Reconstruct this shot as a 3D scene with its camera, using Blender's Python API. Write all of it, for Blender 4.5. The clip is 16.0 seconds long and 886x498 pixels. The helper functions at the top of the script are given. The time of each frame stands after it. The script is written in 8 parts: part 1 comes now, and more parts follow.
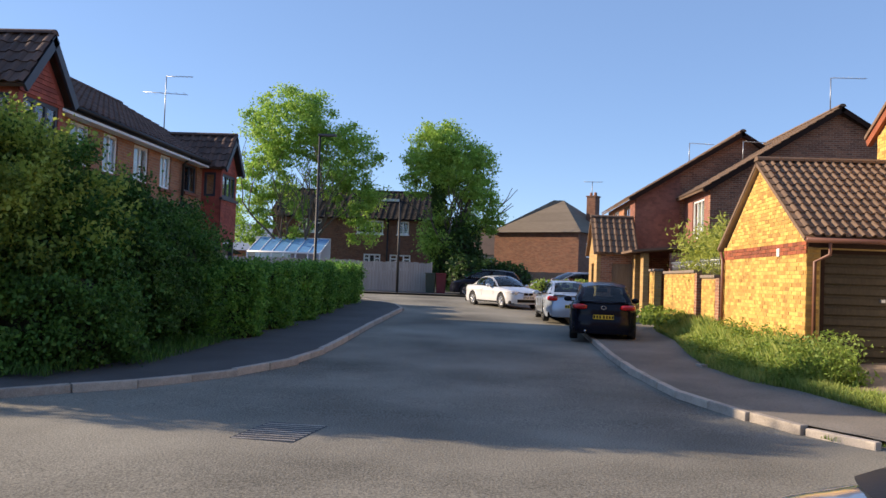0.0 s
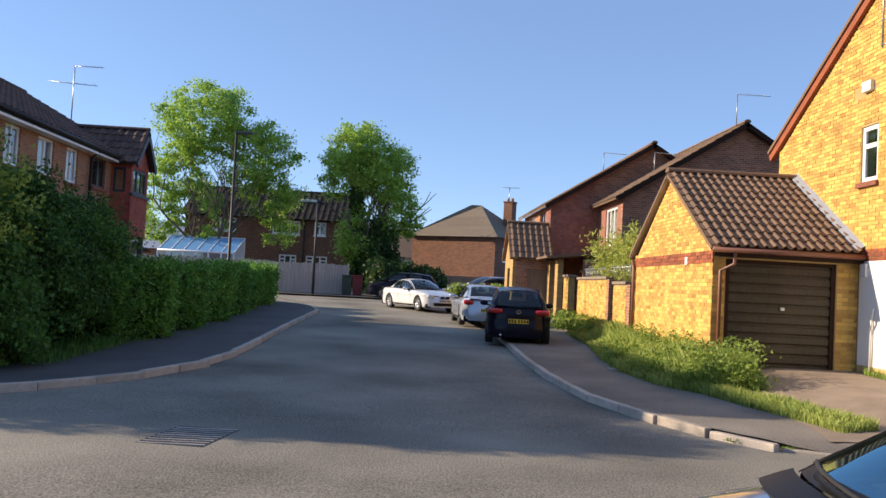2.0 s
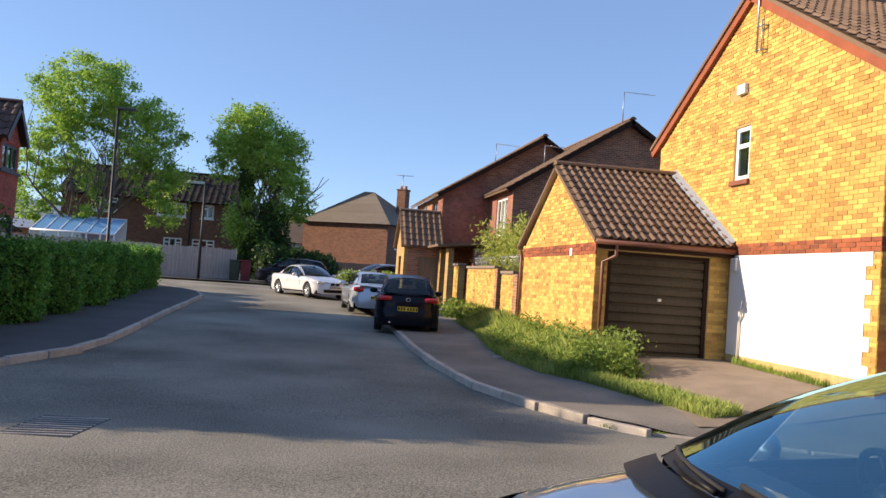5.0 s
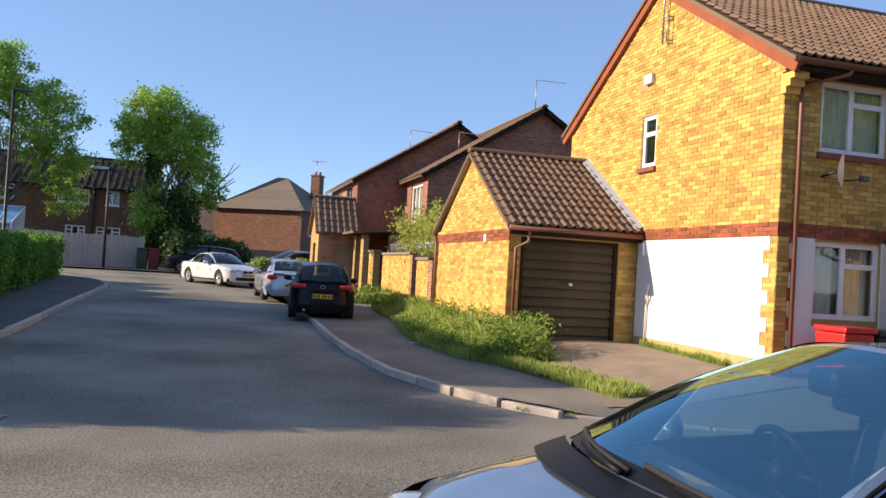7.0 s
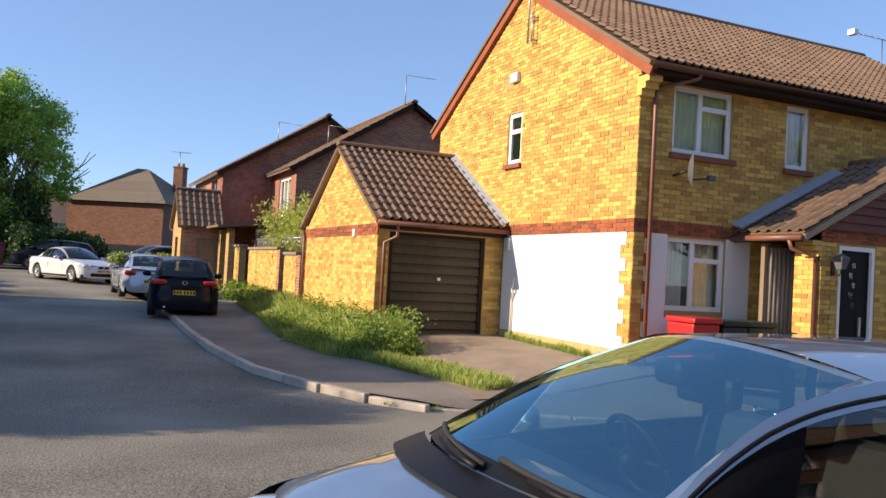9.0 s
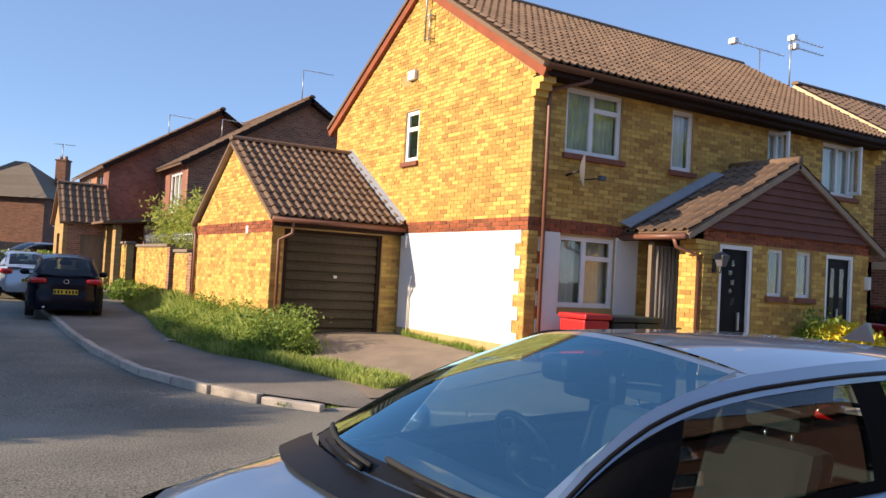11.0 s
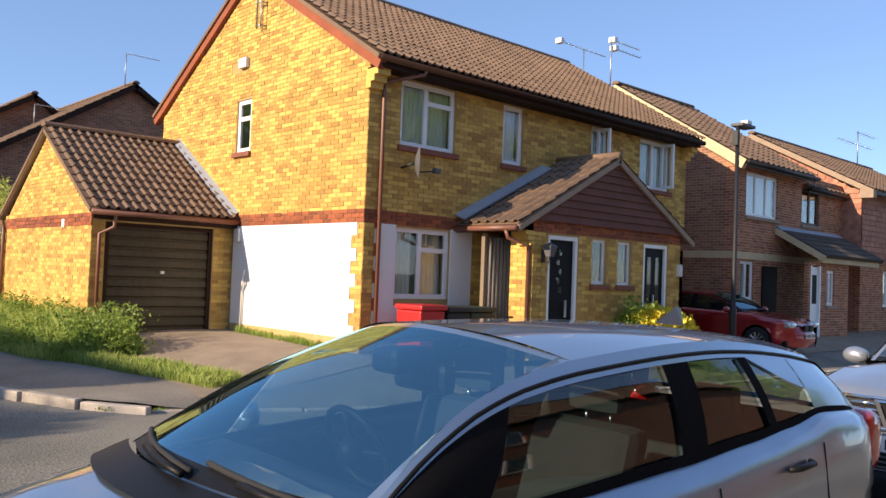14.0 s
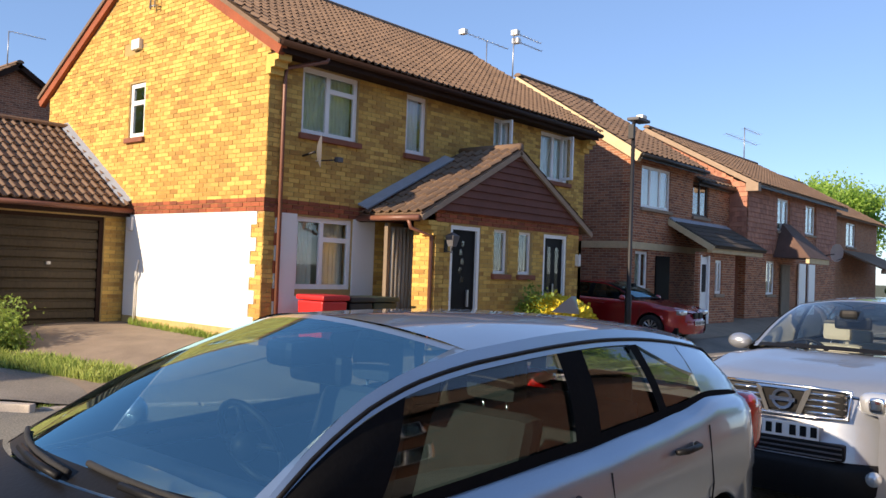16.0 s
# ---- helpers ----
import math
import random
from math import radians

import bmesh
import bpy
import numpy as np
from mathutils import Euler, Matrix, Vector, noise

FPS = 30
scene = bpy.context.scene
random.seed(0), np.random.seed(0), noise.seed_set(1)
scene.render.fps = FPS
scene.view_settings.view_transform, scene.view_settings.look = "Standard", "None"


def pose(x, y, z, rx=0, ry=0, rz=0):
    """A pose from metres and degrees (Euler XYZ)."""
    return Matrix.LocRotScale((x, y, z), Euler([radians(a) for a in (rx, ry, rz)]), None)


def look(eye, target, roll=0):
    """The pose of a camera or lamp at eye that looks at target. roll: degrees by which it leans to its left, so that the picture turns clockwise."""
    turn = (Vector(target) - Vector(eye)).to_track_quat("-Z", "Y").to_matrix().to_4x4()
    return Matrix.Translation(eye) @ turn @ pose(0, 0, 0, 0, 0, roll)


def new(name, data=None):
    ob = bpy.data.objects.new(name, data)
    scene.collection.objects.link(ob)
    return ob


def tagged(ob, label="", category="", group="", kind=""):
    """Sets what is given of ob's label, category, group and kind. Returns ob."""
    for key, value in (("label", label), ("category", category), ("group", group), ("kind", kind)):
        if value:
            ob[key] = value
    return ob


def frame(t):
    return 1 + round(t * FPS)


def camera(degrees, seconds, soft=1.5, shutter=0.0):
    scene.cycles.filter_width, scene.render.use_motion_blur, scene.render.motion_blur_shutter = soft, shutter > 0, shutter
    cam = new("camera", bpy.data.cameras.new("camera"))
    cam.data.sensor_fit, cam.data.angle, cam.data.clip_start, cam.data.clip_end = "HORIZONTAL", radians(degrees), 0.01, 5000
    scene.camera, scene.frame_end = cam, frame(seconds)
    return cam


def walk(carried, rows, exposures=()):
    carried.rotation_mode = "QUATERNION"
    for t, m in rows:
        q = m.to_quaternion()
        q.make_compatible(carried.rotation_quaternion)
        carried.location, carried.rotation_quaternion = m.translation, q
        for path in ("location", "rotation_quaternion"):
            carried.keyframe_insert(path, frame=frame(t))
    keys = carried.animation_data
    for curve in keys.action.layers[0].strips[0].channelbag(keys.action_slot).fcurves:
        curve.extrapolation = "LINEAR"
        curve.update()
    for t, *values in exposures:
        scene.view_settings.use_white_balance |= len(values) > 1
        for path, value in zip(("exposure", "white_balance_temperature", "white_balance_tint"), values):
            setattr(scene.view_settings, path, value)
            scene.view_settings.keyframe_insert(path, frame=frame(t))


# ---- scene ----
cam = camera(56.7, 16.0)
PATH = [
    (0, (0.001, 0.01, 1.78), (-0.123, 2.005, 1.85), 2.1),
    (0.5, (-0.009, -0.013, 1.775), (-0.093, 1.984, 1.848), 2.3),
    (1, (-0.029, 0.021, 1.783), (-0.066, 2.019, 1.858), 2.4),
    (1.5, (-0.024, -0.044, 1.776), (-0.007, 1.954, 1.856), 2.6),
    (2, (-0.02, 0.028, 1.781), (0.057, 2.025, 1.867), 3.0),
    (2.5, (0.0, 0.028, 1.759), (0.125, 2.022, 1.849), 3.3),
    (3, (-0.009, 0.031, 1.782), (0.16, 2.022, 1.87), 3.4),
    (3.5, (-0.049, 0.004, 1.798), (0.168, 1.99, 1.881), 3.4),
    (4, (0.015, 0.053, 1.78), (0.271, 2.035, 1.86), 3.6),
    (6.5, (0.061, 0.076, 1.787), (0.543, 2.016, 1.842), 3.7),
    (7, (0.063, 0.065, 1.79), (0.602, 1.991, 1.841), 3.4),
    (7.5, (0.074, 0.071, 1.792), (0.681, 1.976, 1.841), 3.1),
    (8, (0.087, 0.065, 1.796), (0.771, 1.944, 1.844), 2.8),
    (8.5, (0.104, 0.079, 1.801), (0.867, 1.927, 1.851), 2.9),
    (9, (0.128, 0.099, 1.795), (0.961, 1.917, 1.851), 3.2),
    (11.5, (0.184, 0.12, 1.797), (1.278, 1.793, 1.861), 3.0),
    (12, (0.179, 0.106, 1.805), (1.32, 1.748, 1.87), 2.9),
    (12.5, (0.203, 0.12, 1.8), (1.404, 1.717, 1.867), 2.6),
    (13, (0.222, 0.125, 1.794), (1.485, 1.674, 1.86), 2.4),
    (13.5, (0.234, 0.135, 1.796), (1.55, 1.639, 1.861), 2.3),
    (14, (0.24, 0.136, 1.797), (1.601, 1.6, 1.861), 2.2),
    (14.5, (0.251, 0.135, 1.797), (1.652, 1.561, 1.858), 2.2),
    (15, (0.255, 0.135, 1.803), (1.701, 1.515, 1.858), 2.1),
    (15.5, (0.271, 0.139, 1.798), (1.761, 1.472, 1.849), 2.1),
    (16, (0.281, 0.139, 1.799), (1.804, 1.435, 1.847), 2.1),
]
walk(cam, [(t, look(eye, target, roll)) for t, eye, target, roll in PATH], [(0.0, 0.74, 6950, 15), (16.0, 0.74, 6950, 15)])

# ---------- world and light ----------
SUN_EL, SUN_DX, SUN_DY = 21.3, 1.0, -0.167
sun = new("sun", bpy.data.lights.new("sun", "SUN"))
sun.data.energy, sun.data.angle, sun.data.color = 4.5, radians(0.55), (1.0, 0.85, 0.64)
_d = Vector((SUN_DX, SUN_DY, 0)).normalized() * math.cos(radians(SUN_EL)) + Vector((0, 0, -math.sin(radians(SUN_EL))))
sun.matrix_world = look((-40, 10, 20), Vector((-40, 10, 20)) + _d)
world = bpy.data.worlds.new("sky")
scene.world = world
world.use_nodes = True
_n = world.node_tree.nodes
_sky = _n.new("ShaderNodeTexSky")
_sky.sky_type, _sky.sun_disc = "NISHITA", False
_sky.sun_elevation = radians(SUN_EL)
_sky.sun_rotation = math.atan2(-_d.x, -_d.y)
_sky.air_density, _sky.dust_density, _sky.ozone_density = 0.75, 0.1, 3.6
_bg = _n["Background"]
_bg.inputs["Strength"].default_value = 0.16
_mix = _n.new("ShaderNodeMix")
_mix.data_type = "RGBA"
_mix.inputs["Factor"].default_value = 0.52
_mix.inputs["B"].default_value = (0.88, 1.55, 2.85, 1)
world.node_tree.links.new(_sky.outputs[0], _mix.inputs["A"])
world.node_tree.links.new(_mix.outputs["Result"], _bg.inputs["Color"])


# ---------- materials ----------
def mat(name, col, rough=0.8, var=0.15, scale=6.0, fine=60.0, bump=0.2, metal=0.0, col2=None, island=0.0, objrand=0.0,
        coat=0.0, spec=0.5, streak=None, bump_d=0.01, spread=0.45, odd=None):
    m = bpy.data.materials.new(name)
    m.use_nodes = True
    nt = m.node_tree
    N, L = nt.nodes, nt.links
    b = N["Principled BSDF"]
    b.inputs["Roughness"].default_value = rough
    b.inputs["Metallic"].default_value = metal
    b.inputs["Coat Weight"].default_value = coat
    b.inputs["Coat Roughness"].default_value = 0.03
    b.inputs["Specular IOR Level"].default_value = spec
    tc = N.new("ShaderNodeTexCoord")
    mp = N.new("ShaderNodeMapping")
    if streak:
        mp.inputs["Scale"].default_value = streak
    L.new(tc.outputs["Object"], mp.inputs["Vector"])
    n1 = N.new("ShaderNodeTexNoise")
    n1.inputs["Scale"].default_value, n1.inputs["Detail"].default_value = scale, 6
    n2 = N.new("ShaderNodeTexNoise")
    n2.inputs["Scale"].default_value, n2.inputs["Detail"].default_value = fine, 3
    L.new(mp.outputs[0], n1.inputs["Vector"])
    L.new(mp.outputs[0], n2.inputs["Vector"])
    add = N.new("ShaderNodeMath")
    add.operation = "ADD"
    L.new(n1.outputs["Fac"], add.inputs[0])
    L.new(n2.outputs["Fac"], add.inputs[1])
    fac = add.outputs[0]
    if island or objrand:
        src = N.new("ShaderNodeNewGeometry").outputs["Random Per Island"] if island else N.new("ShaderNodeObjectInfo").outputs["Random"]
        ma = N.new("ShaderNodeMath")
        ma.operation = "MULTIPLY_ADD"
        ma.inputs[1].default_value = 2.0 * (island or objrand)
        ma.inputs[2].default_value = -(island or objrand)
        L.new(src, ma.inputs[0])
        a2 = N.new("ShaderNodeMath")
        a2.operation = "ADD"
        L.new(fac, a2.inputs[0])
        L.new(ma.outputs[0], a2.inputs[1])
        fac = a2.outputs[0]
    mr = N.new("ShaderNodeMapRange")
    mr.inputs["From Min"].default_value, mr.inputs["From Max"].default_value = 1.0 - spread, 1.0 + spread
    L.new(fac, mr.inputs["Value"])
    mx = N.new("ShaderNodeMix")
    mx.data_type = "RGBA"
    c = Vector(col)
    lo = Vector(col2) if col2 else c * (1 - var)
    hi = c if col2 else c * (1 + var)
    mx.inputs["A"].default_value = (*lo, 1)
    mx.inputs["B"].default_value = (*hi, 1)
    L.new(mr.outputs[0], mx.inputs["Factor"])
    out = mx.outputs["Result"]
    if odd:
        # a share of the pieces is of another firing
        gt = N.new("ShaderNodeMath")
        gt.operation = "GREATER_THAN"
        gt.inputs[1].default_value = 1 - odd[1]
        fl = N.new("ShaderNodeMath")
        fl.operation = "MULTIPLY"
        fl.inputs[1].default_value = 7.31
        fr = N.new("ShaderNodeMath")
        fr.operation = "FRACT"
        L.new(src, fl.inputs[0])
        L.new(fl.outputs[0], fr.inputs[0])
        L.new(fr.outputs[0], gt.inputs[0])
        sc = N.new("ShaderNodeMath")
        sc.operation = "MULTIPLY"
        sc.inputs[1].default_value = 0.5
        L.new(gt.outputs[0], sc.inputs[0])
        m2 = N.new("ShaderNodeMix")
        m2.data_type = "RGBA"
        L.new(sc.outputs[0], m2.inputs["Factor"])
        L.new(out, m2.inputs["A"])
        m2.inputs["B"].default_value = (*odd[0], 1)
        out = m2.outputs["Result"]
    L.new(out, b.inputs["Base Color"])
    if bump:
        bp = N.new("ShaderNodeBump")
        bp.inputs["Strength"].default_value, bp.inputs["Distance"].default_value = bump, bump_d
        L.new(add.outputs[0], bp.inputs["Height"])
        L.new(bp.outputs[0], b.inputs["Normal"])
    return m


def brick_mat(name, c1, c2, mortar, flip=False, sx=1.0):
    """Brickwork for walls that stay far off, 215 x 65 mm bricks with 10 mm joints."""
    m = mat(name, c1, 0.9, bump=0)
    nt = m.node_tree
    N, L = nt.nodes, nt.links
    b = N["Principled BSDF"]
    tc = N.new("ShaderNodeTexCoord")
    sp = N.new("ShaderNodeSeparateXYZ")
    L.new(tc.outputs["Object"], sp.inputs[0])
    cb = N.new("ShaderNodeCombineXYZ")
    ad = N.new("ShaderNodeMath")
    L.new(sp.outputs["X"], ad.inputs[0])
    L.new(sp.outputs["Y"], ad.inputs[1])
    L.new(ad.outputs[0], cb.inputs["X"])
    L.new(sp.outputs["Z"], cb.inputs["Y"])
    t = N.new("ShaderNodeTexBrick")
    t.inputs["Scale"].default_value = 1.0
    t.inputs["Brick Width"].default_value, t.inputs["Row Height"].default_value = 0.225, 0.075
    t.inputs["Mortar Size"].default_value = 0.006
    t.inputs["Color1"].default_value, t.inputs["Color2"].default_value = (*c1, 1), (*c2, 1)
    t.inputs["Mortar"].default_value = (*mortar, 1)
    L.new(cb.outputs[0], t.inputs["Vector"])
    no = N.new("ShaderNodeTexNoise")
    no.inputs["Scale"].default_value, no.inputs["Detail"].default_value = 1.3, 8
    L.new(tc.outputs["Object"], no.inputs["Vector"])
    mx = N.new("ShaderNodeMix")
    mx.data_type, mx.blend_type = "RGBA", "MULTIPLY"
    mx.inputs["Factor"].default_value = 0.3
    L.new(t.outputs["Color"], mx.inputs["A"])
    L.new(no.outputs["Fac"], mx.inputs["B"])
    L.new(mx.outputs["Result"], b.inputs["Base Color"])
    bp = N.new("ShaderNodeBump")
    bp.inputs["Strength"].default_value, bp.inputs["Distance"].default_value, bp.invert = 0.6, 0.006, True
    L.new(t.outputs["Fac"], bp.inputs["Height"])
    L.new(bp.outputs[0], b.inputs["Normal"])
    return m


def glass_mat(name, tint, gloss=1.0, base=0.06, gloss_tint=(1, 1, 1)):
    m = bpy.data.materials.new(name)
    m.use_nodes = True
    nt = m.node_tree
    N, L = nt.nodes, nt.links
    tr = N.new("ShaderNodeBsdfTransparent")
    tr.inputs[0].default_value = (*tint, 1)
    gl = N.new("ShaderNodeBsdfGlossy")
    gl.inputs["Roughness"].default_value = 0.02
    gl.inputs["Color"].default_value = (*gloss_tint, 1)
    lw = N.new("ShaderNodeLayerWeight")
    lw.inputs["Blend"].default_value = 0.5
    fr = N.new("ShaderNodeMath")
    fr.operation = "POWER"
    fr.inputs[1].default_value = 4.0
    L.new(lw.outputs["Facing"], fr.inputs[0])
    mu = N.new("ShaderNodeMath")
    mu.operation, mu.use_clamp = "MULTIPLY_ADD", True
    mu.inputs[1].default_value, mu.inputs[2].default_value = gloss, base
    L.new(fr.outputs[0], mu.inputs[0])
    mi = N.new("ShaderNodeMixShader")
    L.new(mu.outputs[0], mi.inputs[0])
    L.new(tr.outputs[0], mi.inputs[1])
    L.new(gl.outputs[0], mi.inputs[2])
    L.new(mi.outputs[0], N["Material Output"].inputs["Surface"])
    return m


def leaf_mat(name, dark, light, trans=0.35):
    m = bpy.data.materials.new(name)
    m.use_nodes = True
    nt = m.node_tree
    N, L = nt.nodes, nt.links
    b = N["Principled BSDF"]
    b.inputs["Roughness"].default_value = 0.55
    b.inputs["Specular IOR Level"].default_value = 0.3
    ge = N.new("ShaderNodeNewGeometry")
    tc = N.new("ShaderNodeTexCoord")
    no = N.new("ShaderNodeTexNoise")
    no.inputs["Scale"].default_value = 0.9
    L.new(tc.outputs["Object"], no.inputs["Vector"])
    av = N.new("ShaderNodeMath")
    av.operation = "MULTIPLY_ADD"
    av.inputs[1].default_value = 0.6
    L.new(ge.outputs["Random Per Island"], av.inputs[0])
    L.new(no.outputs["Fac"], av.inputs[2])
    mr = N.new("ShaderNodeMapRange")
    mr.inputs["From Min"].default_value, mr.inputs["From Max"].default_value = 0.35, 1.2
    L.new(av.outputs[0], mr.inputs["Value"])
    mx = N.new("ShaderNodeMix")
    mx.data_type = "RGBA"
    mx.inputs["A"].default_value, mx.inputs["B"].default_value = (*dark, 1), (*light, 1)
    L.new(mr.outputs[0], mx.inputs["Factor"])
    L.new(mx.outputs["Result"], b.inputs["Base Color"])
    tl = N.new("ShaderNodeBsdfTranslucent")
    L.new(mx.outputs["Result"], tl.inputs["Color"])
    ms = N.new("ShaderNodeMixShader")
    ms.inputs[0].default_value = trans
    L.new(b.outputs[0], ms.inputs[1])
    L.new(tl.outputs[0], ms.inputs[2])
    L.new(ms.outputs[0], N["Material Output"].inputs["Surface"])
    return m


ASPHALT = mat("asphalt", (0.212, 0.197, 0.162), 0.9, 0.7, 0.30, 46, 0.7, bump_d=0.012, spec=0.3, spread=0.3)
# One tarmac in two tones: darkened for the shaded side, lightened for the sunlit.
PAVE = mat("pavement_tarmac", (0.085, 0.083, 0.082), 0.9, 0.4, 0.9, 130, 0.6)
PAVE_R = mat("sunlit_pavement_tarmac", (0.20, 0.178, 0.15), 0.9, 0.5, 0.6, 50, 0.8, spread=0.3)
KERB = mat("kerb_concrete", (0.42, 0.365, 0.31), 0.9, 0.35, 5, 70, 0.5, objrand=0.25)
DRIVE = mat("driveway_surface", (0.27, 0.21, 0.155), 0.92, 0.35, 2.2, 60, 0.8)
SOIL = mat("soil", (0.10, 0.085, 0.05), 1.0, 0.4, 1.5, 40, 0.8, col2=(0.06, 0.09, 0.03))
YB = mat("yellow_brick", (0.74, 0.485, 0.128), 0.9, 0.2, 2.5, 45, 0.4, col2=(0.42, 0.235, 0.06), island=0.42, odd=((0.27, 0.13, 0.04), 0.15))
YBO = mat("yellow_brick_piece", (0.74, 0.485, 0.128), 0.9, 0.2, 2.5, 45, 0.4, col2=(0.42, 0.235, 0.06), objrand=0.42, odd=((0.27, 0.13, 0.04), 0.15))
RBI = mat("red_brick_course", (0.38, 0.105, 0.045), 0.9, 0.2, 3, 45, 0.4, col2=(0.18, 0.055, 0.03), island=0.4)
MORTAR = mat("mortar", (0.44, 0.30, 0.12), 0.95, 0.2, 4, 90, 0.4)
WHITE = mat("white_render", (0.82, 0.80, 0.77), 0.85, 0.05, 1.2, 60, 0.35)
PLINTH = mat("plinth_brick", (0.50, 0.36, 0.16), 0.9, 0.3, 4, 30, 0.5)
TILE = mat("roof_tile", (0.245, 0.155, 0.098), 0.85, 0.2, 0.9, 50, 0.5, col2=(0.13, 0.083, 0.055), island=0.2)
TILEO = mat("roof_tile_piece", (0.245, 0.155, 0.098), 0.85, 0.2, 0.9, 50, 0.5, col2=(0.13, 0.083, 0.055), objrand=0.2)
TILER = mat("red_roof_tile", (0.155, 0.09, 0.07), 0.85, 0.2, 2.5, 50, 0.5, col2=(0.075, 0.046, 0.038), island=0.35)
MORT2 = mat("verge_mortar", (0.34, 0.25, 0.18), 0.9, 0.2, 5, 50, 0.4)
LEAD = mat("lead_flashing", (0.40, 0.45, 0.52), 0.6, 0.15, 5, 40, 0.2, metal=0.3)
FASCIA = mat("brown_fascia", (0.034, 0.018, 0.013), 0.7, 0.25, 4, 50, 0.15, spec=0.1)
PIPE = mat("brown_plastic_pipe", (0.20, 0.085, 0.055), 0.45, 0.2, 3, 30, 0.1)
UPVC = mat("white_upvc", (0.88, 0.88, 0.88), 0.35, 0.04, 3, 30, 0.02)
BROWNF = mat("brown_window_frame", (0.10, 0.07, 0.06), 0.5, 0.2, 5, 50, 0.1)
DARKF = mat("dark_window_frame", (0.045, 0.05, 0.065), 0.45, 0.2, 5, 50, 0.1)
PANE = glass_mat("window_glass", (0.93, 0.95, 0.94), 1.0, 0.05)
CURT = mat("curtain", (0.62, 0.64, 0.54), 0.95, 0.25, 6, 60, 0.2)
# Near-black stands in for the darkness of unlit rooms.
DARK = mat("room_shade", (0.03, 0.028, 0.026), 0.95, 0.3, 2, 20, 0.0)
GDOOR = mat("garage_door_paint", (0.062, 0.048, 0.029), 0.55, 0.45, 1.2, 30, 0.15, streak=(1, 1, 0.35), spec=0.25)
BLKDOOR = mat("black_door", (0.010, 0.010, 0.012), 0.5, 0.2, 4, 40, 0.05, spec=0.1)
TIMBER = mat("timber_door", (0.22, 0.17, 0.12), 0.8, 0.35, 3, 40, 0.4, streak=(6, 6, 0.5))
SIDEDOOR = mat("grey_weathered_boards", (0.36, 0.33, 0.28), 0.85, 0.35, 3, 40, 0.4, streak=(6, 6, 0.5))
SHIP = mat("brown_cladding", (0.17, 0.072, 0.055), 0.75, 0.25, 3, 40, 0.2, spec=0.2)
# Lighter copy of the red brick, raised to offset shade on the right row.
REDB_LIT = brick_mat("brightened_red_brickwork", (0.62, 0.235, 0.11), (0.28, 0.09, 0.05), (0.66, 0.50, 0.34))
REDB = brick_mat("red_brickwork", (0.44, 0.18, 0.10), (0.22, 0.09, 0.055), (0.48, 0.37, 0.26))
BROWNB = brick_mat("brown_brickwork", (0.50, 0.23, 0.13), (0.27, 0.12, 0.075), (0.50, 0.40, 0.29))
FARB = brick_mat("dark_brown_brickwork", (0.30, 0.12, 0.07), (0.17, 0.065, 0.042), (0.28, 0.21, 0.15))
YELB = brick_mat("far_yellow_brickwork", (0.58, 0.36, 0.12), (0.42, 0.24, 0.08), (0.42, 0.34, 0.22))
ORNB = brick_mat("orange_brickwork", (0.52, 0.22, 0.11), (0.36, 0.15, 0.08), (0.42, 0.32, 0.22))
HUNG = mat("hung_tiles", (0.36, 0.15, 0.105), 0.85, 0.25, 3, 40, 0.4, col2=(0.20, 0.085, 0.062), island=0.3)
# Hung tiles again, brightened to make up for weak light on the terrace.
HUNGL = mat("brightened_hung_tiles", (0.56, 0.26, 0.17), 0.85, 0.25, 3, 40, 0.4, col2=(0.30, 0.13, 0.09), island=0.3)
HUNGR = mat("red_hung_tiles", (0.50, 0.12, 0.08), 0.8, 0.25, 3, 40, 0.4, col2=(0.24, 0.055, 0.04), island=0.3)
STEEL = mat("galvanised_steel", (0.42, 0.43, 0.44), 0.4, 0.15, 8, 60, 0.1, metal=0.8)
BLACKM = mat("black_painted_metal", (0.014, 0.014, 0.016), 0.55, 0.2, 5, 50, 0.1)
WOODG = mat("weathered_fence_wood", (0.40, 0.36, 0.32), 0.9, 0.3, 2, 40, 0.4, streak=(5, 5, 0.4), island=0.3)
BARK = mat("bark", (0.13, 0.105, 0.08), 0.95, 0.35, 4, 40, 0.8, streak=(4, 4, 0.8))
PLAST_G = mat("grey_plastic", (0.10, 0.10, 0.11), 0.6, 0.2, 4, 50, 0.1)
PLAST_W = mat("white_plastic", (0.72, 0.70, 0.66), 0.5, 0.1, 4, 50, 0.05)
MAROON = mat("maroon_bin_plastic", (0.16, 0.015, 0.02), 0.5, 0.2, 4, 50, 0.1)
DKTILE = mat("dark_brown_roof_tile", (0.042, 0.034, 0.030), 0.95, 0.3, 1.5, 30, 0.5, col2=(0.02, 0.017, 0.016), island=0.4, spec=0.2)
SLATE = mat("dark_roof_tile", (0.10, 0.082, 0.068), 0.9, 0.35, 1.5, 14, 0.6, spec=0.2)
DKHIP = mat("worn_brown_roof_tile", (0.19, 0.155, 0.12), 0.9, 0.3, 0.6, 9, 0.6, spec=0.2, streak=(0.3, 0.3, 6))
POLYC = mat("blue_polycarbonate", (0.16, 0.36, 0.62), 0.25, 0.15, 3, 20, 0.05)
RED_PL = mat("red_bin_plastic", (0.55, 0.02, 0.02), 0.45, 0.15, 4, 50, 0.1)
GREEN_PL = mat("dark_green_bin_plastic", (0.03, 0.05, 0.035), 0.5, 0.2, 4, 50, 0.1)
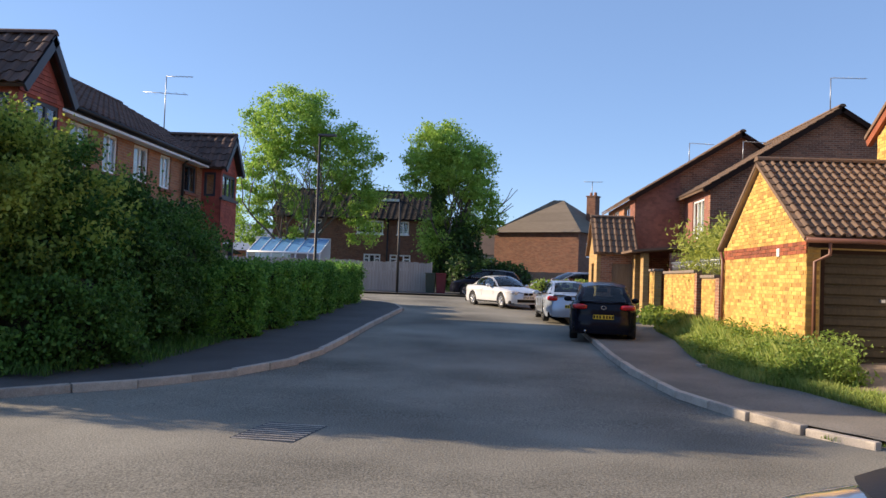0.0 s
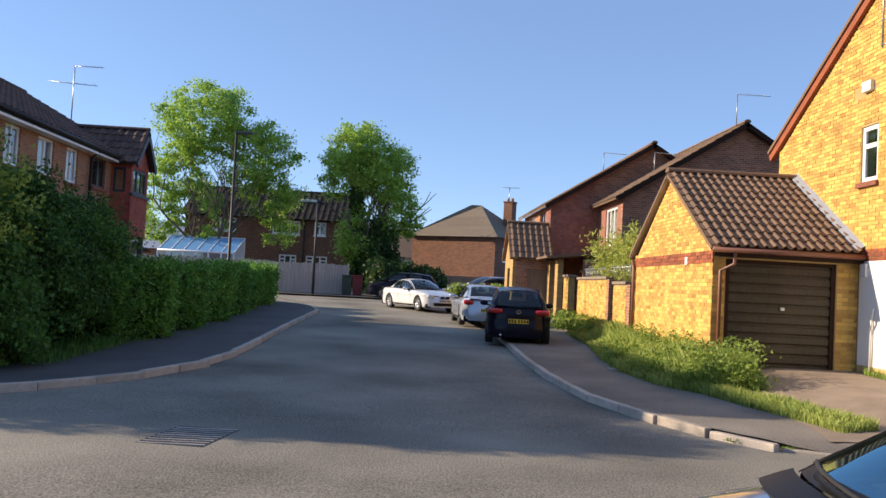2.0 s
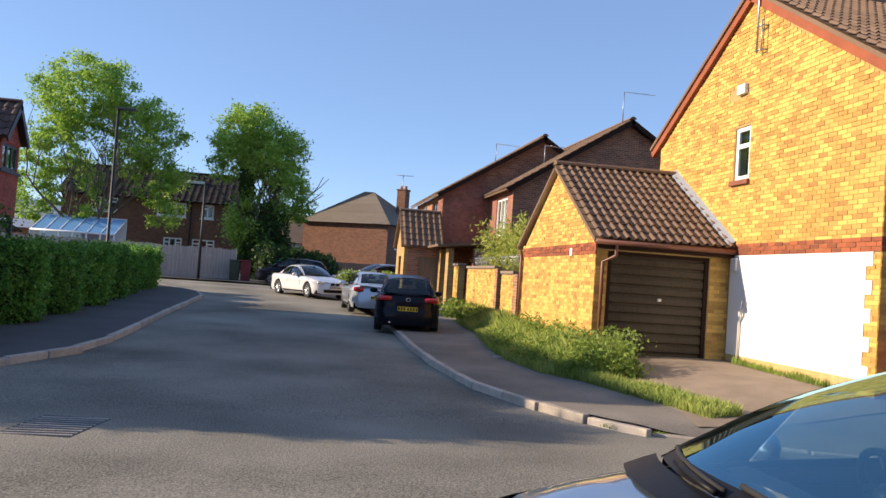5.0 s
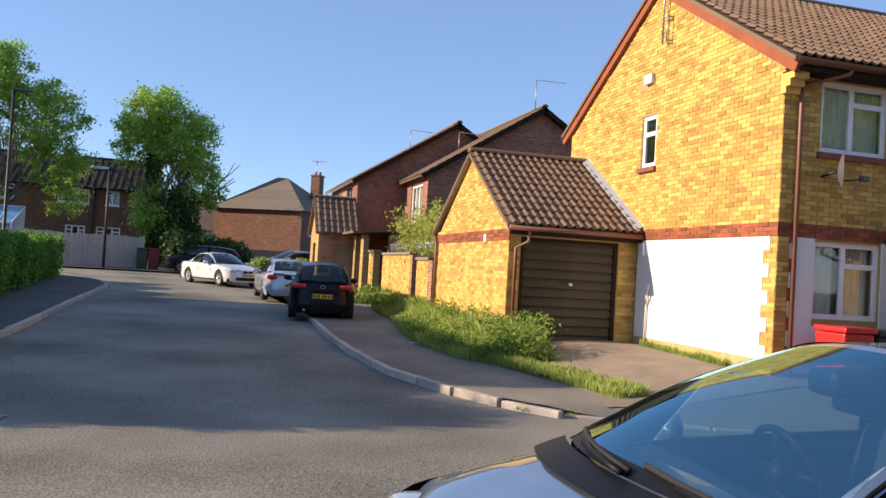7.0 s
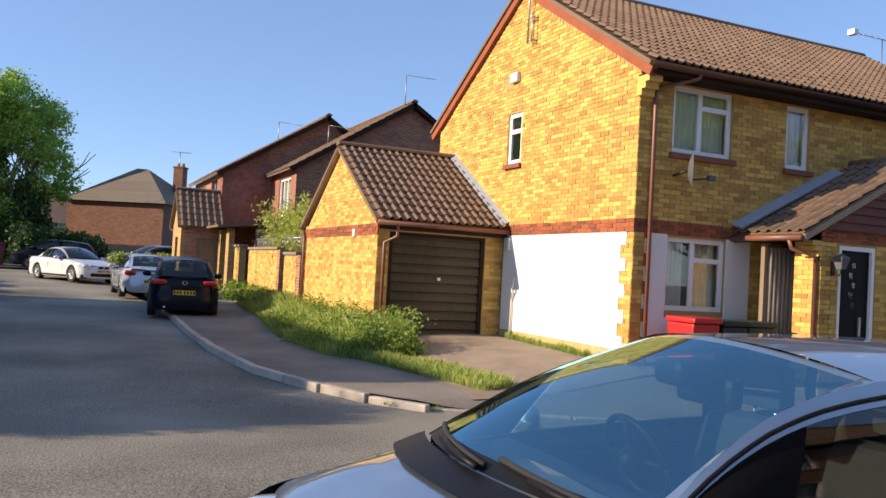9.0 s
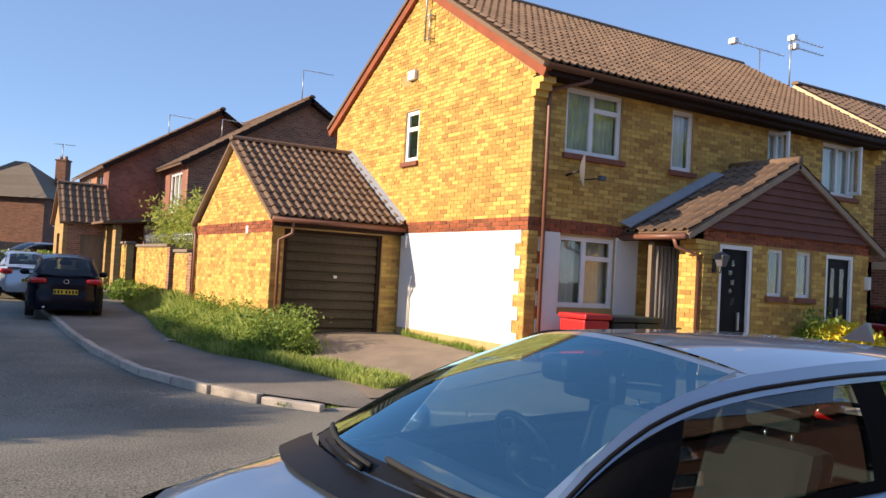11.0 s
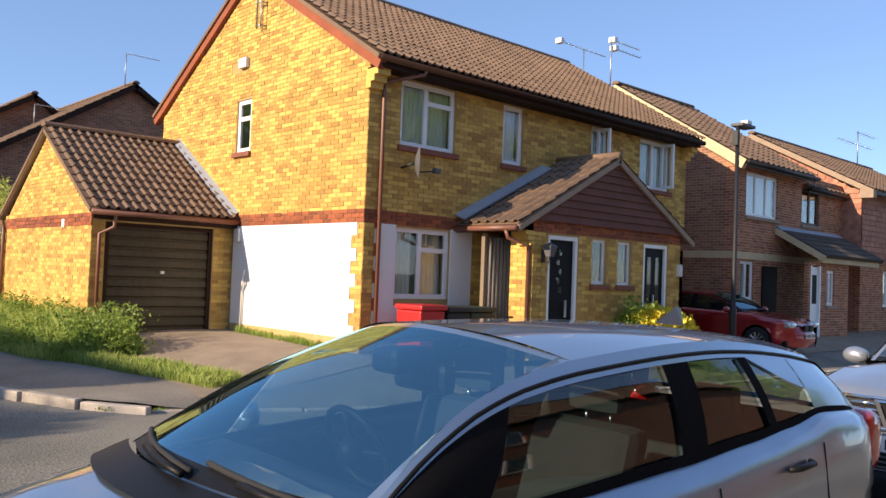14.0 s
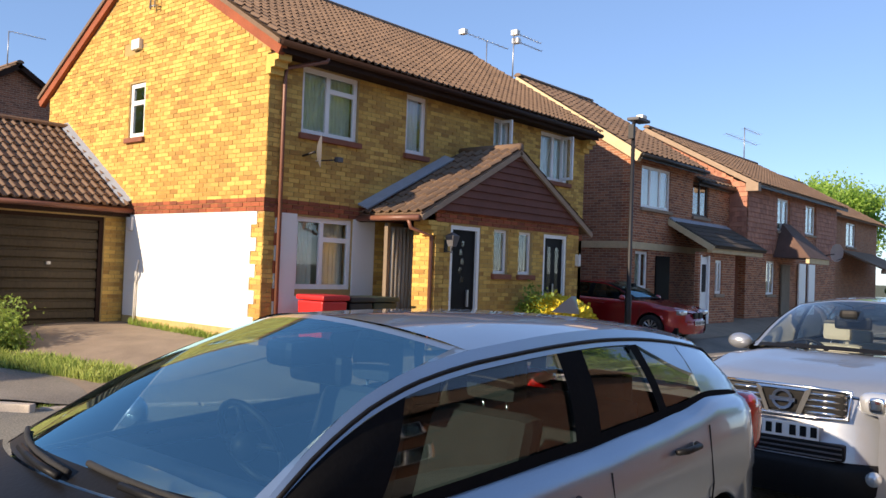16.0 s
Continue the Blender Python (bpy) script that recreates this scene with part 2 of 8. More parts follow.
BLUEG = glass_mat("blue_conservatory_glass", (0.35, 0.60, 0.85), 0.9, 0.15)

# Bush leaves: dark for shaded lobes, then paler ones coloured as sunlit.
LEAF_BUSH = leaf_mat("bush_leaf", (0.016, 0.05, 0.013), (0.14, 0.31, 0.055), 0.32)
LEAF_BUSHM = leaf_mat("bush_sunlit_leaf", (0.04, 0.085, 0.016), (0.27, 0.36, 0.06), 0.4)
LEAF_BUSHY = leaf_mat("bush_young_sunlit_leaf", (0.24, 0.34, 0.05), (0.55, 0.61, 0.13), 0.5)
LEAF_HEDGE = leaf_mat("hedge_leaf", (0.03, 0.12, 0.018), (0.27, 0.54, 0.09), 0.38)
LEAF_TREE = leaf_mat("tree_leaf", (0.17, 0.33, 0.05), (0.47, 0.66, 0.14), 0.5)
# Dark leaf; as the bush's inner layer it deepens the shade by colour.
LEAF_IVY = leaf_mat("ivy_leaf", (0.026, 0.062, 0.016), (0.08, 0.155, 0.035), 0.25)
LEAF_BAM = leaf_mat("bamboo_leaf", (0.24, 0.30, 0.05), (0.56, 0.58, 0.14), 0.5)
LEAF_WEED = leaf_mat("weed_leaf", (0.11, 0.20, 0.032), (0.34, 0.45, 0.10), 0.42)
GRASS = leaf_mat("grass_blade", (0.17, 0.28, 0.05), (0.50, 0.55, 0.17), 0.42)
LEAF_YEL = leaf_mat("yellow_shrub_leaf", (0.66, 0.52, 0.04), (0.92, 0.78, 0.09), 0.3)
# Near-black colour standing in for the shade inside foliage.
CORE = mat("foliage_shade", (0.018, 0.022, 0.010), 1.0, 0.4, 3, 20, 0.5)


# ---------- mesh helpers ----------
BASE = {}


def thing(name, base, label, category, group="", kind="", rz=0.0):
    e = new(name)
    e.matrix_world = pose(*base, 0, 0, rz)
    BASE[e.name] = Vector(base) if not rz else None
    return tagged(e, label, category, group, kind)


def root_of(ob):
    while ob.parent:
        ob = ob.parent
    return ob


def shift(parent):
    if parent is None:
        return Vector((0, 0, 0))
    return BASE.get(root_of(parent).name) or Vector((0, 0, 0))


def mesh(name, verts, faces, material, parent=None, label="", smooth=False):
    s = shift(parent)
    me = bpy.data.meshes.new(name)
    me.from_pydata([(v[0] - s.x, v[1] - s.y, v[2] - s.z) for v in verts], [], faces)
    bm = bmesh.new()
    bm.from_mesh(me)
    bmesh.ops.recalc_face_normals(bm, faces=bm.faces)
    bm.to_mesh(me)
    bm.free()
    me.materials.append(material)
    if smooth:
        me.shade_smooth()
    ob = new(name, me)
    if parent:
        ob.parent = parent
    return tagged(ob, label)


def part(name, bm, material, parent=None, label="", smooth=False):
    s = shift(parent)
    bmesh.ops.translate(bm, verts=bm.verts, vec=-s)
    bmesh.ops.recalc_face_normals(bm, faces=bm.faces)
    me = bpy.data.meshes.new(name)
    bm.to_mesh(me)
    bm.free()
    me.materials.append(material)
    if smooth:
        me.shade_smooth()
    ob = new(name, me)
    if parent:
        ob.parent = parent
    return tagged(ob, label)


def bm_box(bm, lo, hi, bevel=0.0):
    r = bmesh.ops.create_cube(bm, size=1)
    vs = r["verts"]
    for v in vs:
        v.co = Vector([lo[i] + (v.co[i] + 0.5) * (hi[i] - lo[i]) for i in range(3)])
    if bevel:
        es = list({e for v in vs for e in v.link_edges})
        bmesh.ops.bevel(bm, geom=es, offset=bevel, segments=2, affect="EDGES", profile=0.6)
    return vs


def box(name, lo, hi, material, parent=None, label="", bevel=0.0):
    bm = bmesh.new()
    bm_box(bm, [min(a, b) for a, b in zip(lo, hi)], [max(a, b) for a, b in zip(lo, hi)], bevel)
    return part(name, bm, material, parent, label)


def tube_geo(pts, radii, sides=8):
    V, F = [], []
    pts = [Vector(p) for p in pts]
    for i, p in enumerate(pts):
        d = (pts[min(i + 1, len(pts) - 1)] - pts[max(i - 1, 0)]).normalized()
        a = d.orthogonal().normalized()
        if i:
            a = (prev - d * prev.dot(d)).normalized()
        prev = a
        b = d.cross(a)
        r = radii[i] if isinstance(radii, (list, tuple)) else radii
        V += [p + (a * math.cos(2 * math.pi * k / sides) + b * math.sin(2 * math.pi * k / sides)) * r for k in range(sides)]
    for i in range(len(pts) - 1):
        for k in range(sides):
            F.append((i * sides + k, i * sides + (k + 1) % sides, (i + 1) * sides + (k + 1) % sides, (i + 1) * sides + k))
    F.append(tuple(range(sides - 1, -1, -1)))
    F.append(tuple((len(pts) - 1) * sides + k for k in range(sides)))
    return V, F


def tube(name, pts, radii, material, parent=None, label="", sides=8):
    V, F = tube_geo(pts, radii, sides)
    return mesh(name, V, F, material, parent, label, True)


def tubes(name, list_of, material, parent=None, label="", sides=6):
    V, F = [], []
    for pts, r in list_of:
        v, f = tube_geo(pts, r, sides)
        F += [tuple(i + len(V) for i in q) for q in f]
        V += v
    return mesh(name, V, F, material, parent, label, True)


def soup(name, co, k, material, parent=None, label="", kind=""):
    """Many loose polygons of k corners each; co has the shape (n, k, 3)."""
    co = np.asarray(co, np.float32)
    n = len(co)
    s = shift(parent)
    co = co - np.array(s, np.float32)
    me = bpy.data.meshes.new(name)
    me.vertices.add(n * k)
    me.vertices.foreach_set("co", co.ravel())
    me.loops.add(n * k)
    me.loops.foreach_set("vertex_index", np.arange(n * k, dtype=np.int32))
    me.polygons.add(n)
    me.polygons.foreach_set("loop_start", np.arange(0, n * k, k, dtype=np.int32))
    me.update(calc_edges=True)
    me.validate()
    me.materials.append(material)
    ob = new(name, me)
    if parent:
        ob.parent = parent
    return tagged(ob, label, kind=kind)


RNG = np.random.default_rng(7)


def leaf_quads(points, size, up=0.3, long=1.7):
    n = len(points)
    d = RNG.normal(size=(n, 3))
    d[:, 2] += up
    d /= np.linalg.norm(d, axis=1)[:, None]
    e = np.cross(d, RNG.normal(size=(n, 3)))
    e /= np.linalg.norm(e, axis=1)[:, None] + 1e-9
    s = size * RNG.uniform(0.6, 1.35, (n, 1))
    p = np.asarray(points)
    a, b = d * s * long * 0.5, e * s * 0.5
    nrm = np.cross(d, e) * s * 0.22
    return np.stack([p - a, p + b + nrm, p + a, p - b + nrm], 1)


def replicate(V, F, mats):
    """Copies of one small mesh at many 4x4 matrices, as one vertex and face list."""
    V = np.asarray(V)
    out, faces = [], []
    for i, m in enumerate(mats):
        m = np.array(m)
        out.append(V @ m[:3, :3].T + m[:3, 3])
        faces += [tuple(j + i * len(V) for j in f) for f in F]
    return np.concatenate(out), faces


# ---------- ground, road, pavements ----------
def road_z(x, y):
    return 0.022 * min(max(0.0, y - 10), 40) + 0.09 * math.exp(-(((y - 1.5) / 3.5) ** 2))


KERB_L = [(-60, 3.0), (-25, 4.6), (-14, 6.4), (-9.2, 8.4), (-7.2, 9.75), (-6.34, 10.38), (-5.86, 10.89), (-5.31, 11.39), (-4.77, 12.09), (-4.21, 12.98),
          (-3.67, 14.44), (-3.46, 16.27), (-3.42, 18.3), (-3.48, 23.3), (-3.46, 28.1), (-3.46, 31.4), (-3.97, 33.8), (-5.9, 37.1),
          (-10, 39.5), (-30, 41.5), (-60, 42.0)]
KERB_R = [(60, 6.9), (14, 7.6), (9, 8.15), (6.4, 8.9), (4.79, 9.71), (4.23, 10.01), (3.79, 10.61), (3.36, 11.52), (2.91, 12.92), (2.66, 15.34),
          (2.6, 17.97), (2.64, 21.45), (2.7, 30), (3.2, 35.5), (5.5, 39.5), (12, 41.2), (60, 42.0)]


def at_y(line, y):
    for (x0, y0), (x1, y1) in zip(line, line[1:]):
        if y0 <= y <= y1:
            return x0 + (x1 - x0) * (y - y0) / (y1 - y0)
    return line[-1][0] if y > line[-1][1] else line[0][0]


def smooth01(t):
    t = min(max(t, 0.0), 1.0)
    return t * t * (3 - 2 * t)


def right_z(x, y):
    d = x - at_y(KERB_R, y)
    up = 0.36 * smooth01((d - 1.2) / 3.2) if y > 9.6 else 0.36 * smooth01((y - at_x_right(x)) / 2.6)
    low = 0.085 * smooth01((10.1 - y) / 0.5) * smooth01((x - 4.2) / 0.6) * (1 - smooth01(d / 1.2 if y > 9.6 else (y - at_x_right(x)) / 1.2))
    return road_z(x, y) + 0.115 - low + up * (1 - 0.5 * smooth01((y - 20) / 10))


def at_x_right(x):
    pts = KERB_R[:6]
    for (x1, y1), (x0, y0) in zip(pts, pts[1:]):
        if x0 <= x <= x1:
            return y0 + (y1 - y0) * (x - x0) / (x1 - x0)
    return 9.7


def sheet(name, rows, material, parent=None, label="", kind="structure", category=""):
    """rows: lists of points of equal length, joined into a grid."""
    V = [p for r in rows for p in r]
    k = len(rows[0])
    F = [(i * k + j, i * k + j + 1, (i + 1) * k + j + 1, (i + 1) * k + j) for i in range(len(rows) - 1) for j in range(k - 1)]
    return tagged(mesh(name, V, F, material, parent, label, True), label, category, kind=kind)


def lerp(a, b, t):
    return a + (b - a) * t


def steps(a, b, n):
    return [a + (b - a) * i / n for i in range(n + 1)]


YS = steps(-30, 0, 6) + steps(0, 46, 92)[1:] + steps(46, 60, 6)[1:]
XS = steps(-60, -10, 8) + steps(-10, 12, 44)[1:] + steps(12, 62, 10)[1:]
sheet("ground", [[(x, y, road_z(0, min(y, 60)) - 0.05) for x in (-1500, -300, -60, 0, 62, 300, 1500)] for y in [-1500, -300, -30, -5, 0, 5, 8, 10, 30, 50, 60, 300, 1500]],
      SOIL, label="bare soil and rough grass reaching far away", category="ground")
sheet("road", [[(x, y, road_z(x, y)) for x in XS] for y in YS if y <= 46], ASPHALT, label="worn grey asphalt road with a side junction", category="road")
OFF = [0.05, 0.5, 1, 1.6, 2.4, 3.2, 4, 5, 6, 8, 11, 16, 25, 57]
sheet("pavement", [[(at_y(KERB_L, y) - o, y, road_z(0, y) + 0.115 + (0.10 * smooth01((o - 2) / 3))) for o in OFF] for y in steps(4.6, 8, 5) + steps(8, 18, 60)[1:] + steps(18, 42, 40)[1:]],
      PAVE, label="tarmac pavement beside a clipped hedge, darkened as shade", category="pavement")
sheet("pavement", [[(at_y(KERB_R, y) + o, y, right_z(at_y(KERB_R, y) + o, y)) for o in OFF] for y in steps(7.0, 9.6, 24) + steps(9.6, 22, 70)[1:] + steps(22, 42, 30)[1:]],
      PAVE_R, label="tarmac pavement with a rough grass verge, lightened as sunlit", category="pavement")
sheet("driveway", [[(x, y, right_z(x, y) + 0.012) for x in steps(5.1 + 0.25 * math.sin(y * 1.3), 8.2, 12)] for y in steps(9.9, 14.75, 18)],
      DRIVE, label="stained brown gravelly driveway in front of a garage", category="driveway")
sheet("forecourt", [[(x, y, right_z(x, y) + 0.012) for x in steps(8.2, 40, 30)] for y in steps(8.6, 10.57, 8)], DRIVE, label="paved forecourt before the houses", category="forecourt")
sheet("garden_soil", [[(x, y, road_z(0, y) + 0.235) for x in (-50, -30, -20, -12, -9, -7.5 if y < 14 else -6.6)] for y in steps(9.2, 38, 40)], SOIL,
      label="shaded garden soil under the hedge", category="soil")
sheet("far_pavement", [[(x, y, road_z(0, y) + 0.10) for x in steps(-60, 60, 20)] for y in (44.9, 45.5, 46, 48, 52, 60, 80)], PAVE, label="far tarmac pavement in front of a fence", category="pavement")


def kerb_run(name, line, label, y_from, y_to, flat=None):
    k = tagged(new(name), label, "kerb", kind="structure")
    bm = bmesh.new()
    bm_box(bm, (-0.44, -0.0625, -0.14), (0.44, 0.0625, 0.0), 0.018)
    me = bpy.data.meshes.new("kerbstone")
    bm.to_mesh(me)
    bm.free()
    me.materials.append(KERB)
    pts = [Vector((x, y, 0)) for x, y in line]
    walked, want = 0.0, 0.45
    rnd = random.Random(3)
    for a, b in zip(pts, pts[1:]):
        seg = (b - a).length
        while want < walked + seg:
            p = a + (b - a) * ((want - walked) / seg)
            want += 0.9
            if not y_from <= p.y <= y_to:
                continue
            up = lerp(0.118, 0.035, flat(p)) if flat else 0.118
            o = new("kerbstone", me)
            o.parent = k
            d = b - a
            slope = math.degrees(math.atan2(road_z(0, p.y + d.y / seg * 0.4) - road_z(0, p.y - d.y / seg * 0.4), 0.8))
            o.matrix_basis = pose(p.x, p.y, road_z(p.x, p.y) + up + rnd.uniform(-0.008, 0.008), rnd.uniform(-1.5, 1.5), -slope, math.degrees(math.atan2(d.y, d.x)) + rnd.uniform(-0.6, 0.6))
        walked += seg
    return k


def soften(line, n=4):
    out = []
    for i in range(len(line) - 1):
        p0, p1, p2, p3 = (Vector(line[max(0, min(j, len(line) - 1))]) for j in (i - 1, i, i + 1, i + 2))
        for s in range(n):
            t = s / n
            out.append(tuple(0.5 * ((2 * p1) + (p2 - p0) * t + (2 * p0 - 5 * p1 + 4 * p2 - p3) * t * t + (3 * p1 - p0 - 3 * p2 + p3) * t ** 3)))
    return out + [line[-1]]


kerb_run("kerb", KERB_L[1:], "worn brown concrete kerb along the hedge side", 4.6, 42)
kerb_run("kerb", KERB_R, "pale worn concrete kerb along the verge", 6.9, 41.5, lambda p: smooth01((p.x - 3.6) / 1.5) if p.y < 10.7 else 0.0)

# grating let into the road
g = thing("drain_grating", (-2.3, 9.1, road_z(0, 9.1)), "worn iron road grating with slanting bars", "grating", rz=-9)
box("rim", (-0.36, -0.52, -0.03), (0.36, 0.52, 0.003), BLACKM, g)
for i in range(9):
    y = -0.45 + i * 0.1125
    V, F = tube_geo([(-0.34, y - 0.05, -0.017), (0.34, y + 0.05, -0.017)], 0.030, 6)
    mesh("bar", V, F, KERB, g)


# ---------- houses ----------
def facing(axis, plane):
    """(a, d, z) to world for a wall: axis '-y' faces the camera side, '-x' faces the sun side, '+y' and '+x' the others."""
    return {"-y": lambda a, d, z: (a, plane - d, z), "+y": lambda a, d, z: (a, plane + d, z),
            "-x": lambda a, d, z: (plane - d, a, z), "+x": lambda a, d, z: (plane + d, a, z)}[axis]


def fbox(name, fm, a, d, z, material, parent, label="", bevel=0.0):
    p, q = fm(a[0], d[0], z[0]), fm(a[1], d[1], z[1])
    return box(name, p, q, material, parent, label, bevel)


def wall(house, fm, a0, a1, z0, z1, holes, material, thick=0.25, peak=None, label="", name="wall"):
    """A wall with openings through it. peak: (a, z) of a gable's top."""
    As = sorted({a0, a1, *[h[0] for h in holes], *[h[1] for h in holes]})
    Zs = sorted({z0, z1, *[h[2] for h in holes], *[h[3] for h in holes]})
    bm = bmesh.new()

    def quad(ps):
        f = [bm.verts.new(fm(*p)) for p in ps]
        bm.faces.new(f)
    for i in range(len(As) - 1):
        for j in range(len(Zs) - 1):
            am, zm = (As[i] + As[i + 1]) / 2, (Zs[j] + Zs[j + 1]) / 2
            if any(h[0] < am < h[1] and h[2] < zm < h[3] for h in holes):
                continue
            for d in (0.0, -thick):
                quad([(As[i], d, Zs[j]), (As[i + 1], d, Zs[j]), (As[i + 1], d, Zs[j + 1]), (As[i], d, Zs[j + 1])])
    for h in holes:
        for p, q in (((h[0], h[2]), (h[1], h[2])), ((h[1], h[2]), (h[1], h[3])), ((h[1], h[3]), (h[0], h[3])), ((h[0], h[3]), (h[0], h[2]))):
            quad([(p[0], 0, p[1]), (q[0], 0, q[1]), (q[0], -thick, q[1]), (p[0], -thick, p[1])])
    for a in (a0, a1):
        quad([(a, 0, z0), (a, 0, z1), (a, -thick, z1), (a, -thick, z0)])
    if peak:
        for d in (0.0, -thick):
            quad([(a0, d, z1), (a1, d, z1), (peak[0], d, peak[1])])
    bmesh.ops.remove_doubles(bm, verts=bm.verts, dist=0.0005)
    return part(name, bm, material, house, label)


def window(house, fm, a0, a1, z0, z1, frame=None, split=0.5, light=0.0, sill=None, curtain=None, deep=0.05, w=0.08, tops=(), label="white framed window", open_leaf=None, half_curtain=False):
    """A framed window with mullion, top light, panes, sill and curtain."""
    frame = frame or UPVC
    e = fbox("window", fm, (a0, a1), (-deep - 0.05, -deep), (z0, z0 + w), frame, house, label, 0.004)
    fbox("frame_top", fm, (a0, a1), (-deep - 0.05, -deep), (z1 - w, z1), frame, e, "", 0.004)
    for a in (a0, a1 - w):
        fbox("jamb", fm, (a, a + w), (-deep - 0.05, -deep), (z0 + w, z1 - w), frame, e, "", 0.004)
    cuts = [a0 + w]
    for s in ([split] if isinstance(split, float) else split or []):
        m = a0 + (a1 - a0) * s
        fbox("mullion", fm, (m - w / 2, m + w / 2), (-deep - 0.05, -deep + 0.004), (z0 + w, z1 - w), frame, e, "", 0.004)
        cuts += [m - w / 2, m + w / 2]
    cuts.append(a1 - w)
    for i in range(0, len(cuts), 2):
        b0, b1 = cuts[i], cuts[i + 1]
        if light and i // 2 in tops:
            zt = z1 - (z1 - z0) * light
            fbox("transom", fm, (b0, b1), (-deep - 0.05, -deep + 0.006), (zt - w / 2, zt + w / 2), frame, e, "", 0.004)
            fbox("pane", fm, (b0, b1), (-deep - 0.03, -deep - 0.022), (zt + w / 2, z1 - w), PANE, e)
            fbox("pane", fm, (b0, b1), (-deep - 0.03, -deep - 0.022), (z0 + w, zt - w / 2), PANE, e)
        else:
            fbox("pane", fm, (b0, b1), (-deep - 0.03, -deep - 0.022), (z0 + w, z1 - w), PANE, e)
    if sill:
        fbox("sill", fm, (a0 - 0.06, a1 + 0.06), (-deep, 0.07), (z0 - 0.10, z0 - 0.005), sill, e, "", 0.012)
    if curtain:
        spans = [(a0 + 0.02, a1 - 0.02)] if not half_curtain else [(a0 + 0.02, a0 + (a1 - a0) * 0.42), (a0 + (a1 - a0) * 0.62, a1 - 0.02)]
        for s0, s1 in spans:
            n = max(8, int((s1 - s0) * 60))
            rows = [[fm(s0 + (s1 - s0) * k / n, -deep - 0.17 + 0.025 * math.sin(k * 1.15 + 0.6 * math.sin(k * 0.37)), z) for k in range(n + 1)] for z in (z0 - 0.02, z1 + 0.02)]
            V = [p for r in rows for p in r]
            F = [(k, k + 1, n + 2 + k, n + 1 + k) for k in range(n)]
            mesh("curtain", V, F, curtain, e, "", True)
    return e


def tile_geo(w, l, h=0.045, t=0.02):
    """One interlocking tile: a flat pan and a roll; x across, y up the slope, z out."""
    prof = [(0, 0.0), (0.45, 0.0), (0.55, 0.5), (0.68, 0.95), (0.82, 0.95), (0.95, 0.45), (1.03, 0.06)]
    V, F = [], []
    k = len(prof)
    for y, lift in ((0.0, 0.028), (l * 1.12, 0.0)):
        V += [(p[0] * w, y, p[1] * h + lift) for p in prof]
    V += [(p[0] * w, 0.004, p[1] * h + 0.028 - t - 0.006) for p in prof]
    for i in range(k - 1):
        F.append((i, i + 1, k + i + 1, k + i))
        F.append((2 * k + i, 2 * k + i + 1, i + 1, i))
    return V, F


def slope_tiles(roof, origin, along, up, cols, rows, w, l, parts=0, pm=None, jm=None, tilt_rnd=0.006, clip=None):
    """Tiles on a roof slope from the eave corner origin; along and up are unit vectors. The first `parts` are pieces of their own."""
    along, up = Vector(along).normalized(), Vector(up).normalized()
    nrm = along.cross(up)
    rnd = random.Random(11)
    V, F = tile_geo(w, l)
    if nrm.z < 0:
        nrm = -nrm
    ms = []
    for r in range(rows):
        for c in range(cols):
            if clip and not clip((c + 0.5) * w, (r + 0.5) * l):
                continue
            p = Vector(origin) + along * (c * w) + up * (r * l) + nrm * rnd.uniform(0, 0.006)
            m = Matrix((along, up, nrm)).transposed().to_4x4()
            m = Matrix.Translation(p) @ m @ Euler((rnd.uniform(-1, 1) * tilt_rnd, rnd.uniform(-1, 1) * tilt_rnd, 0)).to_matrix().to_4x4()
            ms.append(m)
    if parts:
        me = bpy.data.meshes.new("tile")
        me.from_pydata(V, [], F)
        me.materials.append(pm)
        s = shift(roof)
        for m in ms[:parts]:
            o = new("tile", me)
            o.parent = roof
            o.matrix_basis = Matrix.Translation(-s) @ m
    if ms[parts:]:
        VV, FF = replicate(V, F, ms[parts:])
        ob = mesh_fast("tiles", VV, FF, jm, roof)
        tagged(ob, "interlocking roof tiles", kind="stuff")


def mesh_fast(name, V, F, material, parent=None, label="", smooth=False):
    s = shift(parent)
    me = bpy.data.meshes.new(name)
    me.from_pydata((np.asarray(V) - np.array(s)).tolist(), [], F)
    me.materials.append(material)
    if smooth:
        me.shade_smooth()
    ob = new(name, me)
    if parent:
        ob.parent = parent
    return tagged(ob, label)


def slab(name, pts, thick, material, parent, label=""):
    """A flat plate: pts is a loop, thickened downwards along its normal."""
    P = [Vector(p) for p in pts]
    n = (P[1] - P[0]).cross(P[2] - P[0]).normalized()
    if n.z < 0:
        n = -n
    k = len(P)
    V = P + [p - n * thick for p in P]
    F = [tuple(range(k)), tuple(range(2 * k - 1, k - 1, -1))] + [(i, (i + 1) % k, k + (i + 1) % k, k + i) for i in range(k)]
    return mesh(name, V, F, material, parent, label)


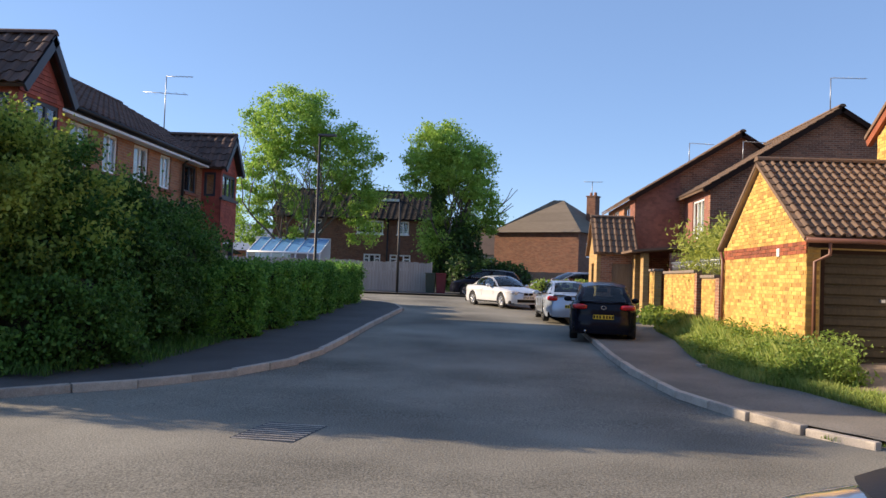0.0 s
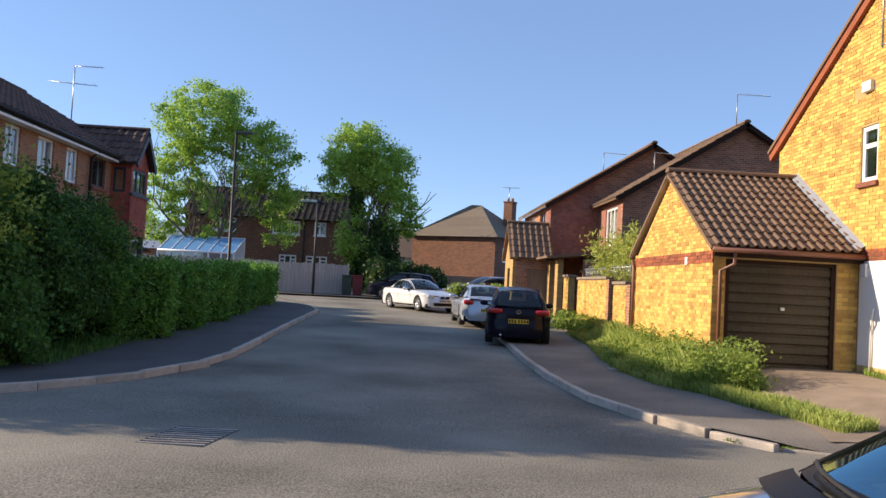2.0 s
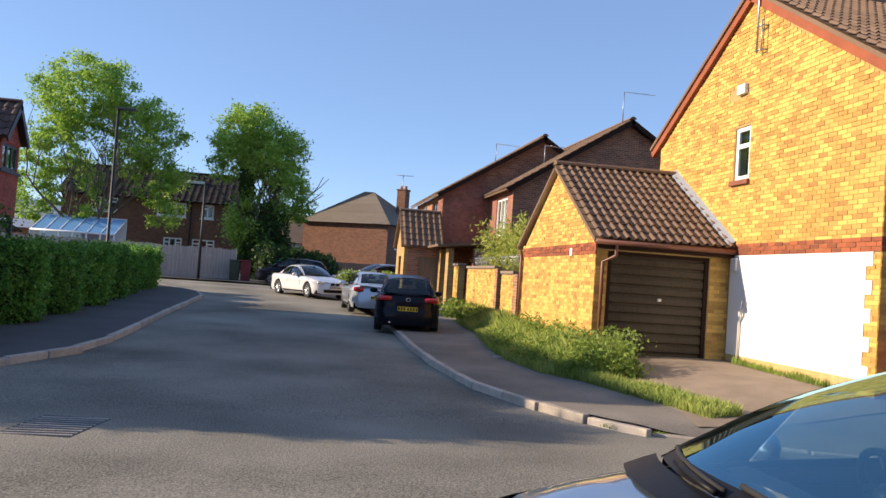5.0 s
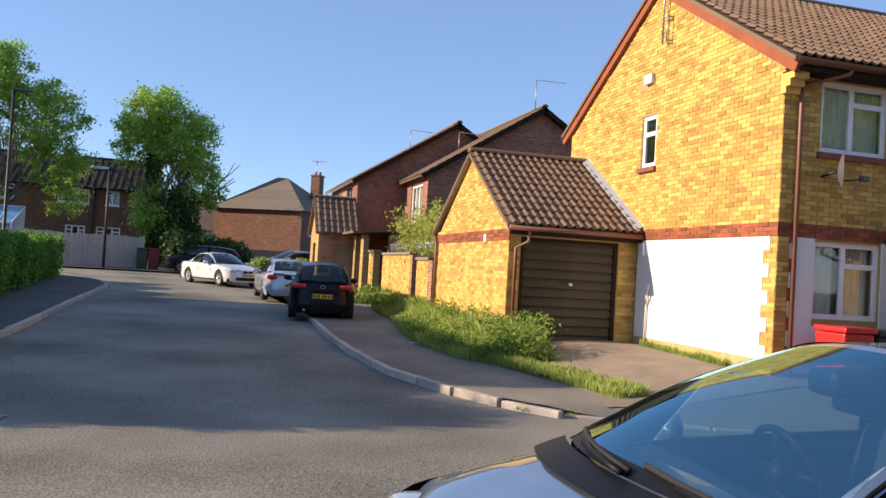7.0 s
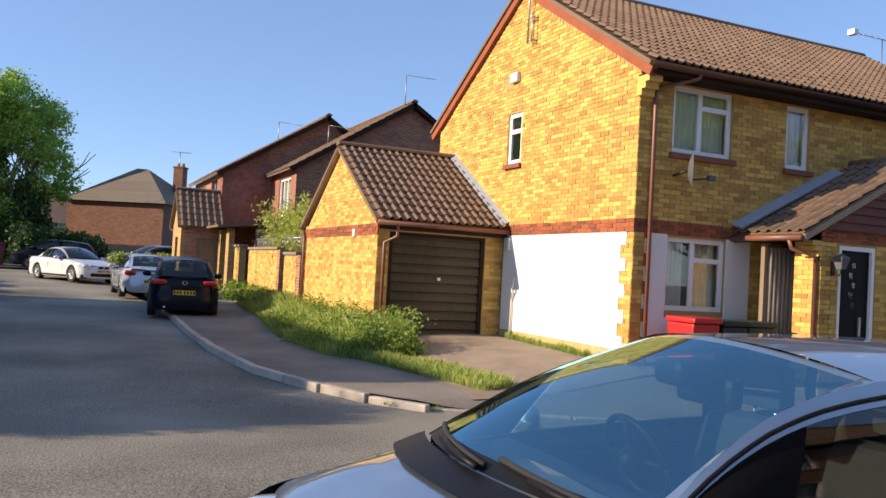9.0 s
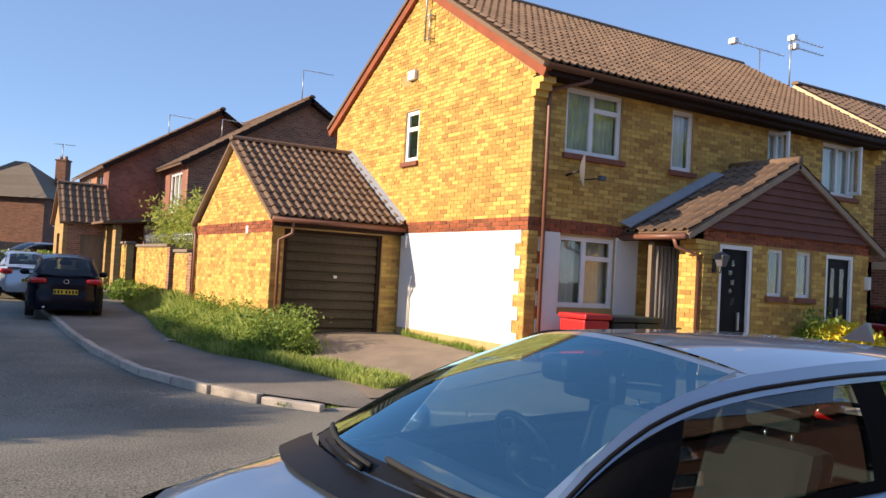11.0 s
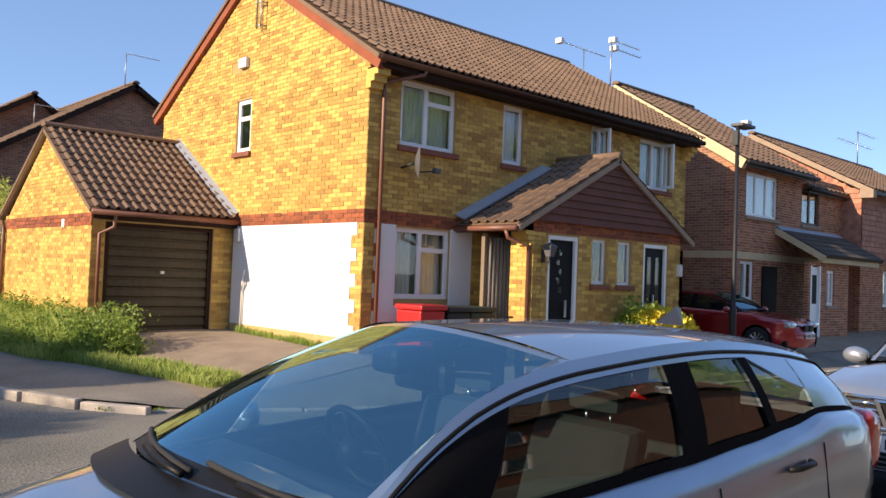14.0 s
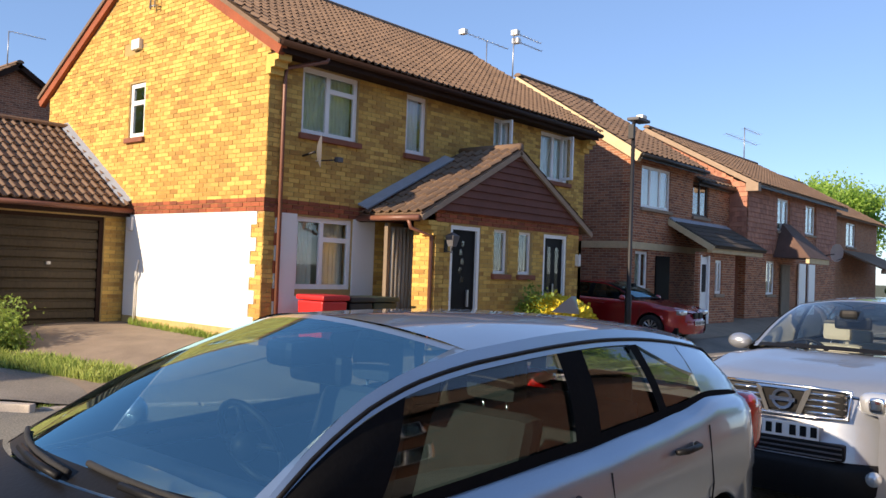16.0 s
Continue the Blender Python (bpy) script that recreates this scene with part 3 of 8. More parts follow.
def gable_roof(house, axis, a0, a1, b0, b1, z_eave, z_ridge, material, tile=None, thick=0.07, label="", ridge_mat=None):
    """axis 'x': the ridge runs along x from a0 to a1, the eaves lie at y = b0 and b1 (and the other way round for 'y')."""
    P = (lambda a, b, z: (a, b, z)) if axis == "x" else (lambda a, b, z: (b, a, z))
    bm_ = (b0 + b1) / 2
    r = slab("roof", [P(a0, b0, z_eave), P(a1, b0, z_eave), P(a1, bm_, z_ridge), P(a0, bm_, z_ridge)], thick, material, house, label)
    slab("slope", [P(a0, b1, z_eave), P(a1, b1, z_eave), P(a1, bm_, z_ridge), P(a0, bm_, z_ridge)], thick, material, r)
    n = max(2, int(abs(a1 - a0) / 0.45))
    for i in range(n):
        s0, s1 = a0 + (a1 - a0) * i / n, a0 + (a1 - a0) * (i + 1) / n
        V, F = [], []
        for a in (s0 + 0.004, s1 - 0.004):
            for k in range(7):
                t = math.pi * k / 6
                V.append(P(a, bm_ + 0.13 * math.cos(t), z_ridge + 0.02 + 0.10 * math.sin(t)))
        F = [(k, k + 1, 8 + k, 7 + k) for k in range(6)] + [tuple(range(7)), tuple(range(13, 6, -1))]
        mesh("ridge_tile", V, F, ridge_mat or material, r)
    return r


def courses(parent, fm, a0, a1, z0, n, material, top=None, holes=(), proud=0.008, parts=0, piece=None, brick=0.215, h=0.065, skip=None, name="brick"):
    """Stretcher-bond brickwork standing proud of its mortar. top(a): the roof line's height."""
    rnd = random.Random(5)
    V, F, ms = [], [], []
    base = [fm(0, 0, 0), fm(1, 0, 0), fm(0, 1, 0), fm(0, 0, 1)]
    o = Vector(base[0])
    ea, ed = Vector(base[1]) - o, Vector(base[2]) - o
    done = 0
    pool = {}
    for r in range(n):
        z = z0 + r * (h + 0.010)
        a = a0 - (brick + 0.01) * (0.5 if r % 2 else 0.0)
        while a < a1 - 0.02:
            s0, s1 = max(a, a0) , min(a + brick, a1)
            a += brick + 0.010
            if s1 - s0 < 0.04:
                continue
            if top and (min(top(s0), top(s1)) < z + h):
                continue
            if any(q[0] - 0.005 < s1 and q[1] + 0.005 > s0 and q[2] - 0.005 < z + h and q[3] + 0.005 > z for q in holes):
                # cut the brick at the opening's edge where enough is left of it
                hit = [q for q in holes if q[0] < s1 and q[1] > s0 and q[2] < z + h and q[3] > z]
                if not hit:
                    continue
                q = hit[0]
                if s0 < q[0] - 0.05:
                    s1 = q[0] - 0.008
                elif s1 > q[1] + 0.05:
                    s0 = q[1] + 0.008
                else:
                    continue
            d = proud + rnd.uniform(-0.003, 0.004)
            if parts and done < parts and abs(s1 - s0 - brick) < 1e-4 and (not skip or skip(s0, z)):
                if "full" not in pool:
                    me = bpy.data.meshes.new(name)
                    c = [ea * (brick * i) + ed * (proud * j) + Vector((0, 0, h * k)) for k in (0, 1) for j in (-1, 1) for i in (0, 1)]
                    me.from_pydata(c, [], [(2, 3, 7, 6), (0, 2, 6, 4), (1, 5, 7, 3), (4, 6, 7, 5), (0, 1, 3, 2)])
                    me.materials.append(piece)
                    pool["full"] = me
                ob = new(name, pool["full"])
                ob.parent = parent
                ob.matrix_basis = Matrix.Translation(Vector(fm(s0, d - proud, z)) - shift(parent))
                done += 1
                continue
            b = len(V)
            for zz in (z, z + h):
                for dd in (-0.01, d):
                    V += [fm(s0, dd, zz), fm(s1, dd, zz)]
            F += [tuple(b + i for i in q) for q in ((2, 3, 7, 6), (0, 2, 6, 4), (1, 5, 7, 3), (4, 6, 7, 5), (0, 1, 3, 2))]
    ob = mesh_fast("brickwork", V, F, material, parent)
    return tagged(ob, "laid bricks", kind="stuff")


# ---------- the yellow brick semi-detached house ----------
HX0, HX1, HY0, HY1 = 8.2, 17.75, 10.57, 18.2
HYM, ZE, ZR, GZ = (HY0 + HY1) / 2, 5.2, 7.72, 0.42
house = thing("house", (HX0, HY0, GZ), "yellow brick semi-detached house, brown tiled roof, white ground floor", "house")
FX, FY = facing("-x", HX0), facing("-y", HY0)
gw = (14.27, 14.82, 4.05, 5.08)
wins = [(8.87, 10.13, 3.93, 5.03), (11.35, 11.92, 3.92, 5.03), (14.05, 14.62, 3.92, 5.03), (15.83, 17.05, 3.93, 5.03), (8.85, 10.10, 1.38, 2.57), (15.9, 17.1, 1.38, 2.57)]


def gable_top(a):
    return ZE + (ZR - ZE) * (1 - abs(a - HYM) / (HYM - HY0 + 0.35)) - 0.18


wg = wall(house, FX, HY0, HY1, GZ, ZE - 0.05, [gw], MORTAR, peak=(HYM, ZR - 0.15), label="sunlit yellow brick gable wall")
wf = wall(house, FY, HX0 + 0.25, HX1, GZ, ZE, wins + [(11.0, 15.3, GZ, 2.55)], MORTAR, label="yellow brick front wall")
wall(house, facing("+x", HX1), HY0, HY1, GZ, ZE - 0.05, [], YELB, peak=(HYM, ZR - 0.15))
wall(house, facing("+y", HY1), HX0 + 0.25, HX1 - 0.25, GZ, ZE, [], YELB)
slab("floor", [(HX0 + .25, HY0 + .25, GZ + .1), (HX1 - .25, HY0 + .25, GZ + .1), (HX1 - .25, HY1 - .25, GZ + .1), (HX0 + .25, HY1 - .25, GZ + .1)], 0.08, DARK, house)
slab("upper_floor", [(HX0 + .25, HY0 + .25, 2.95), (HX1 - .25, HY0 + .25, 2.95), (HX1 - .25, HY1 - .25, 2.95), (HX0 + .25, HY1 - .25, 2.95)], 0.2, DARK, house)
box("inner_wall", (HX0 + .25, HY0 + 2.4, GZ + .1), (HX1 - .25, HY0 + 2.5, ZE), CURT, house)
# brickwork: upper storey, then the red double course, quoins beside the white render
courses(wg, FX, HY0, HY1, 2.80, 66, YB, top=gable_top, holes=[gw, (14.5, 15.1, 5.66, 5.86)], parts=300, piece=YBO, skip=lambda a, z: a < 13.2 and z > 2.8)
courses(wf, FY, HX0, HX1, 2.80, 32, YB, holes=wins)
courses(wg, FX, HY0 - 0.012, 14.72, 2.60, 3, RBI, proud=0.014, name="red_brick")
courses(wf, FY, HX0 - 0.012, HX1, 2.60, 3, RBI, proud=0.014, name="red_brick")
courses(wg, FX, HY0, 10.95, 0.62, 26, YB)
courses(wg, FX, HY0, 14.7, 0.32, 4, YB)
courses(wf, FY, 10.62, 11.0, 0.5, 28, YB)
courses(wf, FY, HX0, 8.42, 0.5, 28, YB)
# white render with the toothed edge against the quoins
rnd = random.Random(2)
V, F = [], []
edge = [(10.86 if i % 2 else 10.72, 0.72 + (i + k) * 0.2084) for i in range(9) for k in (0, 1)]
loop = edge + [(14.72, 0.72 + 9 * 0.2084), (14.72, 0.72)]
n_ = len(loop)
V = [FX(a, 0.022, z) for a, z in loop] + [FX(a, -0.002, z) for a, z in loop]
F = [tuple(range(n_))] + [(i, (i + 1) % n_, n_ + (i + 1) % n_, n_ + i) for i in range(n_)]
mesh("white_render", V, F, WHITE, wg, "bright white painted render")
fbox("plinth", FX, (10.72, 14.72), (-0.01, 0.012), (0.42, 0.72), PLINTH, wg)
for a, b in ((8.42, 8.85), (10.10, 10.62)):
    fbox("white_render", FY, (a, b), (-0.002, 0.022), (0.55, 2.60), WHITE, wf)
fbox("white_render", FY, (8.85, 10.10), (-0.002, 0.022), (0.55, 1.27), WHITE, wf)
for i in range(5):
    fbox("quoin", FY, (8.40, 8.50), (-0.002, 0.026), (0.75 + i * 0.44, 0.95 + i * 0.44), RBI, wf)
BAND = mat("buff_stone_band", (0.62, 0.49, 0.30), 0.85, 0.2, 3, 40, 0.3)
SILL = mat("red_tile_sill", (0.24, 0.085, 0.05), 0.8, 0.25, 6, 40, 0.3)
window(house, FX, *gw, split=None, sill=SILL, light=0.36, tops=(0,), label="narrow white bathroom window", deep=0.03, w=0.085)
window(house, FY, *wins[0], split=0.47, light=0.28, tops=(1,), sill=SILL, curtain=CURT, label="white casement window with green curtains")
window(house, FY, *wins[1], split=None, sill=SILL, curtain=UPVC, label="narrow white window with a drawn blind")
window(house, FY, *wins[2], split=None, sill=SILL, curtain=CURT, label="narrow white window standing open")
window(house, FY, *wins[3], split=0.47, sill=SILL, curtain=CURT, label="white casement window with an open leaf")
window(house, FY, *wins[4], split=0.47, light=0.30, tops=(1,), curtain=CURT, half_curtain=True, label="white ground floor window with curtains")
window(house, FY, *wins[5], split=0.47, light=0.30, tops=(1,), curtain=CURT)
for a, z0, z1 in ((14.30, 3.98, 5.0), (16.75, 3.98, 5.0)):
    leaf = fbox("window_leaf", FY, (a, a + 0.05), (-0.06, 0.28), (z0, z0 + 0.06), UPVC, house, "open white window leaf")
    fbox("rail", FY, (a, a + 0.05), (-0.06, 0.28), (z1 - 0.06, z1), UPVC, leaf)
    fbox("stile", FY, (a, a + 0.05), (0.22, 0.28), (z0 + .06, z1 - .06), UPVC, leaf)
    fbox("stile", FY, (a, a + 0.05), (-0.06, 0.0), (z0 + .06, z1 - .06), UPVC, leaf)
    fbox("pane", FY, (a + 0.02, a + 0.03), (0.0, 0.22), (z0 + .06, z1 - .06), PANE, leaf)
# roof
OH, VG = 0.38, 0.13
roof = gable_roof(house, "x", HX0 - VG, HX1 + VG, HY0 - OH, HY1 + OH, ZE + 0.02, ZR, TILE, label="brown interlocking tiled roof", ridge_mat=TILEO)
uy, uz = HYM - HY0 + OH, ZR - ZE - 0.02
sl = math.hypot(uy, uz)
slope_tiles(roof, (HX0 - VG, HY0 - OH - 0.03, ZE + 0.03), (1, 0, 0), (0, uy, uz), 59, 18, 0.1663, sl / 18, 300, TILEO, TILE)
# verge: corbelled brick edge and mortar under the tiles
for b0, b1, nm in ((HY0 - OH, HYM, "verge"), (HY1 + OH, HYM, "verge")):
    for off, dz, m, hgt in ((0.09, -0.09, RBI, 0.15), (0.12, -0.015, MORT2, 0.05)):
        P = [(HX0 - off, b0, ZE + 0.02 + dz), (HX0 - off, b1, ZR + dz), (HX0 + 0.02, b1, ZR + dz), (HX0 + 0.02, b0, ZE + 0.02 + dz)]
        slab(nm, P, hgt, m, house)
box("fascia", (HX0 - 0.05, HY0 - OH + 0.02, ZE - 0.16), (HX1 + 0.05, HY0 - OH + 0.05, ZE + 0.01), FASCIA, house)
box("soffit", (HX0 - 0.05, HY0 - OH + 0.05, ZE - 0.15), (HX1 + 0.05, HY0, ZE - 0.13), FASCIA, house)
tube("gutter", [(HX0 - 0.1, HY0 - OH - 0.03, ZE - 0.03), (HX1 + 0.12, HY0 - OH - 0.03, ZE - 0.05)], 0.055, FASCIA, house)
for a in (HX0 - 0.06, HX1 - 0.2):
    for i in range(3):
        box("corbel", (a, HY0 - 0.1 - 0.09 * i, ZE - 0.46 + 0.1 * i), (a + 0.26, HY0 + 0.02, ZE - 0.36 + 0.1 * i), YB, house)
tube("downpipe", [(9.05, HY0 - OH - 0.03, ZE - 0.05), (9.02, HY0 - OH - 0.02, ZE - 0.14), (8.50, HY0 - 0.06, ZE - 0.30), (8.46, HY0 - 0.06, ZE - 0.42), (8.46, HY0 - 0.06, 0.5)], 0.034, PIPE, house, "brown plastic downpipe")
# bits on the gable
box("alarm_box", (HX0 - 0.09, 14.43, 5.70), (HX0, 14.72, 5.90), PLAST_W, house, "white weathered alarm box", 0.02)
sl_ = thing("wall_bracket", (HX0, 14.0, 6.5), "rusty steel aerial bracket on the brick gable", "bracket")
tube("pole", [(HX0 - 0.12, 14.02, 6.35), (HX0 - 0.12, 14.02, 8.1)], 0.018, STEEL, sl_)
for z in (6.4, 6.85):
    tube("arm", [(HX0 + 0.02, 13.87, z), (HX0 - 0.12, 13.87, z), (HX0 - 0.12, 14.05, z)], 0.014, STEEL, sl_)
tube("upright", [(HX0 - 0.12, 13.87, 6.35), (HX0 - 0.12, 13.87, 6.95)], 0.014, STEEL, sl_)
# satellite dish
dish = thing("satellite_dish", (8.95, HY0, 3.6), "small grey satellite dish seen edge on, fixed to the wall", "dish")
V, F = [], []
for r in range(5):
    for k in range(16):
        t = 2 * math.pi * k / 16
        rr = 0.27 * r / 4
        du, dn = rr * math.cos(t), 0.07 * (r / 4) ** 2
        V.append((8.96 + 0.62 * du + 0.78 * dn, HY0 - 0.3 + 0.78 * du - 0.62 * dn, 3.62 + rr * math.sin(t)))
F = [(r * 16 + k, r * 16 + (k + 1) % 16, (r + 1) * 16 + (k + 1) % 16, (r + 1) * 16 + k) for r in range(4) for k in range(16)]
mesh("reflector", V, F, PLAST_G, dish, "", True)
tube("arm", [(8.93, HY0 - 0.32, 3.45), (9.25, HY0 - 0.5, 3.5)], 0.012, BLACKM, dish)
tube("mount", [(8.93, HY0 - 0.3, 3.6), (8.93, HY0 + 0.02, 3.55)], 0.02, BLACKM, dish)
box("receiver", (9.2, HY0 - 0.55, 3.46), (9.32, HY0 - 0.46, 3.54), PLAST_G, dish, "", 0.01)

# ---------- porch ----------
PY, PX0, PX1, PXM, PZE, PZR = 9.2, 10.35, 15.6, 12.98, 2.76, 4.12
FP = facing("-y", PY)
pholes = [(11.12, 11.95, GZ + 0.1, 2.56), (14.01, 14.86, GZ + 0.1, 2.56), (12.36, 12.80, 1.74, 2.56), (13.15, 13.6, 1.74, 2.56)]
porch = wall(house, FP, 10.95, 15.1, GZ, 2.78, pholes, MORTAR, thick=0.2, label="yellow brick porch front", name="porch_wall")
courses(porch, FP, 10.95, 15.1, 0.5, 28, YB, holes=pholes)
courses(porch, FP, 10.72, 15.3, 2.60, 3, RBI, proud=0.014, name="red_brick")
for x0, x1 in ((10.72, 10.95), (15.1, 15.33)):
    pier = box("pier", (x0 + 0.01, PY + 0.01, GZ), (x1 - 0.01, PY + 0.5, 2.6), MORTAR, house, "yellow brick porch pier")
    courses(pier, FP, x0, x1, 0.5, 28, YB)
    courses(pier, facing("-x", x0 + 0.01), PY, PY + 0.5, 0.5, 28, YB)
    for i in range(3):
        box("corbel", (x0 - 0.06 * (i + 1) - 0.01, PY - 0.012, 2.36 + 0.085 * i), (x0 + 0.02, PY + 0.3, 2.435 + 0.085 * i), YB, pier)
sd = box("side_door", (10.45, HY0 - 0.55, GZ + 0.08), (11.17, HY0 - 0.51, 2.5), SIDEDOOR, house, "weathered grey timber side door")
for i in range(7):
    tube("board", [(10.52 + 0.095 * i, HY0 - 0.56, GZ + 0.1), (10.52 + 0.095 * i, HY0 - 0.56, 2.48)], 0.044, SIDEDOOR, sd, sides=6)
box("door_frame", (10.38, HY0 - 0.58, GZ + 0.1), (10.45, HY0 - 0.50, 2.55), TIMBER, house)
# Near-black panel added to fill the porch's inside with shade.
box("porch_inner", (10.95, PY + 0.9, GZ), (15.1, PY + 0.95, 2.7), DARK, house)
for (a0, a1, z0, z1), flip in ((pholes[0], 1), (pholes[1], -1)):
    d = fbox("front_door", FP, (a0 + 0.07, a1 - 0.07), (-0.11, -0.06), (z0, z1 - 0.07), BLKDOOR, house, "black front door with white frame", 0.006)
    fbox("door_frame", FP, (a0, a0 + 0.07), (-0.12, -0.01), (z0, z1), UPVC, d)
    fbox("door_frame", FP, (a1 - 0.07, a1), (-0.12, -0.01), (z0, z1), UPVC, d)
    fbox("door_frame", FP, (a0 + .07, a1 - .07), (-0.12, -0.01), (z1 - 0.07, z1), UPVC, d)
    m = (a0 + a1) / 2
    if flip > 0:
        fbox("letterbox", FP, (m - 0.11, m + 0.11), (-0.06, -0.045), (z0 + 0.28, z0 + 0.36), STEEL, d, "", 0.008)
        fbox("handle", FP, (a1 - 0.30, a1 - 0.25), (-0.06, -0.02), (z0 + 0.62, z0 + 0.92), STEEL, d, "", 0.012)
        for i in range(5):
            fbox("glazed_lozenge", FP, (m - 0.05 - 0.06 * (i % 2), m + 0.04 - 0.06 * (i % 2)), (-0.062, -0.054), (z0 + 1.05 + 0.16 * i, z0 + 1.15 + 0.16 * i), PANE, d, "", 0.01)
    else:
        for s in (-0.14, 0.14):
            fbox("glazed_strip", FP, (m + s - 0.06, m + s + 0.06), (-0.064, -0.054), (z0 + 0.5, z1 - 0.25), PANE, d)
        fbox("handle", FP, (m - 0.02, m + 0.02), (-0.06, -0.02), (z0 + 0.75, z0 + 1.05), STEEL, d, "", 0.01)
for q in pholes[2:]:
    # In place of a curtain, a near-black sheet paints the dark inside.
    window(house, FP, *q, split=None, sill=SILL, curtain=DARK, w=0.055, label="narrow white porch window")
# porch lantern
lan = thing("wall_lantern", (10.98, PY, 2.2), "black wall lantern with a glass cage beside the front door", "lantern")
box("back_plate", (10.94, PY - 0.03, 2.08), (11.02, PY - 0.005, 2.3), BLACKM, lan)
tube("arm", [(10.98, PY - 0.02, 2.12), (10.98, PY - 0.14, 2.08), (10.98, PY - 0.16, 2.18)], 0.012, BLACKM, lan)
mesh("cage", [(10.98 + s * r, PY - 0.16 + t * r, z) for z, r in ((2.18, 0.05), (2.36, 0.09), (2.42, 0.01)) for s, t in ((-1, -1), (1, -1), (1, 1), (-1, 1))],
     [(0, 1, 5, 4), (1, 2, 6, 5), (2, 3, 7, 6), (3, 0, 4, 7), (4, 5, 9, 8), (5, 6, 10, 9), (6, 7, 11, 10), (7, 4, 8, 11)], PLAST_G, lan)
box("wall_light", (15.2, PY - 0.1, 1.95), (15.3, PY, 2.2), PLAST_W, house, "", 0.02)
# porch roof
pr_b0 = PY - 0.10
for s in (-1, 1):
    xe = PX0 - 0.12 if s < 0 else PX1 + 0.12
    r = slab("porch_roof" if s < 0 else "porch_roof_far", [(xe, pr_b0, PZE - 0.06), (xe, HY0, PZE - 0.06), (PXM, HY0, PZR), (PXM, pr_b0, PZR)], 0.06, TILE, house, "brown tiled porch roof")
    up = Vector((PXM - xe, 0, PZR - PZE + 0.06))
    n = up.length
    slope_tiles(r, (xe, HY0 if s < 0 else pr_b0, PZE - 0.05), (0, -1 if s < 0 else 1, 0), up, 7, 9, 0.21, n / 9, 63, TILEO, TILE)
    bx = [(xe, pr_b0 - 0.02, PZE - 0.10), (PXM, pr_b0 - 0.02, PZR - 0.03), (PXM, pr_b0 + 0.03, PZR - 0.03), (xe, pr_b0 + 0.03, PZE - 0.10)]
    slab("bargeboard", bx, 0.09, MORT2, house)
    if s < 0:
        slab("flashing", [(xe - 0.04, HY0 - 0.26, PZE + 0.04), (xe - 0.04, HY0 - 0.005, PZE + 0.12), (PXM - 0.5, HY0 - 0.005, PZR - 0.10), (PXM - 0.5, HY0 - 0.26, PZR - 0.18)], 0.03, LEAD, house, "grey lead flashing")
tube("ridge", [(PXM, pr_b0 - 0.01, PZR + 0.02), (PXM, HY0, PZR + 0.02)], 0.09, TILE, house)
mesh("gable_board", [(PX0 + 0.1, PY - 0.03, 2.80), (PX1 - 0.1, PY - 0.03, 2.80), (PXM, PY - 0.03, PZR - 0.07)], [(0, 1, 2)], SHIP, house)
for i in range(9):
    z0, z1 = 2.79 + 0.138 * i, 2.79 + 0.138 * (i + 1) - 0.004
    hw0, hw1 = [max(0.03, (PZR - 0.10 - z) / (PZR - PZE) * 2.55) for z in (z0, z1)]
    mesh("shiplap_board", [(PXM - hw0, PY - 0.075, z0), (PXM + hw0, PY - 0.075, z0), (PXM + hw1, PY - 0.045, z1), (PXM - hw1, PY - 0.045, z1), (PXM - hw0, PY - 0.04, z0), (PXM + hw0, PY - 0.04, z0)],
         [(0, 1, 2, 3), (0, 4, 5, 1)], SHIP, house)
tube("gutter", [(PX0 - 0.16, pr_b0, PZE - 0.14), (PX0 - 0.16, HY0 - 0.02, PZE - 0.14)], 0.05, PIPE, house)
tube("downpipe", [(PX0 - 0.16, PY + 0.15, PZE - 0.14), (PX0 - 0.15, PY + 0.1, PZE - 0.3), (10.66, PY + 0.04, PZE - 0.42), (10.66, PY + 0.04, 0.5)], 0.034, PIPE, house)
box("porch_fascia", (PX0 - 0.12, pr_b0 + 0.05, PZE - 0.2), (PX0 - 0.08, HY0, PZE - 0.08), FASCIA, house)

# ---------- garage ----------
GX0, GY0, GY1, GE, GR = 5.48, 14.78, 19.9, 2.72, 4.42
GYM = (GY0 + GY1) / 2
garage = thing("garage", (GX0, GY0, GZ), "yellow brick garage with tiled roof and brown metal up-and-over door", "garage")
FG, FGX = facing("-y", GY0), facing("-x", GX0)


def g_top(a):
    return GE + (GR - GE) * (1 - abs(a - GYM) / (GYM - GY0 + 0.2)) - 0.1


gwl = wall(garage, FGX, GY0, GY1, GZ, GE - 0.1, [], MORTAR, thick=0.2, peak=(GYM, GR - 0.1), label="sunlit yellow brick garage side")
gwf = wall(garage, FG, GX0 + 0.2, HX0 - 0.01, GZ, GE, [(5.72, 7.78, GZ, 2.52)], MORTAR, thick=0.2, label="garage front wall")
wall(garage, facing("+y", GY1), GX0 + 0.2, HX0 - 0.01, GZ, GE, [], YELB, thick=0.2)
courses(gwl, FGX, GY0, GY1, 0.5, 26, YB, top=g_top)
courses(gwl, FGX, GY0, GY1, 2.66, 22, YB, top=g_top)
courses(gwl, FGX, GY0 - 0.012, GY1, 2.44, 3, RBI, proud=0.016, name="red_brick", top=lambda a: 3)
courses(gwf, FG, GX0, 5.70, 0.5, 27, YB)
courses(gwf, FG, 7.80, HX0 - 0.01, 0.5, 27, YB)
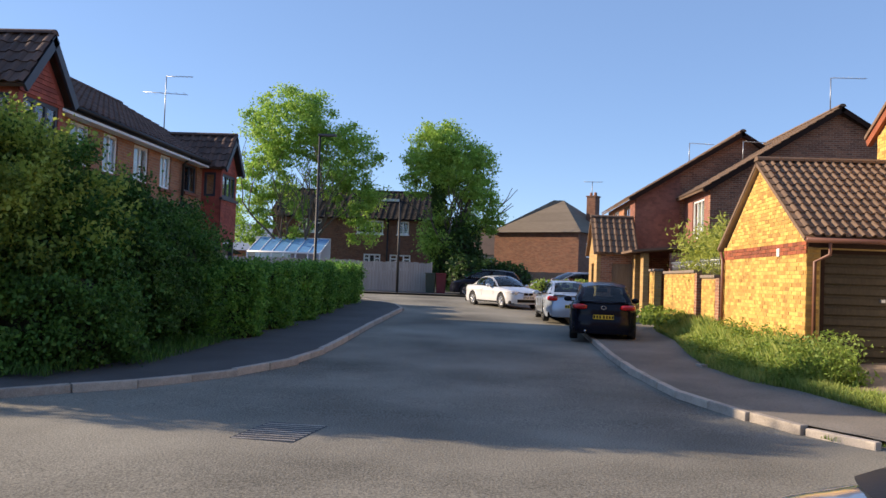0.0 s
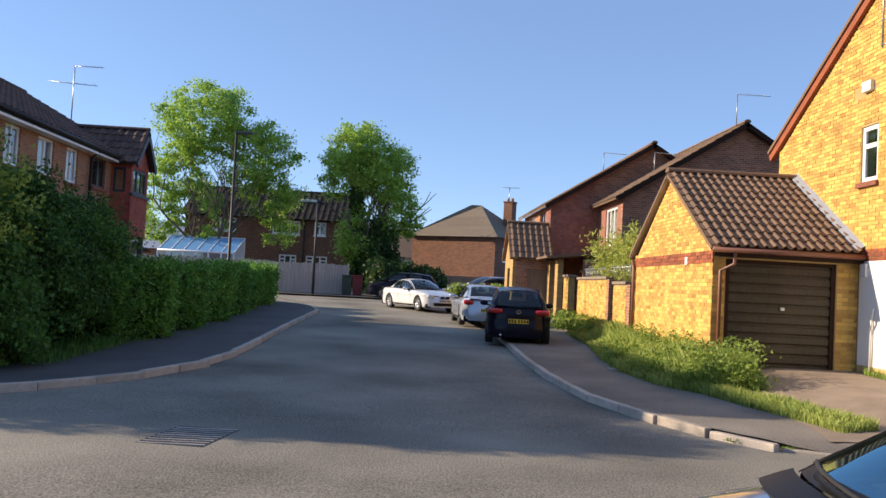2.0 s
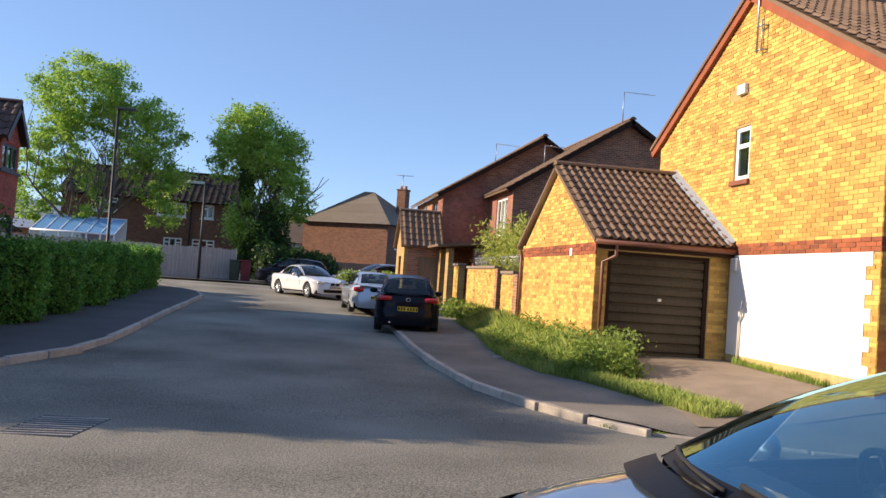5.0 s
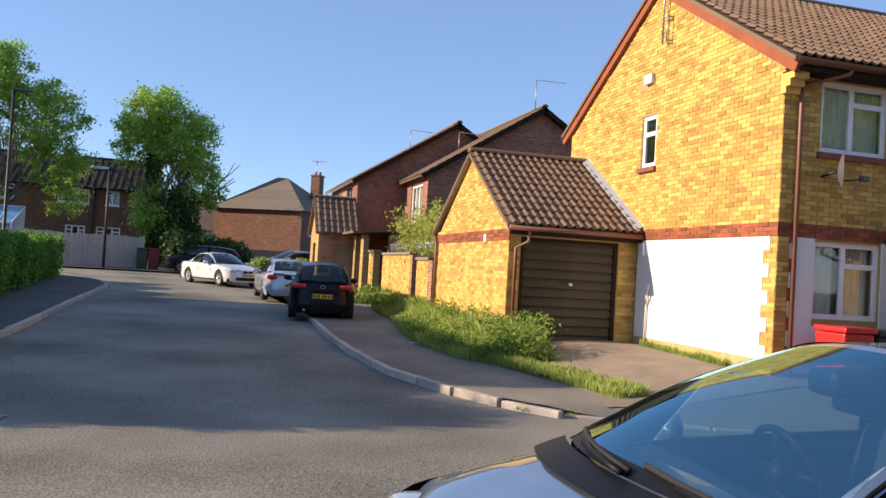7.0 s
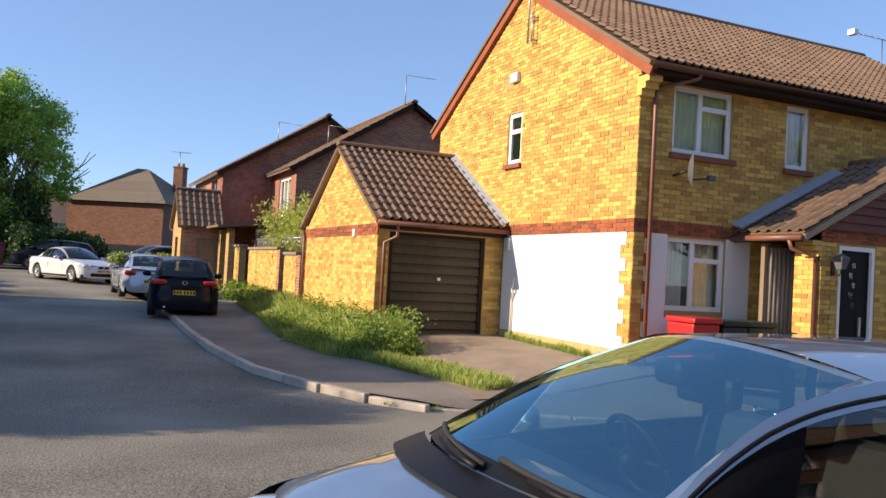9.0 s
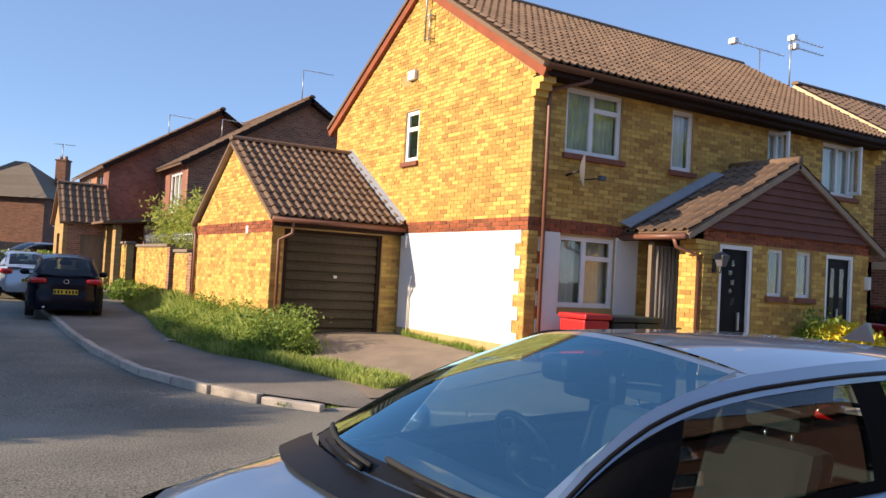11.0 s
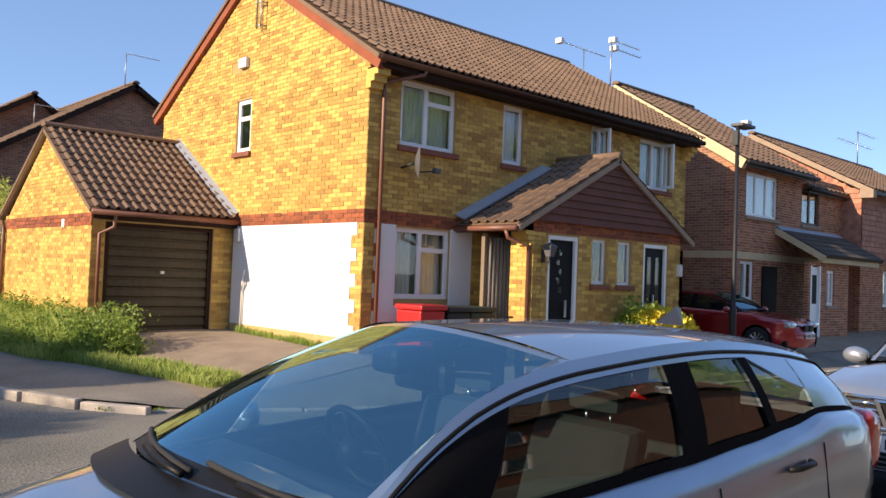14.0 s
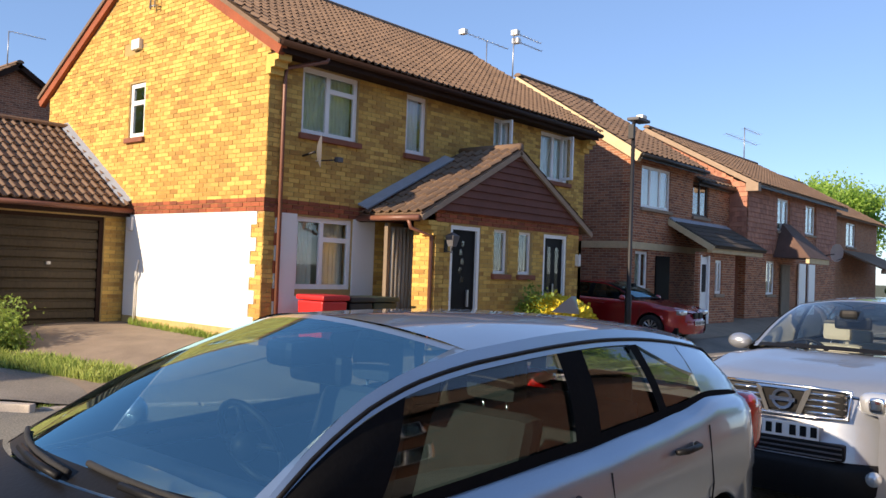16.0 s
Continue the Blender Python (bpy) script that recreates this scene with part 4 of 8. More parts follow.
groof = gable_roof(garage, "x", GX0 - 0.12, HX0 - 0.002, GY0 - 0.22, GY1 + 0.22, GE, GR, TILE, label="brown interlocking garage roof tiles", ridge_mat=TILEO)
gu = Vector((0, GYM - GY0 + 0.22, GR - GE))
slope_tiles(groof, (GX0 - 0.13, GY0 - 0.25, GE + 0.01), (1, 0, 0), gu, 16, 11, 0.174, gu.length / 11, 176, TILEO, TILE)
for b0 in (GY0 - 0.22, GY1 + 0.22):
    slab("verge", [(GX0 - 0.1, b0, GE - 0.02), (GX0 - 0.1, GYM, GR - 0.02), (GX0 + 0.02, GYM, GR - 0.02), (GX0 + 0.02, b0, GE - 0.02)], 0.07, MORT2, garage)
slab("flashing", [(HX0 - 0.17, GY0 - 0.2, GE + 0.08), (HX0 - 0.17, GYM, GR + 0.08), (HX0 - 0.004, GYM, GR + 0.16), (HX0 - 0.004, GY0 - 0.2, GE + 0.16)], 0.03, LEAD, garage, "pale lead flashing against the gable")
box("fascia", (GX0 - 0.05, GY0 - 0.20, GE - 0.17), (HX0 - 0.02, GY0 - 0.17, GE - 0.01), FASCIA, garage)
box("lintel", (GX0 + 0.1, GY0 - 0.17, GE - 0.17), (HX0 - 0.02, GY0 - 0.002, GE - 0.14), FASCIA, garage)
tube("gutter", [(GX0 - 0.1, GY0 - 0.26, GE - 0.05), (HX0 - 0.03, GY0 - 0.26, GE - 0.06)], 0.05, PIPE, garage)
tube("downpipe", [(5.78, GY0 - 0.26, GE - 0.08), (5.78, GY0 - 0.25, GE - 0.30), (5.60, GY0 - 0.06, GE - 0.42), (5.60, GY0 - 0.06, 0.45)], 0.033, PIPE, garage)
tube("downpipe", [(GX0 - 0.06, GY1 + 0.1, GE - 0.1), (GX0 - 0.06, GY1 - 0.06, GE - 0.3), (GX0 - 0.06, GY1 - 0.06, 0.6)], 0.04, PIPE, garage)
box("vent", (GX0 - 0.03, 16.1, 2.42), (GX0, 16.25, 2.58), PLAST_W, garage, "", 0.01)
door = box("garage_door", (5.80, GY0 + 0.08, GZ + 0.03), (7.70, GY0 + 0.10, 2.45), GDOOR, garage, "brown ribbed metal garage door in shade")
nr = 11
for i in range(nr):
    z0 = GZ + 0.04 + i * (2.40 - GZ) / nr
    z1 = z0 + (2.40 - GZ) / nr - 0.03
    mesh("rib", [(5.80, GY0 + 0.08, z0), (7.70, GY0 + 0.08, z0), (7.70, GY0 + 0.045, z0 + 0.03), (5.80, GY0 + 0.045, z0 + 0.03), (7.70, GY0 + 0.05, z1 - 0.01), (5.80, GY0 + 0.05, z1 - 0.01), (7.70, GY0 + 0.08, z1), (5.80, GY0 + 0.08, z1)],
         [(0, 1, 2, 3), (3, 2, 4, 5), (5, 4, 6, 7)], GDOOR, door)
for x0, x1 in ((5.72, 5.80), (7.70, 7.78)):
    box("jamb", (x0, GY0 + 0.02, GZ), (x1, GY0 + 0.12, 2.52), FASCIA, garage)
box("head", (5.80, GY0 + 0.02, 2.45), (7.70, GY0 + 0.12, 2.52), FASCIA, garage)
box("handle", (6.76, GY0 + 0.0, 1.62), (6.84, GY0 + 0.05, 1.68), STEEL, door, "small steel handle", 0.01)
box("meter_box", (HX0 - 0.08, GY0 - 0.35, 2.30), (HX0 - 0.026, GY0 - 0.18, 2.55), PLAST_W, garage, "", 0.01)
tube("waste_pipe", [(HX0 - 0.06, 14.16, 1.75), (HX0 - 0.06, 14.22, 1.55), (HX0 - 0.06, 14.24, 0.55)], 0.02, PLAST_W, garage)


# ---------- other houses ----------
def tiled_roof(h, axis, a0, a1, b0, b1, ze, zr, m, side=-1, w=0.3, l=0.34, label="tiled roof"):
    """A gable roof whose slope on the given side (-1: towards b0, 1: towards b1, 0: both) carries tiles."""
    r = gable_roof(h, axis, a0, a1, b0, b1, ze, zr, m, label=label)
    bm_ = (b0 + b1) / 2
    for s in ((-1, 1) if side == 0 else (side,)):
        b = b0 if s < 0 else b1
        up = (0, bm_ - b, zr - ze) if axis == "x" else (bm_ - b, 0, zr - ze)
        n = math.hypot(bm_ - b, zr - ze)
        rows, cols = int(n / l), int((a1 - a0) / w)
        o = (a0, b, ze + 0.01) if axis == "x" else (b, a0, ze + 0.01)
        slope_tiles(r, o, (1, 0, 0) if axis == "x" else (0, 1, 0), up, cols, rows, (a1 - a0) / cols, n / rows, 0, None, m)
    return r


def hung(parent, fm, a0, a1, z0, z1, m, pitch=0.10, top=None, name="hung_tiles"):
    """Courses of hung wall tiles, each course lapping the one below."""
    V, F = [], []
    rnd = random.Random(9)
    n = max(1, int(round((z1 - z0) / pitch)))
    for r in range(n):
        za, zb = z0 + (z1 - z0) * r / n, z0 + (z1 - z0) * (r + 1) / n
        a = a0 - (0.083 if r % 2 else 0)
        while a < a1 - 0.01:
            s0, s1 = max(a, a0), min(a + 0.162, a1)
            a += 0.166
            if top and min(top(s0), top(s1)) < zb:
                continue
            k = len(V)
            d = 0.03 + 0.12 * (pitch - 0.10) + rnd.uniform(0, 0.006)
            V += [fm(s0, d, za), fm(s1, d, za), fm(s1, 0.012, zb + 0.01), fm(s0, 0.012, zb + 0.01), fm(s0, 0.005, za), fm(s1, 0.005, za)]
            F += [(k, k + 1, k + 2, k + 3), (k, k + 4, k + 5, k + 1)]
    return tagged(mesh_fast(name, V, F, m, parent), "hung wall tiles", kind="stuff")


def aerial(name, x, y, z, h, elements, parent_label, turn=0.0, second=True):
    t = thing(name, (x, y, z), parent_label, "aerial")
    tube("mast", [(x, y, z), (x, y, z + h)], 0.02, STEEL, t, sides=6)
    c, s = math.cos(turn), math.sin(turn)
    tube("boom", [(x, y, z + h), (x + c * elements * 0.16, y + s * elements * 0.16, z + h)], 0.012, STEEL, t, sides=5)
    for i in range(elements):
        d = 0.1 + i * 0.15
        tube("element", [(x + c * d - s * 0.16, y + s * d + c * 0.16, z + h), (x + c * d + s * 0.16, y + s * d - c * 0.16, z + h)], 0.006, STEEL, t, sides=4)
    if second:
        tube("boom", [(x - c * 0.8, y - s * 0.8, z + h * 0.72), (x + c * 0.8, y + s * 0.8, z + h * 0.68)], 0.012, STEEL, t, sides=5)
        for i in range(6):
            d = -0.7 + i * 0.28
            tube("element", [(x + c * d - s * 0.2, y + s * d + c * 0.2, z + h * 0.7), (x + c * d + s * 0.2, y + s * d - c * 0.2, z + h * 0.7)], 0.006, STEEL, t, sides=4)
    return t


# terrace with jettied bays, facing the road across the hedge
lh = thing("house", (-10, 14.6, 0.4), "red brick terrace with brown tiled roof and jettied gable bays", "house")
FL = facing("+x", -9.75)
lw = [(18.1, 19.0, 4.1, 5.08), (19.7, 20.5, 4.1, 5.08), (21.44, 22.4, 4.1, 5.08), (23.2, 24.0, 4.1, 5.08), (25.1, 26.15, 4.2, 5.08)]
lwall = wall(lh, FL, 14.6, 29, 0.3, 5.3, lw + [(19, 20.2, 1.2, 2.4), (23, 24.2, 1.2, 2.4)], ORNB, label="orange-red brick front wall")
wall(lh, facing("+y", 29), -18, -10.0, 0.3, 5.2, [], ORNB, peak=(-14, 7.4))
wall(lh, facing("-y", 14.6), -18, -10.0, 0.3, 5.2, [], ORNB, peak=(-14, 7.4))
wall(lh, facing("-x", -18), 14.85, 28.75, 0.3, 5.2, [], ORNB)
slab("floor", [(-17.7, 14.9, 2.95), (-10.3, 14.9, 2.95), (-10.3, 28.7, 2.95), (-17.7, 28.7, 2.95)], 0.2, DARK, lh)
for q in lw:
    window(lh, FL, *q, frame=UPVC if q[0] < 25 else DARKF, split=0.5, sill=SILL, curtain=CURT if q[0] < 25 else None, w=0.07, label="first floor window with white curtains")
for q in ((19, 20.2, 1.2, 2.4), (23, 24.2, 1.2, 2.4)):
    window(lh, FL, *q, frame=UPVC, split=0.5, sill=SILL)
tiled_roof(lh, "y", 14.4, 29.2, -18.4, -9.4, 5.3, 7.72, TILER, side=1, label="brown tiled roof in shade")
box("fascia", (-9.47, 14.5, 5.17), (-9.43, 29.1, 5.30), BLACKM, lh)
box("soffit", (-9.74, 16.8, 5.10), (-9.44, 26.4, 5.165), UPVC, lh, "white painted soffit")
tube("gutter", [(-9.36, 16.9, 5.26), (-9.36, 26.2, 5.26)], 0.06, BLACKM, lh)
tube("downpipe", [(-9.4, 24.75, 5.22), (-9.66, 24.75, 5.0), (-9.68, 24.75, 0.5)], 0.045, BLACKM, lh)
for y0, y1, gabm in ((14.95, 16.55, DARKF), (26.62, 28.25, DARKF)):
    ym = (y0 + y1) / 2
    FB = facing("+x", -9.1)
    bay = wall(lh, FB, y0, y1, 2.75, 5.2, [(y0 + 0.15, y1 - 0.15, 4.2, 5.0)], HUNGR, thick=0.12, peak=(ym, 6.10), label="red tile-hung jettied bay", name="bay")
    for yy, ax in ((y0, "-y"), (y1, "+y")):
        FS = facing(ax, yy)
        wall(lh, FS, -9.75, -9.22, 2.75, 5.2, [(-9.68, -9.28, 4.2, 5.0)], HUNGR, thick=0.1, name="bay_side")
        window(lh, FS, -9.68, -9.28, 4.2, 5.0, frame=gabm, split=None, deep=0.02)
        hung(bay, FS, -9.75, -9.1, 2.75, 4.1, HUNGR)
    window(lh, FB, y0 + 0.15, y1 - 0.15, 4.2, 5.0, frame=gabm, split=[0.33, 0.66], deep=0.02, label="dark framed bay window")
    hung(bay, FB, y0, y1, 2.75, 4.12, HUNGR)
    hung(bay, FB, y0, y1, 5.05, 6.2, HUNGR, top=lambda a, ym=ym, y0=y0: 6.10 - (abs(a - ym) / (ym - y0)) * 0.95)
    fbox("sill", FB, (y0 - 0.05, y1 + 0.05), (-0.02, 0.08), (4.1, 4.19), DARKF, bay)
    br = gable_roof(lh, "x", -13.2, -8.88, y0 - 0.22, y1 + 0.22, 5.12, 6.33, TILER, label="tiled roof over the bay")
    up = (0, ym - y0 + 0.22, 1.21)
    n = math.hypot(up[1], 1.21)
    slope_tiles(br, (-13.2, y0 - 0.25, 5.13), (1, 0, 0), up, 15, 5, 0.288, n / 5, 0, None, TILER)
    for b in (y0 - 0.22, y1 + 0.22):
        slab("bargeboard", [(-8.92, b, 5.12), (-8.92, ym, 6.33), (-8.86, ym, 6.33), (-8.86, b, 5.12)], 0.18, DARKF, bay, "dark painted bargeboard")
    for yy in (y0 + 0.08, y1 - 0.08):
        box("post", (-9.25, yy - 0.07, 0.3), (-9.11, yy + 0.07, 2.75), DARKF, lh)
aerial("roof_aerial", -11.7, 28.0, 6.5, 2.0, 6, "tall television aerial on the ridge", turn=0.0)

# pair of brown houses behind the garden wall
bh = thing("house", (7.7, 30, 0.6), "brown brick house with a low-pitched gable", "house")
wall(bh, facing("-y", 30), 7.7, 17.0, 0.4, 5.35, [], REDB, peak=(12.16, 8.15), label="brown brick gable wall")
bf = wall(bh, facing("-x", 7.7), 30.25, 38, 0.4, 5.35, [(30.8, 32.6, 3.6, 5.1), (31, 32.4, 1.2, 2.5)], HUNG, label="tile-hung front wall")
hung(bf, facing("-x", 7.7), 30, 34, 2.9, 3.6, HUNG)
window(bh, facing("-x", 7.7), 30.8, 32.6, 3.6, 5.1, split=[0.33, 0.66], frame=UPVC, sill=SILL, curtain=CURT)
tiled_roof(bh, "y", 29.7, 38, 7.35, 16.97, 5.3, 8.35, TILE, side=-1)
for b0, z0, b1, z1 in ((7.35, 5.3, 12.16, 8.35), (16.97, 5.3, 12.16, 8.35)):
    slab("bargeboard", [(b0, 29.66, z0), (b1, 29.66, z1), (b1, 29.8, z1), (b0, 29.8, z0)], 0.17, FASCIA, bh)
aerial("roof_aerial", 12.0, 30.4, 8.3, 1.25, 8, "thin television aerial on a gable", turn=0.0, second=False)
aerial("roof_aerial", 9.7, 33.0, 6.7, 0.9, 6, "low television aerial behind the roof edge", turn=0.1, second=False)
ch = thing("house", (5.7, 34, 0.7), "brown house with tile-hung gable and a yellow porch", "house")
cg = wall(ch, facing("-y", 34), 5.73, 14.3, 0.5, 5.4, [], REDB, peak=(9.9, 7.95), label="brown brick and tile gable")
hung(cg, facing("-y", 34), 5.73, 7.5, 2.9, 6.4, HUNG, top=lambda a: 5.4 + (a - 5.73) * 0.61)
cf = wall(ch, facing("-x", 5.73), 34.25, 42, 0.5, 5.4, [(35.3, 37.0, 3.8, 5.2), (38.5, 40, 3.8, 5.2)], ORNB)
hung(cf, facing("-x", 5.73), 34, 35.25, 2.9, 5.35, HUNG)
window(ch, facing("-x", 5.73), 35.3, 37.0, 3.8, 5.2, split=0.5, frame=BROWNF, sill=SILL)
window(ch, facing("-x", 5.73), 38.5, 40.0, 3.8, 5.2, split=0.5, frame=UPVC, sill=SILL)
tiled_roof(ch, "y", 33.7, 42, 5.4, 14.4, 5.3, 8.12, TILE, side=-1)
for b0, z0, b1, z1 in ((5.4, 5.3, 9.9, 8.12), (14.4, 5.3, 9.9, 8.12)):
    slab("bargeboard", [(b0, 33.66, z0), (b1, 33.66, z1), (b1, 33.8, z1), (b0, 33.8, z0)], 0.17, FASCIA, ch)
aerial("roof_aerial", 8.3, 36, 7.0, 1.0, 7, "flat television aerial above the roof", turn=0.2, second=False)
# its porch and lean-to
ph = wall(ch, facing("-x", 4.1), 33.0, 35.6, 0.5, 3.05, [(33.9, 34.7, 0.6, 2.6)], YELB, thick=0.15, peak=(34.3, 4.35), name="porch_wall", label="yellow brick porch gable")
wall(ch, facing("-y", 33.0), 4.25, 5.7, 0.5, 3.05, [(4.7, 5.5, 0.6, 2.6)], BROWNB, thick=0.15, name="porch_side")
box("porch_door", (4.7, 33.06, 0.6), (5.5, 33.12, 2.6), TIMBER, ch)
pr = gable_roof(ch, "x", 3.95, 5.72, 32.8, 35.8, 2.98, 4.5, TILE)
slope_tiles(pr, (3.95, 32.78, 3.0), (1, 0, 0), (0, 1.5, 1.52), 7, 6, 0.25, 0.355, 42, TILEO, TILE)
slab("lean_to_roof", [(5.0, 30.2, 3.05), (7.7, 30.2, 3.35), (7.7, 33.95, 3.35), (5.0, 33.95, 3.05)], 0.08, TILE, ch)
box("lean_to_wall", (5.5, 30.6, 0.5), (5.7, 31.2, 2.95), YELB, ch)
box("lean_to_wall", (5.5, 32.4, 0.5), (5.7, 33.0, 2.95), YELB, ch)
box("lean_to_post", (6.4, 30.3, 0.5), (7.7, 30.45, 3.0), REDB, ch)

# garden wall with railing
COPING = mat("weathered_coping", (0.24, 0.19, 0.15), 0.9, 0.3, 5, 50, 0.4)
gwall = thing("garden_wall", (5.5, 20, 0.5), "yellow brick garden wall with brown coping and railing", "wall")
FW = facing("-x", 5.42)
for y0, y1, zt, x0 in ((20.75, 22.05, 2.02, 5.5), (22.5, 26.4, 2.16, 5.42), (27.4, 28.2, 2.25, 5.3)):
    p = box("panel", (x0, y0, 0.4), (x0 + 0.22, y1, zt), YELB, gwall)
    courses(p, facing("-x", x0), y0, y1, 0.62, int((zt - 0.62) / 0.075), YB)
    box("coping", (x0 - 0.05, y0 - 0.05, zt), (x0 + 0.27, y1 + 0.05, zt + 0.08), COPING, gwall, "", 0.015)
box("pier", (5.42, 22.28, 0.4), (5.85, 22.5, 2.16), BROWNB, gwall)
box("pier", (5.5, 20.4, 0.4), (5.95, 20.75, 2.02), BROWNB, gwall)
for i in range(34):
    y = 20.8 + i * 0.16
    tube("rail_bar", [(5.6, y, 2.1), (5.6, y, 2.55)], 0.010, STEEL, gwall, sides=4)
tube("rail", [(5.6, 20.8, 2.48), (5.6, 26.3, 2.5)], 0.014, STEEL, gwall, sides=5)

# row of houses along the side road
rb = thing("house", (20.8, 10.9, 0.4), "dark red brick terraced house with brown tiled roof", "house")
bw = [(21.45, 23.35, 3.75, 4.95), (24.95, 26.2, 3.75, 4.85), (21.2, 22.0, 1.45, 2.5), (25.4, 26.2, GZ, 2.5)]
wall(rb, facing("-y", 10.9), 20.8, 28.0, 0.3, 5.2, bw, REDB_LIT, label="red brick front wall, lightened against its shade")
wall(rb, facing("-x", 20.8), 11.15, 18.6, 0.3, 5.2, [], BROWNB, peak=(14.7, 7.6), label="side gable wall")
fbox("stone_band", facing("-x", 20.8), (10.9, 18.6), (0, 0.03), (2.55, 2.75), BAND, rb)
fbox("stone_band", facing("-y", 10.9), (20.8, 28.0), (0, 0.03), (2.55, 2.75), BAND, rb)
window(rb, facing("-y", 10.9), *bw[0], split=[0.33, 0.66], sill=MORT2, curtain=UPVC)
window(rb, facing("-y", 10.9), *bw[1], split=0.5, frame=BROWNF, sill=MORT2)
window(rb, facing("-y", 10.9), *bw[2], split=0.5, sill=MORT2, curtain=CURT)
box("front_door", (25.45, 10.95, 0.45), (26.15, 11.0, 2.45), UPVC, rb, "white front door")
tiled_roof(rb, "x", 20.65, 25.05, 10.5, 19.0, 5.15, 7.75, TILE, side=-1)
tiled_roof(rb, "x", 25.05, 28.0, 10.72, 18.8, 4.88, 7.25, TILE, side=-1, label="lower part of the tiled roof")
slab("verge", [(24.98, 10.5, 5.15), (24.98, 14.75, 7.75), (25.1, 14.75, 7.75), (25.1, 10.5, 5.15)], 0.16, MORT2, rb)
slab("verge", [(20.62, 10.5, 5.15), (20.62, 14.75, 7.75), (20.82, 14.75, 7.75), (20.82, 10.5, 5.15)], 0.26, BAND, rb)
box("fascia", (20.7, 10.52, 5.0), (25.05, 10.56, 5.15), BLACKM, rb)
box("fascia", (25.05, 10.74, 4.72), (27.95, 10.78, 4.88), BLACKM, rb)
tube("gutter", [(20.65, 10.46, 5.1), (25.1, 10.46, 5.1)], 0.055, BLACKM, rb)
tube("gutter", [(25.05, 10.68, 4.83), (27.95, 10.68, 4.83)], 0.055, BLACKM, rb)
slab("porch_roof", [(23.3, 9.5, 2.75), (27.7, 9.5, 2.75), (27.7, 10.9, 3.55), (23.3, 10.9, 3.55)], 0.08, SLATE, rb, "dark slate porch roof")
slab("flashing", [(23.28, 10.7, 3.47), (27.72, 10.7, 3.47), (27.72, 10.89, 3.6), (23.28, 10.89, 3.6)], 0.03, LEAD, rb, "lead flashing")
slab("bargeboard", [(23.22, 9.46, 2.72), (23.3, 9.46, 2.72), (23.3, 10.9, 3.54), (23.22, 10.9, 3.54)], 0.16, BAND, rb)
for k in range(5):
    slab("slate_course", [(23.32, 9.46 + 0.25 * k, 2.775 + 0.143 * k), (27.72, 9.46 + 0.25 * k, 2.775 + 0.143 * k), (27.72, 9.74 + 0.25 * k, 2.915 + 0.143 * k), (23.32, 9.74 + 0.25 * k, 2.915 + 0.143 * k)], 0.02, SLATE, rb)
box("porch_beam", (23.4, 9.6, 2.55), (27.6, 9.75, 2.72), BAND, rb)
fp = wall(rb, facing("-y", 9.75), 22.85, 25.6, 0.4, 2.55, [(23.0, 23.62, 0.45, 2.45), (24.05, 24.6, 1.35, 2.35)], REDB_LIT, thick=0.12, name="porch_front")
window(rb, facing("-y", 9.75), 24.05, 24.6, 1.35, 2.35, sill=MORT2, curtain=CURT)
pd = box("front_door", (23.06, 9.80, 0.45), (23.56, 9.85, 2.42), UPVC, rb, "white front door", 0.01)
box("door_pane", (23.16, 9.785, 1.4), (23.46, 9.802, 2.2), DARK, pd)
for a_ in (22.98, 23.56):
    box("door_frame", (a_, 9.74, 0.45), (a_ + 0.07, 9.84, 2.46), UPVC, rb)
box("dark_door", (22.45, 10.86, 0.4), (23.35, 10.89, 2.4), BLKDOOR, rb)
rc = thing("house", (28.0, 10.2, 0.4), "tile-hung terraced house with brown tiled roof", "house")
cw = [(31.0, 32.3, 3.65, 4.85), (34.3, 35.6, 3.7, 4.85), (30.0, 30.9, 1.3, 2.5)]
cwall = wall(rc, facing("-y", 10.3), 28.0, 38.6, 0.3, 5.1, cw, REDB_LIT)
hung(cwall, facing("-y", 10.3), 28.0, 30.95, 2.75, 5.0, HUNGL, pitch=0.17)
hung(cwall, facing("-y", 10.3), 32.35, 34.25, 2.75, 5.0, HUNGL, pitch=0.17)
hung(cwall, facing("-y", 10.3), 35.65, 38.6, 2.75, 5.0, HUNGL, pitch=0.17)
sw = wall(rc, facing("-x", 28.0), 10.55, 18.6, 0.3, 5.1, [], HUNGL, peak=(14.0, 7.1))
hung(sw, facing("-x", 28.0), 10.3, 13.9, 2.75, 7.0, HUNGL, pitch=0.17, top=lambda a: 5.1 + (a - 10.3) * 0.53)
for q in cw:
    window(rc, facing("-y", 10.3), *q, split=0.5, sill=MORT2, curtain=CURT)
tiled_roof(rc, "x", 27.8, 39.0, 9.9, 18.1, 5.05, 7.22, TILE, side=-1)
box("verge_box", (27.74, 9.86, 4.78), (28.02, 10.28, 5.05), MORT2, rc, "cream verge end")
slab("verge", [(27.76, 9.9, 5.05), (27.76, 14.0, 7.22), (28.0, 14.0, 7.22), (28.0, 9.9, 5.05)], 0.16, MORT2, rc, "pale mortared verge")
box("fascia", (27.9, 9.92, 4.92), (39, 9.96, 5.06), BLACKM, rc)
